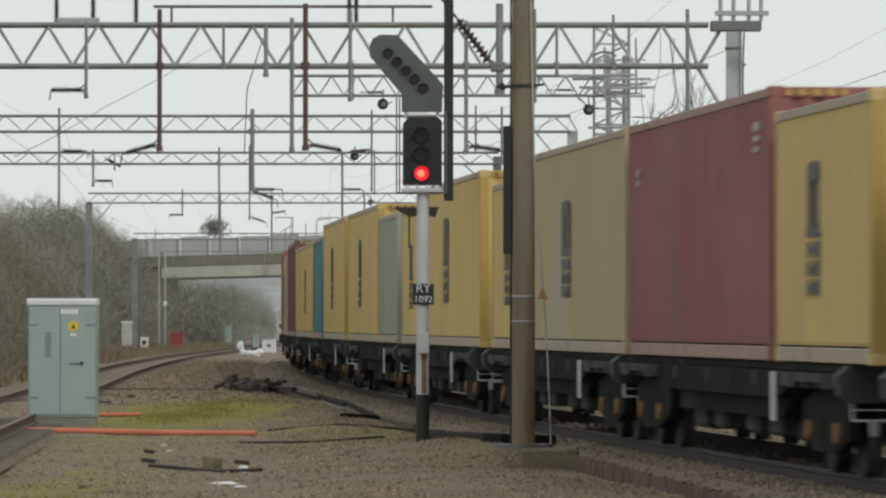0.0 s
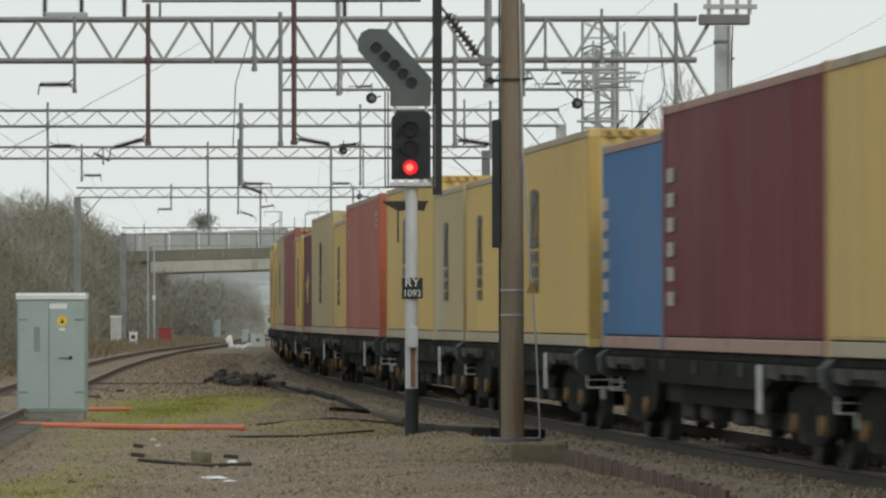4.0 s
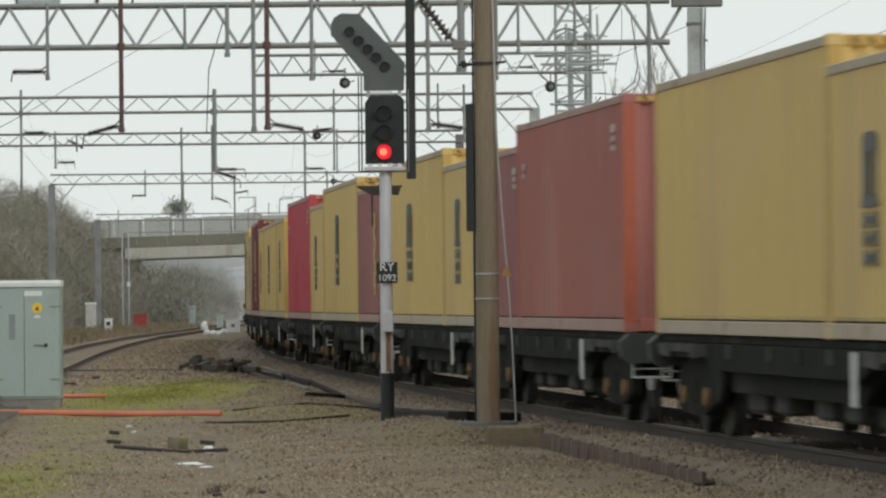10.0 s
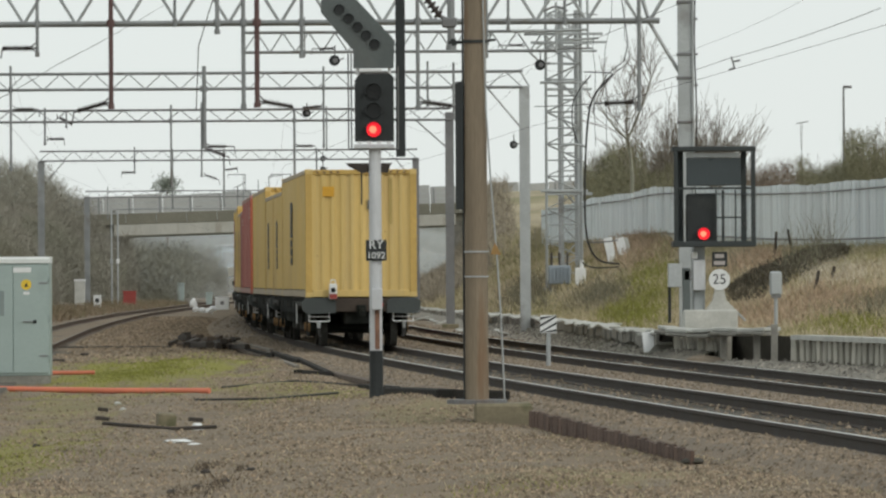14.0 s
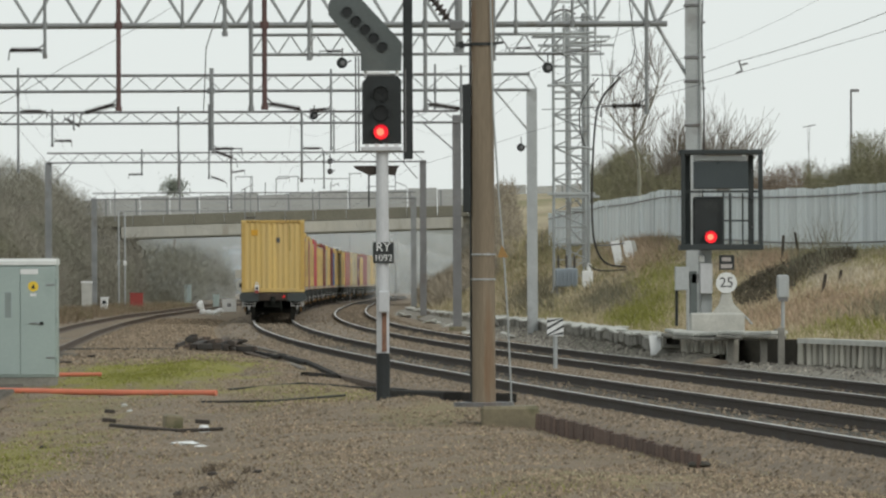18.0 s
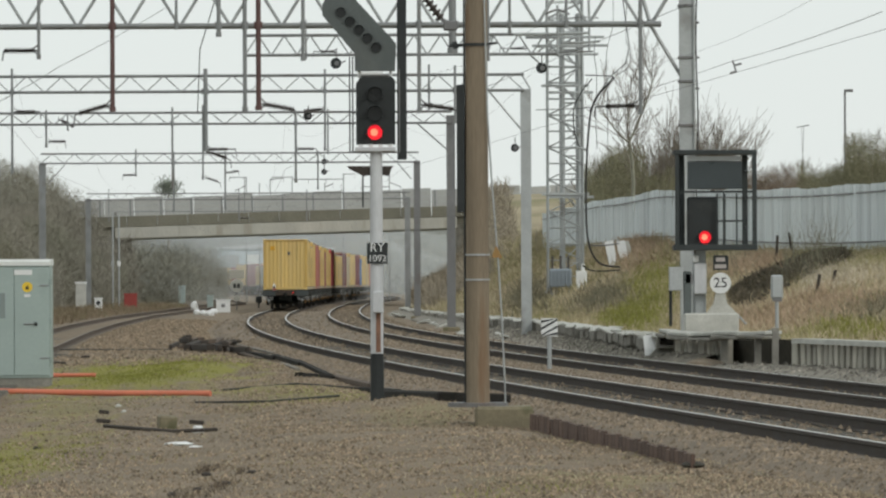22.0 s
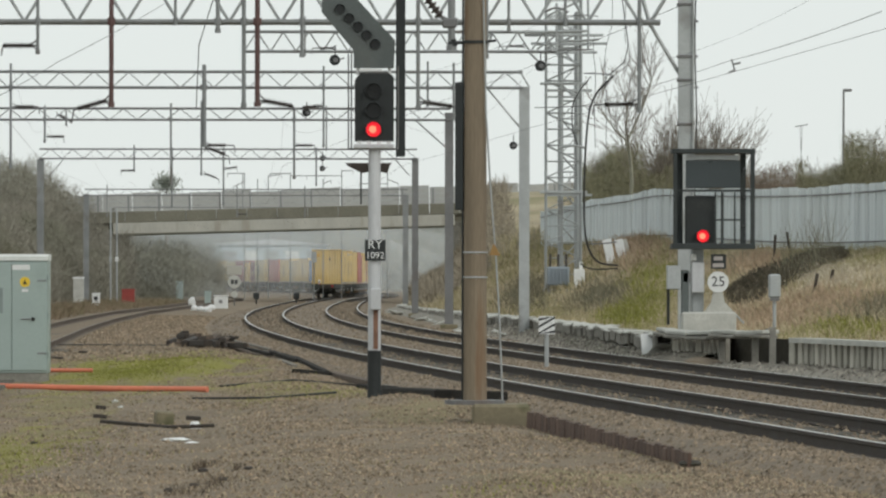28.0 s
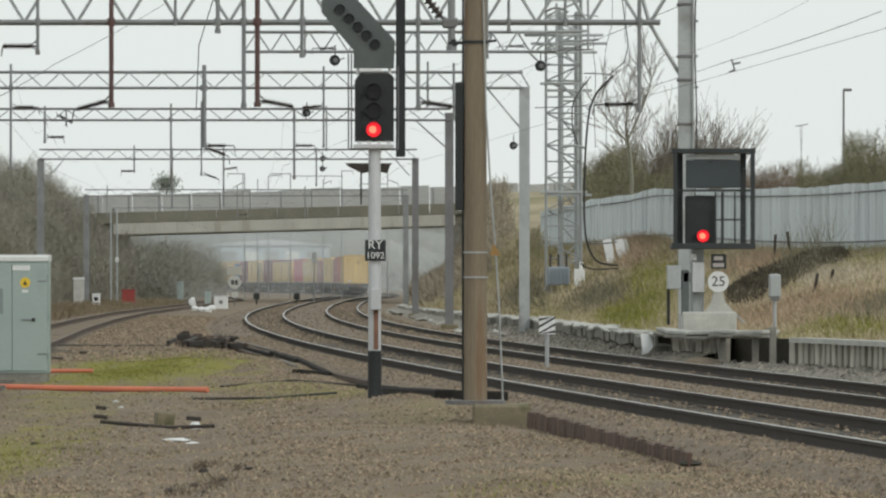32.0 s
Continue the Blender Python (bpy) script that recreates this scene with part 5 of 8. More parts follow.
def wagon_template():
    L = 18.0
    t = thing("container_wagon", pose(0, 0, 0), "grimy black flat wagon carrying containers on two bogies", "rail wagon", "wagons of the train")
    for sx in (-1, 1):
        bm = bmesh.new()
        bx(bm, sx * 1.02, sx * 1.17, -L / 2, L / 2, 1.0, 1.078, 0.01)
        part("top_flange", bm, WAGON, t)
        bm = bmesh.new()
        prism(bm, [(-L / 2, 0.84), (-L / 2, 1.0), (L / 2, 1.0), (L / 2, 0.84), (5.3, 0.84), (4.6, 0.72), (-4.6, 0.72), (-5.3, 0.84)], "x", sx * 1.03, sx * 1.20)
        part("side_sill", bm, SILL_DARK, t, "grimy dark grey side sill")
        bm = bmesh.new()
        prism(bm, [(-5.2, 0.84), (5.2, 0.84), (4.2, 0.50), (-4.2, 0.50)], "x", sx * 0.98, sx * 1.08)
        part("solebar", bm, WAGON, t)
        for y in (-8.2, -6.6, -5.0, -3.1, -1.2, 0.6, 3.4, 5.0, 6.2, 8.0):
            bm = bmesh.new()
            bx(bm, sx * 1.195, sx * 1.225, y - 0.10, y + 0.10, 0.84, 0.99, 0.01)
            part("twistlock_bracket", bm, GRIME, t)
        bm = bmesh.new()
        bx(bm, sx * 1.19, sx * 1.215, -4.5, -4.28, 0.48, 0.98, 0.01)
        part("data_panel", bm, WHITE, t, "white data panel")
        bm = bmesh.new()
        disc(bm, (sx * 1.17, 4.3, 0.62), (1, 0, 0), 0.24, 0.05, 16)
        part("brake_wheel", bm, WAGON, t)
    bm = bmesh.new()
    bx(bm, -0.35, 0.35, -L / 2, L / 2, 0.50, 1.04, 0.02)
    part("centre_sill", bm, WAGON, t)
    for y in np.arange(-7.5, 7.6, 2.5):
        bm = bmesh.new()
        bx(bm, -1.05, 1.05, y - 0.08, y + 0.08, 0.78, 1.04)
        part("crossbearer", bm, WAGON, t)
    for sy in (-1, 1):
        bm = bmesh.new()
        bx(bm, -0.62, 0.62, sy * L / 2, sy * (L / 2 + 0.20), 0.76, 1.06, 0.02)
        part("headstock", bm, BEAM_BROWN, t, "grimy brown end beam")
        for sx in (-1, 1):
            bm = bmesh.new()
            prism(bm, [(sx * 0.56, 0.74), (sx * 1.18, 0.72), (sx * 1.28, 0.80), (sx * 1.30, 0.98), (sx * 1.20, 1.07), (sx * 0.66, 1.07), (sx * 0.56, 1.0)], "y", sy * L / 2, sy * (L / 2 + 0.26))
            part("headstock_end", bm, BEAM, t, "slate-grey end box of the beam")
            bm = bmesh.new()
            rod(bm, (sx * 0.93, sy * (L / 2 + 0.12), 0.56), (sx * 0.93, sy * (L / 2 + 0.12), 0.41), 0.05, 10, 0.035)
            part("hose_end", bm, GALV, t, "pale metal hose end")
            bm = bmesh.new()
            tube(bm, [Vector((sx * 0.93, sy * (L / 2 + 0.12), 0.42)), Vector((sx * 0.93, sy * (L / 2 + 0.13), 0.30)), Vector((sx * 0.90, sy * (L / 2 + 0.12), 0.22))], 0.035, 7)
            part("air_hose", bm, CABLE, t)
        for sx in (-1, 1):
            bm = bmesh.new()
            x0 = sx * 0.92
            for z in (0.56, 0.66):
                rod(bm, (x0 - 0.22, sy * (L / 2 + 0.14), z), (x0 + 0.22, sy * (L / 2 + 0.14), z), 0.012 if z < 0.6 else 0.008, 6)
            for x in (x0 - 0.22, x0 + 0.22):
                rod(bm, (x, sy * (L / 2 + 0.14), 0.56), (x, sy * (L / 2 + 0.14), 0.74), 0.012, 6)
            part("shunter_step", bm, WHITE, t, "white tubular step")
        bm = bmesh.new()
        rod(bm, (0, sy * (L / 2 + 0.2), 0.82), (0, sy * (L / 2 + 0.62), 0.72), 0.06, 8)
        bx(bm, -0.1, 0.1, sy * (L / 2 + 0.2), sy * (L / 2 + 0.32), 0.66, 0.92, 0.02)
        rod(bm, (0.3, sy * (L / 2 + 0.22), 0.78), (0.34, sy * (L / 2 + 0.34), 0.36), 0.025, 6)
        part("coupling", bm, WAGON, t)
        y0 = sy * 6.9
        bm = bmesh.new()
        bx(bm, -0.9, 0.9, -0.25, 0.25, 0.45, 0.70, 0.03)
        for y in (-0.9, 0.9):
            rod(bm, (-0.75, y, 0.42), (0.75, y, 0.42), 0.08, 8)
        bog = part("bogie", bm, WAGON, t)
        bog.matrix_basis = pose(0, y0, 0)
        for sx in (-1, 1):
            bm = bmesh.new()
            prism(bm, [(-1.45, 0.36), (-1.45, 0.70), (-0.55, 0.82), (0.55, 0.82), (1.45, 0.70), (1.45, 0.36), (0.62, 0.22), (-0.62, 0.22)], "x", sx * 0.94, sx * 1.06)
            part("bogie_frame", bm, WAGON, bog)
            bm = bmesh.new()
            prism(bm, [(-2.0, 0.985), (2.0, 0.985), (1.75, 0.86), (0.95, 0.83), (0.75, 0.90), (-0.75, 0.90), (-0.95, 0.83), (-1.75, 0.86)], "x", sx * 1.205, sx * 1.235)
            part("bolster_plate", bm, GRIME, bog, "dusty grey plate above the bogie")
            for y in (-0.9, 0.9):
                bm = bmesh.new()
                disc(bm, (sx * 0.78, y, 0.42), (1, 0, 0), 0.42, 0.13, 24)
                disc(bm, (sx * 0.71, y, 0.42), (1, 0, 0), 0.45, 0.03, 24)
                part("wheel", bm, GRIME, bog)
                bm = bmesh.new()
                disc(bm, (sx * 1.08, y, 0.42), (1, 0, 0), 0.10, 0.05, 12)
                part("axle_box", bm, AXLE, bog, "rusty orange axle box")
            bm = bmesh.new()
            for k in (-0.12, 0.12):
                rod(bm, (sx * 1.0, k, 0.34), (sx * 1.0, k, 0.62), 0.07, 8)
            part("spring", bm, WAGON, bog)
    for sx in (-1, 1):
        for y in (-2.9, -1.2, 1.4, 2.8):
            bm = bmesh.new()
            bx(bm, sx * 0.72, sx * 0.98, y - 0.42, y + 0.42, 0.30, 0.72, 0.04)
            part("equipment_case", bm, GRIME, t)
    for sy in (-1, 1):
        bm = bmesh.new()
        bx(bm, -0.8, 0.8, sy * 3.3, sy * 4.9, 0.26, 0.50, 0.04)
        part("brake_gear", bm, GRIME, t)
    bm = bmesh.new()
    rod(bm, (-0.5, -1.5, 0.52), (-0.5, -0.3, 0.52), 0.2, 12)
    bx(bm, 0.35, 0.8, 0.2, 0.9, 0.4, 0.75, 0.03)
    part("brake_cylinder", bm, WAGON, t)
    return t


MOVING = []
first_wagon = wagon_template()
for k in range(12):
    for j, o in enumerate((0.05, 18.2)):
        w = first_wagon if k == 0 and j == 0 else copy_thing(first_wagon, pose(0, 0, 0))
        MOVING.append((w, 39.05 * k + o + 9.05, 0.0))

LOADS = [
    (0.0, LONG, HI, "yellow", "tall", INK), (12.2, SHORT, STD, "yellow", "low", INK), (18.35, SHORT, STD, "yellow", "low", INK), (24.1, LONG, HI, "yellow", None, INK),
    (39.2, LONG, HI, "salmon", "codes", INK_WHITE), (51.3, SHORT, STD, "red", "codes", INK_WHITE), (57.2, SHORT, STD, "yellow", "tall", INK), (63.2, LONG, HI, "yellow", "low", INK),
    (77.6, SHORT, STD, "red", "column", INK_YELLOW), (83.8, LONG, HI, "yellow", "tall", INK), (96.1, SHORT, STD, "yellow", "low", INK), (102.2, LONG, HI, "bright", "codes", INK_WHITE),
    (117.2, SHORT, STD, "yellow", "tall", INK), (123.3, LONG, STD, "yellow", "tall", INK), (135.8, SHORT, STD, "yellow", "low", INK), (142.0, LONG, HI, "dark", "column", INK_YELLOW),
    (156.4, SHORT, STD, "dull", "tall", INK), (162.4, LONG, HI, "yellow", "tall", INK), (174.6, LONG, HI, "dark", "letters", INK_WHITE), (186.8, SHORT, STD, "blue", "letters", INK_WHITE),
    (194.4, LONG, HI, "yellow", "tall", INK), (206.6, SHORT, STD, "yellow", "tall", INK), (213.1, SHORT, STD, "dull", "tall", INK), (219.2, LONG, HI, "yellow", "tall", INK),
    (233.7, LONG, HI, "salmon", "codes", INK_WHITE), (246.0, SHORT, STD, "yellow", "tall", INK), (252.1, LONG, HI, "dull", "tall", INK), (264.2, SHORT, STD, "purple", "star", INK_YELLOW),
    (271.8, SHORT, STD, "yellow", "tall", INK), (278.2, LONG, HI, "red", "codes", INK_WHITE), (290.8, LONG, HI, "dull", "low", INK), (303.0, SHORT, STD, "yellow", "low", INK),
    (311.2, LONG, HI, "yellow", "tall", INK), (323.4, SHORT, STD, "yellow", "low", INK), (331.0, SHORT, STD, "grey", None, INK), (337.2, LONG, HI, "yellow", "tall", INK),
    (351.0, LONG, HI, "yellow", "tall", INK), (364.6, SHORT, STD, "teal", None, INK), (371.2, LONG, STD, "yellow", "low", INK), (383.6, SHORT, STD, "yellow", None, INK),
    (390.4, LONG, HI, "purple", None, INK), (402.6, SHORT, STD, "grey", None, INK), (408.9, SHORT, STD, "yellow", "tall", INK), (415.2, LONG, HI, "red", "codes", INK_WHITE),
    (429.5, LONG, HI, "yellow", "tall", INK), (441.8, SHORT, STD, "salmon", None, INK), (448.0, SHORT, STD, "yellow", "low", INK), (454.2, LONG, STD, "dull", "tall", INK),
]
boxes = [container(*row) for row in LOADS]

# the last box and the last wagon carry a few things of their own
rear = boxes[0]
bm = bmesh.new()
bx(bm, -0.84, -0.58, -6.098, -6.078, 2.20, 2.42, 0.008)
part("label", bm, M("orange_label", (0.62, 0.33, 0.03), 0.6, 0, 0.1, 4, 20, 0), rear, "orange label")
bm = bmesh.new()
bx(bm, 0.14, 0.27, -6.098, -6.078, 1.92, 2.12)
part("vent", bm, INK, rear, "small dark vent")
bm = bmesh.new()
bx(bm, 0.62, 0.68, -6.090, -6.086, 1.6, 2.6)
part("code_strip", bm, M("faded_code", (0.42, 0.31, 0.10), 0.6, 0, 0.1, 4, 20, 0), rear)
bm = bmesh.new()
bx(bm, -0.085, 0.085, -0.07, 0.07, 0.0, 0.34, 0.02)
rod(bm, (-0.05, 0, 0.34), (-0.05, 0, 0.42), 0.012, 6)
rod(bm, (0.05, 0, 0.34), (0.05, 0, 0.42), 0.012, 6)
rod(bm, (-0.05, 0, 0.42), (0.05, 0, 0.42), 0.014, 6)
lamp = part("tail_lamp", bm, WHITE, first_wagon, "white tail lamp")
lamp.matrix_basis = pose(-0.62, -9.30, 1.04)
bm = bmesh.new()
disc(bm, (0, -0.075, 0.20), (0, 1, 0), 0.055, 0.02, 14)
part("lens", bm, LENS, lamp)
bm = bmesh.new()
bx(bm, -0.08, 0.08, -0.082, -0.072, 0.01, 0.12)
part("reflector", bm, RED, lamp, "red reflector")
# reflector given a faint glow of its own to look lit
bm = bmesh.new()
disc(bm, (0.42, -9.235, 0.92), (0, 1, 0), 0.055, 0.03, 14)
part("red_reflector", bm, M("red_reflector", (0.55, 0.03, 0.03), 0.3, 0, 0.05, 4, 20, 0, emit=(1, 0.03, 0.03, 0.12)), first_wagon)


# ---------- signal beside the near line ----------
def signal_lamp(parent, x, y, z, r, lit):
    h = parent
    bm = bmesh.new()
    disc(bm, (x, y - 0.02, z), (0, 1, 0), r, 0.04, 20)
    part("lens", bm, LAMP_RED if lit else LENS, h, "lit red lens" if lit else "dark lens")
    if lit:
        bm = bmesh.new()
        disc(bm, (x - 0.01, y - 0.045, z), (0, 1, 0), r * 0.5, 0.012, 16)
        part("glow_core", bm, LAMP_CORE, h)
    bm = bmesh.new()
    n = 14
    ring = []
    for i in range(n + 1):
        a = math.radians(-25 + 230 * i / n)
        ring.append((math.cos(a) * (r + 0.012), math.sin(a) * (r + 0.012)))
    for (a0, b0), (a1, b1) in zip(ring, ring[1:]):
        vs = [bm.verts.new(c) for c in ((x + a0, y, z + b0), (x + a1, y, z + b1), (x + a1, y - 0.17, z + b1), (x + a0, y - 0.17, z + b0))]
        bm.faces.new(vs)
    bmesh.ops.remove_doubles(bm, verts=bm.verts, dist=0.001)
    hood = part("hood", bm, BLACK, h)
    so = hood.modifiers.new("thickness", "SOLIDIFY")
    so.thickness = 0.008


SD = 78.397
sg = thing("railway_signal", pose(-0.91, SD, 0), "white post signal showing red with a slanted route indicator", "signal")
bm = bmesh.new()
rod(bm, (0, 0, 0.52), (0, 0, 3.219), 0.085, 16, 0.082)
part("post", bm, POSTWHITE, sg, "weathered white post with rust streaks")
bm = bmesh.new()
rod(bm, (0, 0, -0.32), (0, 0, 0.52), 0.092, 16)
part("post_foot", bm, BLACK, sg, "black painted foot of the post")
bm = bmesh.new()
bx(bm, -0.012, 0.05, -0.098, -0.08, 0.54, 1.09)
part("rust_strip", bm, M("rust_streak", (0.22, 0.12, 0.08), 0.85, 0, 0.3, 4, 20, 0.2), sg)
bm = bmesh.new()
bx(bm, -0.055, 0.09, -0.2, -0.08, 1.061, 1.347, 0.012)
part("junction_box", bm, POSTWHITE, sg, "small pale junction box")
bm = bmesh.new()
bx(bm, -0.28, 0.26, -0.16, 0.16, 3.204, 3.264, 0.01)
part("platform", bm, POSTWHITE, sg)
for i in range(4):
    bm = bmesh.new()
    x = -0.2 + i * 0.13
    bx(bm, x - 0.03, x + 0.03, -0.1, 0.02, 3.256, 3.317, 0.005)
    part("bracket", bm, WHITE, sg)
w0, w1, zb, zt = -0.263, 0.256, 3.302, 4.204
bm = bmesh.new()
prism(bm, [(w0, zb), (w1, zb), (w1, zt - 0.05), (w1 - 0.05, zt), (w0 + 0.07, zt), (w0, zt - 0.09)], "y", -0.10, 0.12)
head = part("signal_head", bm, BLACK, sg, "black signal head with three hooded lamps")
for y in (163, 197, 230):
    signal_lamp(head, -0.012, -0.10, 1.467 - (y - 495) / 133, 0.098, y == 230)
bm = bmesh.new()
prism(bm, [((x - 663) / 133, 1.467 - (y - 495) / 133) for x, y in ((569, 3), (575, -9), (588, -16), (619, -15), (699, 72), (697, 121), (626, 121), (626, 90), (569, 22))], "y", -0.06, 0.10)
ri = part("route_indicator", bm, DARKGREY, sg, "slanted grey indicator panel")
for x, y in ((602, 18), (618, 34), (634, 49), (649, 64), (664, 80)):
    cx, cz = (x - 663) / 133, 1.467 - (y - 495) / 133
    bm = bmesh.new()
    disc(bm, (cx, -0.075, cz), (0, 1, 0), 0.062, 0.03, 16)
    part("lens", bm, LENS, ri)
    bm = bmesh.new()
    for i in range(10):
        a0, a1 = math.radians(-10 + 20 * i), math.radians(10 + 20 * i)
        vs = [bm.verts.new(c) for c in ((cx + 0.07 * math.cos(a0), -0.06, cz + 0.07 * math.sin(a0)), (cx + 0.07 * math.cos(a1), -0.06, cz + 0.07 * math.sin(a1)), (cx + 0.07 * math.cos(a1), -0.15, cz + 0.07 * math.sin(a1)), (cx + 0.07 * math.cos(a0), -0.15, cz + 0.07 * math.sin(a0)))]
        bm.faces.new(vs)
    bmesh.ops.remove_doubles(bm, verts=bm.verts, dist=0.001)
    part("hood", bm, BLACK, ri)
bm = bmesh.new()
for x in (-0.22, 0.2):
    rod(bm, (x, 0.0, zt - 0.02), (x, 0.0, 4.294), 0.025, 6)
bx(bm, -0.2, 0.1, -0.1, -0.06, 4.234, 4.264)
part("indicator_bracket", bm, WHITE, sg)
for x in (-0.35, -0.31, 0.31):
    bm = bmesh.new()
    rod(bm, (x, 0.1, 3.204), (x, 0.1, 4.475 if x < 0 else 4.302), 0.011, 6)
    rod(bm, (x, 0.1, 3.204), (0, 0.1, 3.204), 0.012, 6)
    part("guard_rail", bm, GALV_DARK, sg)
for sx in (-1, 1):
    bm = bmesh.new()
    prism(bm, [(sx * 0.08, 3.016), (sx * (0.39 if sx < 0 else 0.23), 3.016), (sx * (0.36 if sx < 0 else 0.2), 2.978), (sx * 0.17, 2.881), (sx * 0.08, 2.896)], "y", 0.02, 0.08)
    part("step_bracket", bm, TIMBER, sg, "dark brown step bracket")
bm = bmesh.new()
rod(bm, (-0.18, 0.05, 2.933), (-0.18, 0.05, 2.467), 0.012, 6)
part("hanger", bm, BLACK, sg)
bm = bmesh.new()
bx(bm, -0.128, 0.15, -0.12, -0.10, 1.715, 1.993, 0.004)
plate = part("identity_plate", bm, BLACK, sg, "black plate")
words("RY", 0.165, pose(0.01, -0.123, 1.926), WHITE, plate)
words("1092", 0.125, pose(0.01, -0.123, 1.783), WHITE, plate)

# ---------- rusty mast on its concrete block ----------
PD = 70.452
pl = thing("line_mast", pose(0.385, PD, 0), "rusty brown steel mast rising from a concrete block", "mast")
bm = bmesh.new()
rod(bm, (0, 0, 0.02), (0, 0, 6.9), 0.143, 20, 0.127)
part("column", bm, RUST, pl)
bm = bmesh.new()
bx(bm, -0.034, 0.655, -0.62, 0.35, -0.36, -0.015, 0.03)
part("footing", bm, CONCRETE, pl, "mossy concrete footing block")
bm = bmesh.new()
disc(bm, (0, 0, 0.0), (0, 0, 1), 0.36, 0.05, 16)
part("base_flange", bm, GALV_DARK, pl)
bm = bmesh.new()
bx(bm, -0.24, -0.14, -0.06, 0.06, 2.298, 3.825, 0.008)
part("cable_casing", bm, BLACK, pl, "black cable casing")
bm = bmesh.new()
rod(bm, (-0.15, -0.02, 0.0), (-0.145, -0.02, 6.9), 0.012, 6)
part("cable", bm, BLACK, pl)
for y in (75, 447, 491):
    bm = bmesh.new()
    disc(bm, (0, 0, 1.467 - (y - 495) / 148), (0, 0, 1), 0.15, 0.02 if y > 100 else 0.035, 20)
    part("band", bm, GALV if y > 100 else BLACK, pl)
bm = bmesh.new()
rod(bm, (-0.14, 0, 4.298), (-0.32, 0, 4.298), 0.02, 6)
rod(bm, (-0.26, 0, 4.339), (-0.24, 0, 4.258), 0.03, 6)
part("clamp_arm", bm, BLACK, pl)
bm = bmesh.new()
rod(bm, (0.12, 0, 4.312), (0.25, 0, 4.325), 0.015, 6)
part("clamp_arm", bm, BLACK, pl)
bm = bmesh.new()
run = [Vector((0.33, -0.1, -0.02))]
for x, y in ((888, 660), (884, 560), (878, 460), (868, 330), (860, 200), (856, 20), (852, -150)):
    q = Vector(((x - 841) / 148, -0.14, 1.467 - (y - 495) / 148))
    run.append(q)
tube(bm, run, 0.011)
part("earth_cable", bm, GALV, pl, "pale loose earth cable")
bm = bmesh.new()
prism(bm, [(0.17, 1.758), (0.30, 1.752), (0.225, 1.90)], "y", -0.155, -0.135)
part("tag", bm, M("faded_orange_tag", (0.36, 0.21, 0.07), 0.6, 0, 0.2, 4, 20, 0), pl)

# ---------- grey equipment cabinet ----------
CS = 109
cb = thing("equipment_cabinet", pose(-6.963, 95.659, -0.12), "grey-green steel equipment cabinet with a pale top", "cabinet")
cw, ch = 0.555, 1.89
bm = bmesh.new()
bx(bm, -cw, cw, 0.0, 0.62, 0.06, ch, 0.008)
part("body", bm, CABGREY, cb)
for x0, x1, hx in ((-cw + 0.02, -0.04, -0.09), (-0.03, cw - 0.02, 0.12)):
    bm = bmesh.new()
    bx(bm, x0, x1, -0.022, -0.001, 0.10, ch - 0.04, 0.006)
    dr = part("door", bm, CABGREY, cb)
    if hx > 0:
        bm = bmesh.new()
        bx(bm, hx, hx + 0.2, -0.045, -0.022, 0.925, 0.95, 0.006)
        hd = part("handle", bm, GALV_MID, dr, "grey lever handle")
        bm = bmesh.new()
        bx(bm, hx + 0.17, hx + 0.225, -0.06, -0.022, 0.91, 0.965, 0.012)
        part("lock", bm, BLACK, hd)
        bm = bmesh.new()
        disc(bm, (0.18, -0.024, 1.537), (0, 1, 0), 0.085, 0.004, 20)
        part("warning_label", bm, SIGNYEL, dr, "yellow warning label")
        bm = bmesh.new()
        prism(bm, [(0.145, 1.50), (0.215, 1.50), (0.18, 1.575)], "y", -0.030, -0.027)
        part("symbol", bm, BLACK, dr)
        bm = bmesh.new()
        bx(bm, 0.13, 0.23, -0.026, -0.022, 1.376, 1.422)
        part("label", bm, WHITE, dr)
    else:
        bm = bmesh.new()
        bx(bm, -0.28, -0.18, -0.026, -0.022, 1.03, 1.44, 0.002)
        part("vent_panel", bm, M("grey_vent", (0.22, 0.26, 0.25), 0.6, 0, 0.1, 3, 20, 0.1), dr, "grey narrow vent panel")
bm = bmesh.new()
bx(bm, -0.03, 0.26, -0.026, -0.001, 1.734, 1.816, 0.002)
part("name_label", bm, WHITE, cb, "white label strip")
bm = bmesh.new()
prism(bm, [(-0.03, ch - 0.005), (-0.03, ch + 0.06), (0.0, ch + 0.10), (0.64, ch + 0.10), (0.66, ch - 0.005)], "x", -cw - 0.02, cw + 0.01)
part("roof", bm, CABTOP, cb, "pale overhanging top")
bm = bmesh.new()
bx(bm, -cw + 0.02, cw - 0.02, 0.02, 0.60, -0.25, 0.07)
part("plinth", bm, CONC_DIRTY, cb)
for z in (0.38, 1.56):
    for x0, x1 in ((-cw + 0.03, -cw + 0.17), (cw - 0.17, cw - 0.03)):
        bm = bmesh.new()
        bx(bm, x0, x1, -0.032, -0.02, z - 0.014, z + 0.014, 0.004)
        part("hinge_strap", bm, GALV_MID, cb, "grey hinge strap")
for z in (0.35, 0.98, 1.62):
    bm = bmesh.new()
    rod(bm, (cw + 0.006, -0.02, z - 0.05), (cw + 0.006, -0.02, z + 0.05), 0.014, 8)
    part("hinge", bm, CABGREY, cb)

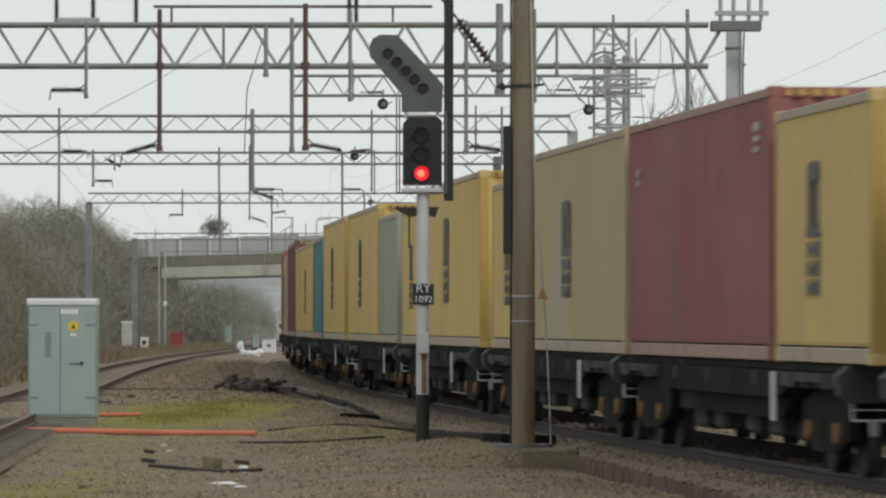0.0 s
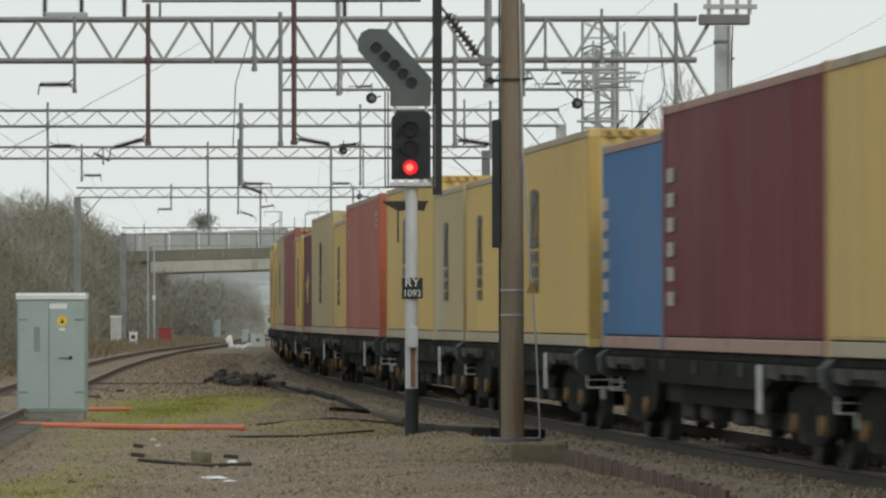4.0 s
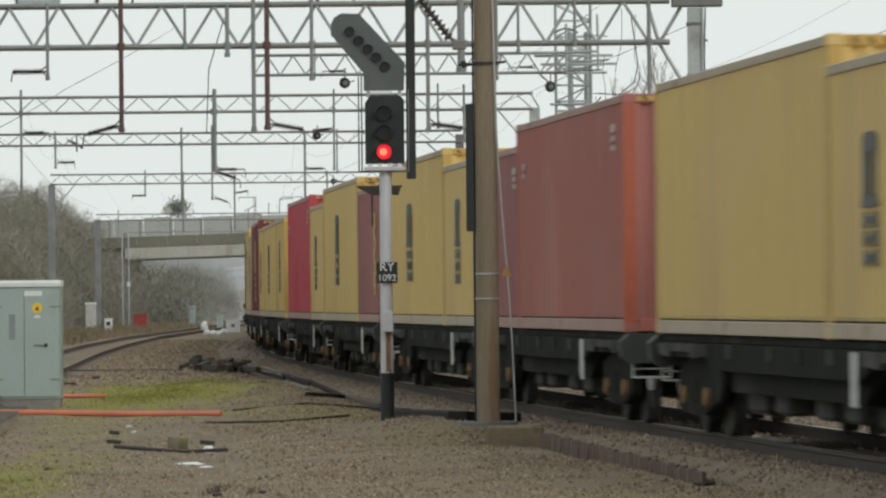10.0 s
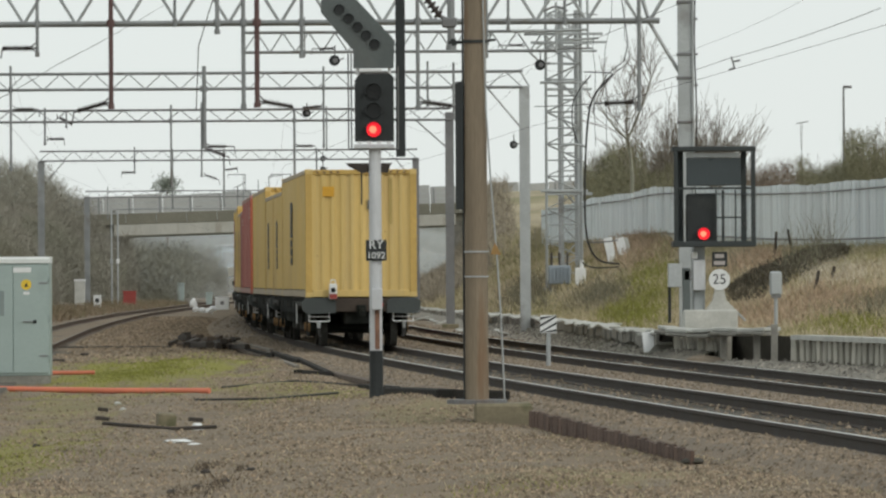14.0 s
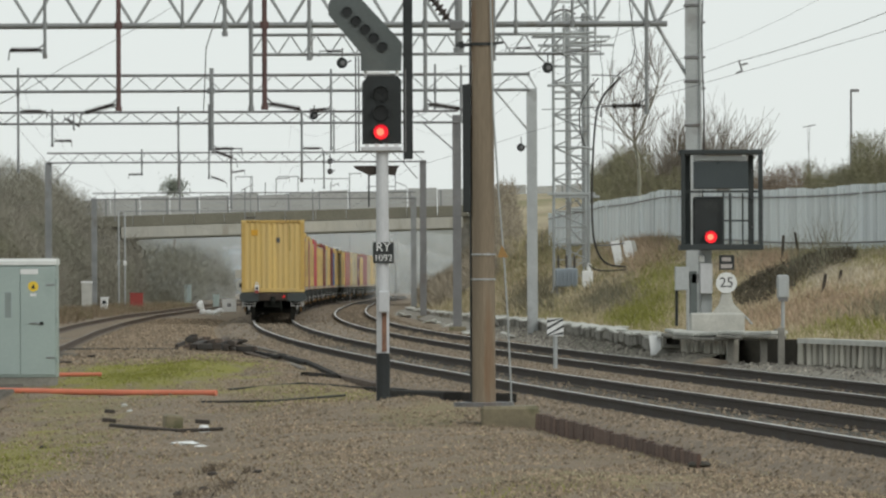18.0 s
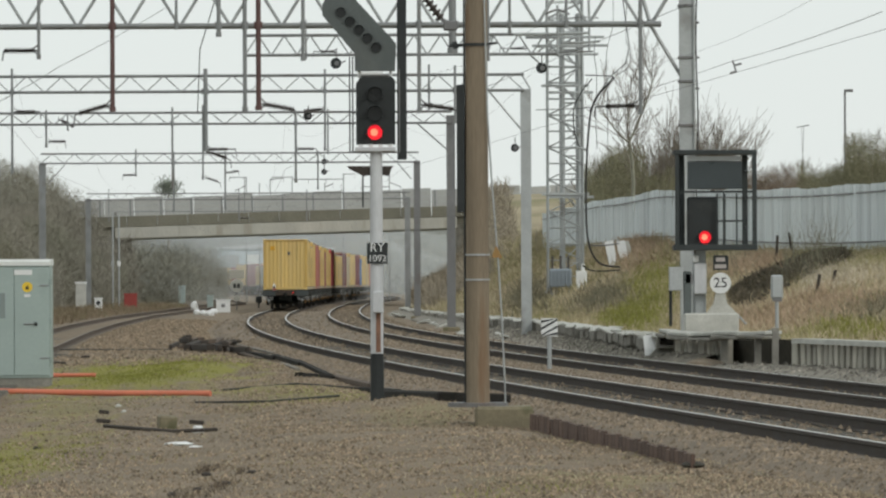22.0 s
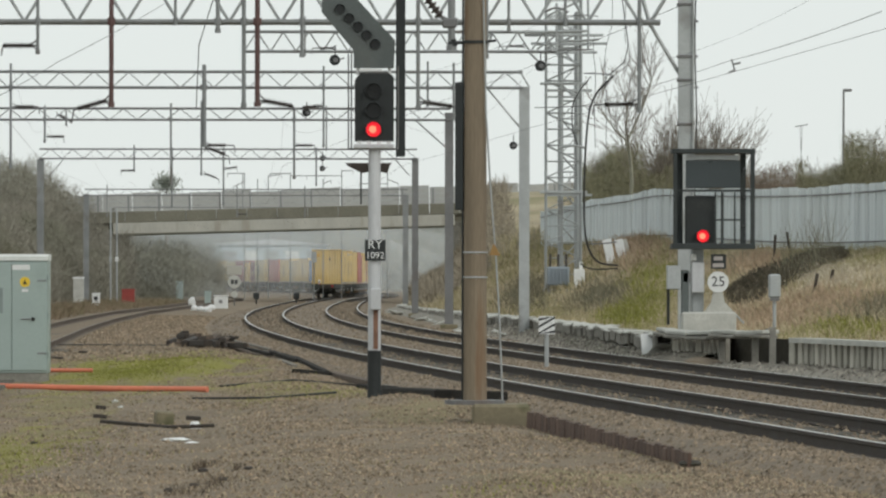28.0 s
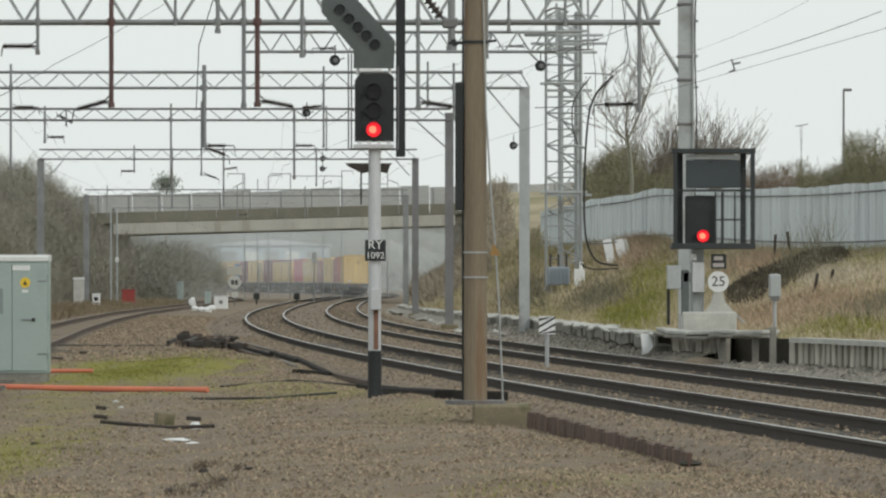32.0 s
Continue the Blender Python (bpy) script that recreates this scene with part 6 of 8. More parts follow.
# ---------- pipes, cables and timbers on the ground ----------
def lying(name, pts, r, mat, label, cat, lift=None):
    bm = bmesh.new()
    q = [Vector((x, d, gz(x, d) + (r if lift is None else lift) + dz)) for x, d, dz in pts]
    tube(bm, q, r, 10)
    return solo(name, bm, mat, label, cat)


lying("orange_pipe", [(-7.404, 91.464, 0.02), (-5.078, 90.668, 0.01), (-3.586, 89.887, 0.01)], 0.045, ORANGE, "long orange plastic pipe lying on the gravel", "pipe")
lying("orange_pipe", [(-7.154, 100.258, 0.03), (-5.952, 100.258, 0.02)], 0.035, ORANGE, "short orange plastic pipe beside the cabinet", "pipe")
lying("ground_cable", [(-3.639, 85.466, 0), (-2.574, 85.466, 0), (-1.588, 87.621, 0.02)], 0.018, CABLE, "black cable lying across the gravel", "cable")
lying("ground_cable", [(-3.487, 92.273, 0), (-2.378, 93.936, 0.01), (-1.333, 96.545, 0)], 0.016, CABLE, "thin black cable lying across moss", "cable")
lying("ground_cable", [(-9.575, 142.834, 0), (-8, 142.834, 0.02), (-6.722, 144.818, 0)], 0.012, CABLE, "dark cable lying along the yard edge", "cable")
lying("ground_stick", [(-4.166, 71.909, 0.02), (-3.701, 70.931, 0.0), (-3.248, 69.979, 0.0), (-2.711, 69.979, 0.02)], 0.022, TIMBER, "dark crooked stick on the gravel", "stick")


def timber(x, y, s0, x2, y2, s1, w, h, mat=TIMBER, label="dark weathered timber lying on the ground"):
    a = Vector(((x - 784) / s0, 10426.866 / s0, 0))
    b = Vector(((x2 - 784) / s1, 10426.866 / s1, 0))
    za, zb = 1.467 - (y - 495) / s0, 1.467 - (y2 - 495) / s1
    za, zb = max(za, gz(a.x, a.y) + 0.035), max(zb, gz(b.x, b.y) + 0.035)
    a.z, b.z = za, zb
    way = b - a
    bm = bmesh.new()
    bx(bm, -w / 2, w / 2, 0, way.length, -0.35 * h, 0.65 * h, min(w, h) * 0.12)
    m = Matrix.Translation(a) @ way.to_track_quat("Y", "Z").to_matrix().to_4x4()
    return solo("old_timber", bm, mat, label, "timber", m, "old timbers and troughs")


OLDWOOD = M("brown_rotten_timber", (0.125, 0.097, 0.076), 0.95, 0, 0.4, 3, 25, 0.5, stain=(0.17, 0.135, 0.105), stain_cut=0.6)
BLACKWOOD = M("wet_black_timber", (0.026, 0.024, 0.021), 0.9, 0, 0.35, 3, 25, 0.4, stain=(0.07, 0.06, 0.05), stain_cut=0.62, spec=0.2)
PALEWOOD = M("grey_bleached_board", (0.21, 0.19, 0.16), 0.9, 0, 0.3, 3, 25, 0.4, stain=(0.10, 0.09, 0.075))


def surface_z(x, d):
    """The ground, or the ballast shoulder where it lies higher."""
    left = float(main_x(d)) - x
    return max(gz(x, d), float(np.interp(left, [0.87, 1.7, 2.2], [-0.125, -0.125, -0.32])) if left > 0 else -0.125)


def scale_at(px, py):
    s = (py - 495) / 1.6
    for _ in range(8):
        s = (py - 495) / (1.467 - surface_z((px - 784) / s, 10426.866 / s))
    return s


def laid(x, y, x2, y2, w, h, mat=TIMBER, label="dark weathered timber lying on the ground"):
    """A timber that lies on whatever surface is under its two ends."""
    ends = []
    for px, py in ((x, y), (x2, y2)):
        s = scale_at(px, py)
        ends.append(Vector(((px - 784) / s, 10426.866 / s, surface_z((px - 784) / s, 10426.866 / s) + 0.3 * h)))
    way = ends[1] - ends[0]
    bm = bmesh.new()
    bx(bm, -w / 2, w / 2, 0, way.length, -0.5 * h, 0.5 * h, min(w, h) * 0.12)
    return solo("old_timber", bm, mat, label, "timber", Matrix.Translation(ends[0]) @ way.to_track_quat("Y", "Z").to_matrix().to_4x4(), "old timbers and troughs")


laid(388, 604, 440, 617, 0.16, 0.08, OLDWOOD)
laid(430, 614, 484, 624, 0.14, 0.09, BLACKWOOD)
laid(396, 601, 478, 619, 0.10, 0.06, PALEWOOD, "bleached board lying along the old timbers")
laid(412, 619, 462, 627, 0.10, 0.05, OLDWOOD)
laid(470, 620, 500, 636, 0.10, 0.08, PALEWOOD, "bleached board slanting across the gravel")
laid(496, 634, 522, 652, 0.10, 0.08, PALEWOOD, "bleached board slanting across the gravel")
laid(482, 622, 530, 643, 0.16, 0.09, BLACKWOOD)
laid(522, 640, 580, 652, 0.12, 0.08, BLACKWOOD)
laid(524, 660, 592, 664, 0.14, 0.08, BLACKWOOD)
laid(588, 663, 656, 669, 0.16, 0.09, OLDWOOD)
laid(640, 674, 696, 688, 0.18, 0.10, BLACKWOOD)
laid(690, 700, 790, 706, 0.3, 0.15, BLACKWOOD, "dark sunken cable duct beside the mast")
laid(786, 706, 884, 712, 0.3, 0.15, BLACKWOOD, "dark sunken cable duct beside the mast")
laid(682, 674, 745, 687, 0.06, 0.05, PALEWOOD, "bleached board along the duct")
laid(745, 690, 838, 694, 0.06, 0.04, CONC_DIRTY, "pale weathered board along the duct")
rr = random.Random(21)
for i in range(30):
    x = rr.gauss(352, 26)
    y = 604 + rr.uniform(-8, 8) + (x - 292) * 0.05
    s = (y - 495) / 1.62
    l2 = rr.uniform(10, 34)
    timber(x, y, s, x + l2, y + rr.uniform(-9, 7), s * rr.uniform(0.95, 1.06), rr.uniform(0.08, 0.2), rr.uniform(0.06, 0.2), OLDWOOD if i % 2 else TIMBER)
for x, y, l2 in ((170, 722, 18), (166, 738, 24), (330, 741, 26), (90, 645, 22), (140, 637, 14)):
    s = (y - 495) / 1.72
    timber(x, y, s, x + l2, y + 2, s, 0.12, 0.05)


def lump(name, x, y, z0, sx, sy, sz, mat, label, cat, seed):
    s = (y - 495) / (1.467 - z0)
    px, pd = (x - 784) / s, 10426.866 / s
    bm = bmesh.new()
    ball(bm, (0, 0, sz * 0.4), 1.0, 2, (sx, sy, sz))
    r3 = random.Random(seed)
    for v in bm.verts:
        v.co += Vector((r3.uniform(-1, 1) * sx, r3.uniform(-1, 1) * sy, r3.uniform(-1, 1) * sz)) * 0.16
    solo(name, bm, mat, label, cat, pose(px, pd, gz(px, pd)))


bm = bmesh.new()
bx(bm, -0.11, 0.11, -0.12, 0.12, 0, 0.17, 0.02)
solo("concrete_block", bm, CONCRETE, "mossy broken concrete block on the gravel", "block", pose(-3.407, 71.909, gz(-3.407, 71.909) - 0.01, 3, 4, 12))
lump("white_rubbish", 346, 757, -0.30, 0.075, 0.08, 0.065, WHITE, "crumpled white rubbish on the gravel", "rubbish", 1)
lump("white_rubbish", 312, 773, -0.30, 0.16, 0.15, 0.03, WHITE, "flattened white wrapper on the gravel", "rubbish", 2)
lump("white_rubbish", 341, 777, -0.30, 0.08, 0.1, 0.02, WHITE, "scrap of white wrapper on the gravel", "rubbish", 3)
lump("white_rubbish", 711, 709, -0.25, 0.04, 0.04, 0.03, WHITE, "small white scrap beside the duct", "rubbish", 4)
for i, (x, y) in enumerate(((360, 835), (395, 850), (345, 855), (300, 862), (440, 838), (60, 782), (205, 720), (215, 728))):
    lump("clod", x, y, -0.34, 0.045, 0.05, 0.028, TIMBER if i < 6 else CONC_PALE, "dark clod of earth on the gravel" if i < 6 else "pale chip of stone on the gravel", "clod" if i < 6 else "stone", 10 + i)


# ---------- dead weeds and tufts on the gravel ----------
def yard_tufts(n, cx, cd, rx, rd, seed):
    r = np.random.RandomState(seed)
    x, d = cx + r.normal(0, rx, n), cd + r.normal(0, rd, n)
    return np.stack([x, d, ground_z(x, d) - 0.005], -1)


# ---------- signal, boxes and signs at the foot of the slope ----------
RD = 112.117
rx = 5.14
CAGE = M("dark_cage_paint", (0.035, 0.042, 0.042), 0.55, 0, 0.2, 3, 25, 0.1)
rs = thing("caged_signal", pose(rx, RD, 0), "dark caged colour-light signal showing red on a post", "signal")


def qx(x):
    return (x - 784) / 93 - rx


def qz(y):
    return 1.467 - (y - 495) / 93


for x0, x1 in ((1190, 1197), (1326, 1334), (1200, 1210), (1312, 1322)):
    bm = bmesh.new()
    y = -0.43 if x0 in (1190, 1326) else 0.40
    bx(bm, qx(x0), qx(x1), y - 0.03, y + 0.03, qz(431), qz(272), 0.004)
    part("cage_upright", bm, CAGE, rs)
for x0, x1, y0, y1 in ((1266, 1312, 391, 388), (1197, 1326, 340, 336), (1274, 1279, 431, 341), (1297, 1300, 431, 341), (1263, 1266, 431, 341)):
    bm = bmesh.new()
    bx(bm, qx(x0), qx(x1), -0.452 if y0 < 400 else -0.44, -0.42, qz(y0), qz(y1), 0.003)
    part("cage_bar", bm, CAGE, rs)
for y0, y1 in ((272, 264), (441, 431)):
    bm = bmesh.new()
    bx(bm, qx(1188), qx(1335), -0.47, 0.45, qz(y0), qz(y1), 0.008)
    part("cage_plate", bm, CAGE, rs)
for x in (1197, 1318):
    bm = bmesh.new()
    for y in (300, 350, 400):
        rod(bm, (qx(x), -0.4, qz(y)), (qx(x), 0.4, qz(y)), 0.014, 6)
    part("side_bar", bm, CAGE, rs)
bm = bmesh.new()
bx(bm, qx(1213), qx(1309), -0.30, -0.1, qz(333), qz(284), 0.01)
sc = part("display_panel", bm, M("dark_display", (0.05, 0.062, 0.066), 0.35, 0, 0.1, 2, 20, 0), rs, "unlit dark display panel")
bm = bmesh.new()
bx(bm, qx(1213), qx(1307), -0.31, -0.12, qz(283), qz(275), 0.004)
part("trim", bm, GALV, sc)
bm = bmesh.new()
bx(bm, qx(1212), qx(1266), -0.30, 0.02, qz(434), qz(347), 0.03)
rh = part("signal_head", bm, BLACK, rs, "black signal head")
signal_lamp(rh, qx(1243), -0.30, qz(418), 0.115, True)
bm = bmesh.new()
bx(bm, qx(1226), qx(1246), 0.05, 0.25, qz(582), qz(440), 0.01)
part("post", bm, GALV, rs)
for x0, x1, y0, y1, mt in ((1180, 1205, 512, 470, GALV), (1206, 1219, 560, 478, DARKGREY), (1224, 1246, 518, 464, POSTWHITE), (1222, 1232, 462, 450, WHITE), (1208, 1222, 500, 482, GALV_DARK)):
    bm = bmesh.new()
    bx(bm, qx(x0), qx(x1), -0.18, 0.1, qz(y0), qz(y1), 0.012)
    part("equipment_box", bm, mt, rs, "small grey equipment box")
bm = bmesh.new()
rod(bm, (qx(1183), 0, qz(575)), (qx(1183), 0, qz(512)), 0.03, 8)
part("stand", bm, BLACK, rs)
bm = bmesh.new()
bx(bm, qx(1257), qx(1284), -0.34, -0.32, qz(476), qz(450), 0.003)
pt = part("identity_plate", bm, BLACK, rs, "black plate with worn white characters")
for y0, y1, w in ((461, 454, 8), (473, 466, 10)):
    bm = bmesh.new()
    bx(bm, qx(1270 - w), qx(1270 + w), -0.345, -0.342, qz(y0), qz(y1))
    part("character_bar", bm, INK_WHITE, pt)
bm = bmesh.new()
disc(bm, (qx(1270), -0.30, qz(499)), (0, 1, 0), 0.20, 0.02, 28)
ds_ = part("speed_sign", bm, WHITE, rs, "round white speed sign")
words("25", 0.27, pose(qx(1270), -0.313, qz(499)), BLACK, ds_)
bm = bmesh.new()
prism(bm, [(qx(1262), qz(516)), (qx(1278), qz(516)), (qx(1282), qz(535)), (qx(1298), qz(552)), (qx(1246), qz(552)), (qx(1258), qz(535))], "y", -0.28, -0.05)
part("pedestal", bm, CONC_PALE, rs, "flared pale pedestal")
bm = bmesh.new()
bx(bm, qx(1206), qx(1302), -0.36, 0.5, -0.36, qz(552), 0.03)
part("footing", bm, CONC_PALE, rs, "concrete footing")
bm = bmesh.new()
rod(bm, (qx(1300), -0.2, qz(555)), (qx(1316), -0.2, qz(572)), 0.02, 6)
part("stay", bm, GALV, rs)


def post_box(x, d, z0, w, h, ph, mat, label):
    t = thing("post_box_housing", pose(x, d, z0), label, "equipment box")
    bm = bmesh.new()
    rod(bm, (0, 0, -0.1), (0, 0, ph), 0.035, 10)
    part("post", bm, GALV, t)
    bm = bmesh.new()
    bx(bm, -w / 2, w / 2, -0.1, 0.1, ph, ph + h, 0.03)
    part("housing", bm, mat, t, "pale grey housing")
    bm = bmesh.new()
    bx(bm, -w / 2 + 0.03, w / 2 - 0.02, -0.09, 0.09, ph - 0.05, ph)
    part("gland", bm, GALV_DARK, t)


post_box(6.115, 108.613, gz(6.115, 108.613), 0.22, 0.44, 1.313, GALV, "pale grey housing on a slim steel post")
bm = bmesh.new()
rod(bm, (0, 0, -0.2), (0, 0, 0.75), 0.03, 8)
solo("stub_post", bm, GALV_DARK, "short dark stub post beside the wall", "post", pose(6.106, 110.924, -0.2))

sp = thing("striped_marker", pose(1.897, 107.493, -0.2), "black and white striped marker board on a short post", "marker sign")
bm = bmesh.new()
rod(bm, (0, 0, -0.1), (0, 0, 0.688), 0.04, 8)
part("post", bm, GALV, sp)
bm = bmesh.new()
bx(bm, -0.15, 0.15, -0.045, -0.03, 0.667, 0.997, 0.003)
bd = part("board", bm, WHITE, sp)
zc = 0.832
for k in (-0.2, -0.07, 0.06, 0.19):
    bm = bmesh.new()
    pts = []
    for a, b in ((-0.148, -0.16), (-0.148, -0.09), (0.148, 0.16 + 0.0), (0.148, 0.09)):
        pts.append((a, min(zc + 0.16, max(zc - 0.16, zc + b * 0.7 + k))))
    prism(bm, pts, "y", -0.050, -0.046)
    part("stripe", bm, BLACK, bd)

bm = bmesh.new()
bx(bm, -0.17, 0.17, -0.015, 0.015, 0, 0.30, 0.006)
solo("leaning_board", bm, WHITE, "small white board leaning in the ballast", "board", pose(4.306, 122.669, -0.08, -14, 10, 5))
wb = thing("white_boards", pose(6.6, 224.5, gz(6.6, 224.5) - 0.05), "white boards leaning together on the slope", "board")
for k, (dx, ry) in enumerate(((-0.15, 12), (0.3, 12), (0.55, 18))):
    bm = bmesh.new()
    bx(bm, -0.17, 0.17, -0.02, 0.02, 0, 1.02, 0.01)
    ob = part("board", bm, WHITE if k < 2 else CONC_PALE, wb)
    ob.matrix_basis = pose(dx, 0.06 * k, 0, -8, -ry, 0)
tb = thing("tower_cabinet", pose(5.1, 220.2, gz(5.1, 220.2)), "small white cabinet at the foot of the tower", "cabinet")
bm = bmesh.new()
bx(bm, -0.2, 0.2, -0.15, 0.15, -0.1, 0.68, 0.015)
part("body", bm, WHITE, tb)
bm = bmesh.new()
rod(bm, (0.05, 0, 0.66), (0.07, 0, 0.95), 0.07, 8)
part("vent_pipe", bm, WHITE, tb)
for x, d, h, lean in ((10.64, 189.3, 0.85, 3), (11.45, 194.5, 0.65, -8), (9.96, 158.1, 0.55, 10), (10.68, 162.4, 0.4, 12)):
    bm = bmesh.new()
    rod(bm, (0, 0, -0.3), (0, 0, h), 0.045, 8)
    solo("leaning_stake", bm, TIMBER, "old dark stake standing in the grass", "stake", pose(x, d, gz(x, d), 0, lean, 0), "stakes on the slope")


# ---------- steel fence along the top of the slope ----------
def fence():
    t = thing("steel_fence", pose(0, 0, 0), "grey steel sheet fence along the top of the slope", "fence", kind="structure")
    rr = random.Random(5)
    bm = bmesh.new()
    prism(bm, [(-0.237, 0), (-0.20, -0.05), (0.20, -0.05), (0.237, 0), (0.237, 0.02), (-0.237, 0.02)], "z", 0, 2.15)
    me = tomesh("pale", bm, FENCE)
    d = 150.0
    path = []
    while d < 300:
        x = float(fence_x(d))
        path.append((x, d))
        gx = (float(fence_x(d + 1)) - float(fence_x(d - 1))) / 2
        ang = math.degrees(math.atan2(1, gx)) - 180
        step = 0.52 / math.hypot(1, gx)
        ob = part("pale", me, None, t)
        ob.matrix_basis = pose(x, d, gz(x, d) - 0.1 + 0.03 * math.sin(d * 0.55) + rr.uniform(-0.02, 0.02), rr.uniform(-1.5, 1.5), rr.uniform(-0.8, 0.8), ang)
        d += step
    for z in (0.35, 1.88):
        for (xa, da), (xb, db) in zip(path[::6], path[6::6]):
            bm = bmesh.new()
            a, b = Vector((xa - 0.08, da, gz(xa, da) - 0.1 + z)), Vector((xb - 0.08, db, gz(xb, db) - 0.1 + z))
            rod(bm, a, b, 0.026, 6)
            part("rail", bm, GALV_DARK, t)


fence()

# ---------- street lamp and pylon behind ----------
# flat lump whose dark colour stands in for a shaded hole
bm = bmesh.new()
ball(bm, (0, 0, 0.02), 1.0, 2, (0.11, 0.3, 0.035))
solo("drain_hole", bm, SHADE_SOIL, "flat dark lump for the shaded hole at the end of the edging", "hollow", pose(2.305, 54.878, gz(2.305, 54.878)))
sl = thing("street_lamp", pose(20.853, 306.673, 0), "tall slim grey street lamp behind the fence", "street lamp")
bm = bmesh.new()
rod(bm, (0, 0, gz(20.853, 306.673) - 0.2), (0, 0, 11.32), 0.075, 8, 0.05)
part("column", bm, GALV_DARK, sl)
bm = bmesh.new()
bx(bm, -0.03, 0.42, -0.12, 0.12, 11.261, 11.408, 0.02)
part("lantern", bm, GALV_DARK, sl)
sl2 = thing("far_mast", pose(31.7, 521.343, 0), "far slim lattice mast against the sky", "mast")
bm = bmesh.new()
rod(bm, (0.5, 0, 0), (-0.1, 0, 15.117), 0.04, 4, 0.02)
rod(bm, (-0.5, 0, 0), (0.1, 0, 15.117), 0.04, 4, 0.02)
part("column", bm, GALV_DARK, sl2)
bm = bmesh.new()
rod(bm, (-0.5, 0, 15.017), (0.6, 0, 15.217), 0.04, 4)
part("cross_arm", bm, GALV_DARK, sl2)


# ---------- road bridge ----------
def bridge():
    L = 23.017
    t = thing("road_bridge", pose(-22.975, 430.862, -0.149, 0, -1.55, 0), "concrete road bridge with a cream beam over the tracks", "bridge", kind="structure")

    def blk(name, x0, x1, y0, y1, z0, z1, mat, label="", bev=0.0):
        bm = bmesh.new()
        bx(bm, x0, x1, y0, y1, z0, z1, bev)
        return part(name, bm, mat, t, label)
    blk("beam", -1, L + 1, -0.2, 0.3, 4.88, 5.72, BRIDGE, "cream painted edge beam", 0.03)
    blk("beam_flange", -1, L + 1, -0.32, -0.2, 4.86, 4.94, BRIDGE_DK)
    blk("deck", -8, L + 14, 0.3, 11, 5.2, 5.9, BRIDGE_DK, "dark deck")
    for i in range(6):
        blk("girder", -1, L + 1, 1.5 + i * 1.6, 1.9 + i * 1.6, 4.9, 5.2, BRIDGE_DK)
    blk("beam", -1, L + 1, 11, 11.5, 4.88, 5.72, BRIDGE)
    n = 22
    for i in range(n):
        x0 = -9 + (L + 26) * i / n
        x1 = -9 + (L + 26) * (i + 1) / n - 0.05
        blk("parapet_block", x0, x1, 0.0, 0.45, 5.74, 6.55, BRIDGE_DK, "", 0.03)
        blk("parapet_panel", x0, x1, 10.8, 11.0, 6.0, 8.0 + 0.1 * math.sin(i * 2.1), BRIDGE_GREY, "", 0.02)
        blk("railing_post", x0 + 0.2, x0 + 0.32, 0.1, 0.22, 6.55, 7.75, GALV_MID)
    for z in (6.9, 7.3, 7.75):
        blk("railing_bar", -9, L + 17, 0.13, 0.19, z - 0.025, z + 0.025, GALV)
    blk("abutment", -7.5, -0.4, 0.2, 11.2, -0.6, 5.2, CONC_DIRTY, "stained concrete abutment", 0.05)
    blk("abutment", L + 0.4, L + 9, 0.2, 11.2, -0.6, 5.2, CONC_DIRTY, "stained concrete abutment", 0.05)


bridge()


# ---------- scrub, trees and grass ----------
def twig_cloud(name, pts, length, width, material, label, cat, seed, lean=0.5, parent=None):
    """Many thin bare twigs, each a narrow tapering blade, standing round the given feet."""
    r = np.random.RandomState(seed)
    n = len(pts)
    ln = length * r.uniform(0.5, 1.4, n)
    dirs = r.normal(0, lean, (n, 3))
    dirs[:, 2] = np.abs(dirs[:, 2]) * 0.6 + 0.7
    dirs /= np.linalg.norm(dirs, axis=1)[:, None]
    side = np.stack([r.normal(0, 1, n), r.normal(0, 0.4, n), r.normal(0, 0.3, n)], -1)
    side -= dirs * (side * dirs).sum(1)[:, None]
    side /= np.linalg.norm(side, axis=1)[:, None]
    w = width * r.uniform(0.5, 1.5, n)
    bend = r.normal(0, 0.12, (n, 3)) * ln[:, None]
    p0, p1, p2 = pts, pts + dirs * (ln * 0.5)[:, None] + bend, pts + dirs * ln[:, None]
    v = np.stack([p0 - side * w[:, None], p0 + side * w[:, None], p1 + side * (0.7 * w)[:, None], p1 - side * (0.7 * w)[:, None], p2], 1)
    idx = np.arange(n)[:, None] * 5
    me = bpy.data.meshes.new(name)
    quads = (idx + np.array([[0, 1, 2, 3]])).tolist()
    tris = (idx + np.array([[3, 2, 4]])).tolist()
    me.from_pydata(v.reshape(-1, 3).tolist(), [], quads + tris)
    me.update()
    me.materials.append(material)
    ob = new(name, me)
    if parent is not None:
        ob.parent = parent
        return ob
    return tagged(ob, label, cat, kind="stuff")


def scatter(n, d0, d1, x_of, depth, height, seed, power=1.0):
    """Feet of twigs on the ground and in the body of a thicket that rises height metres."""
    r = np.random.RandomState(seed)
    d = r.uniform(d0, d1, n)
    x = x_of(d) + r.uniform(0, 1, n) ** power * depth
    g = ground_z(x, d)
    wave = 0.72 + 0.28 * np.sin(d * 0.21 + 2 * np.sin(d * 0.057)) * np.sin(x * 0.9)
    z = g + r.uniform(0, 1, n) ** 1.2 * height * wave
    return np.stack([x, d, z], -1)


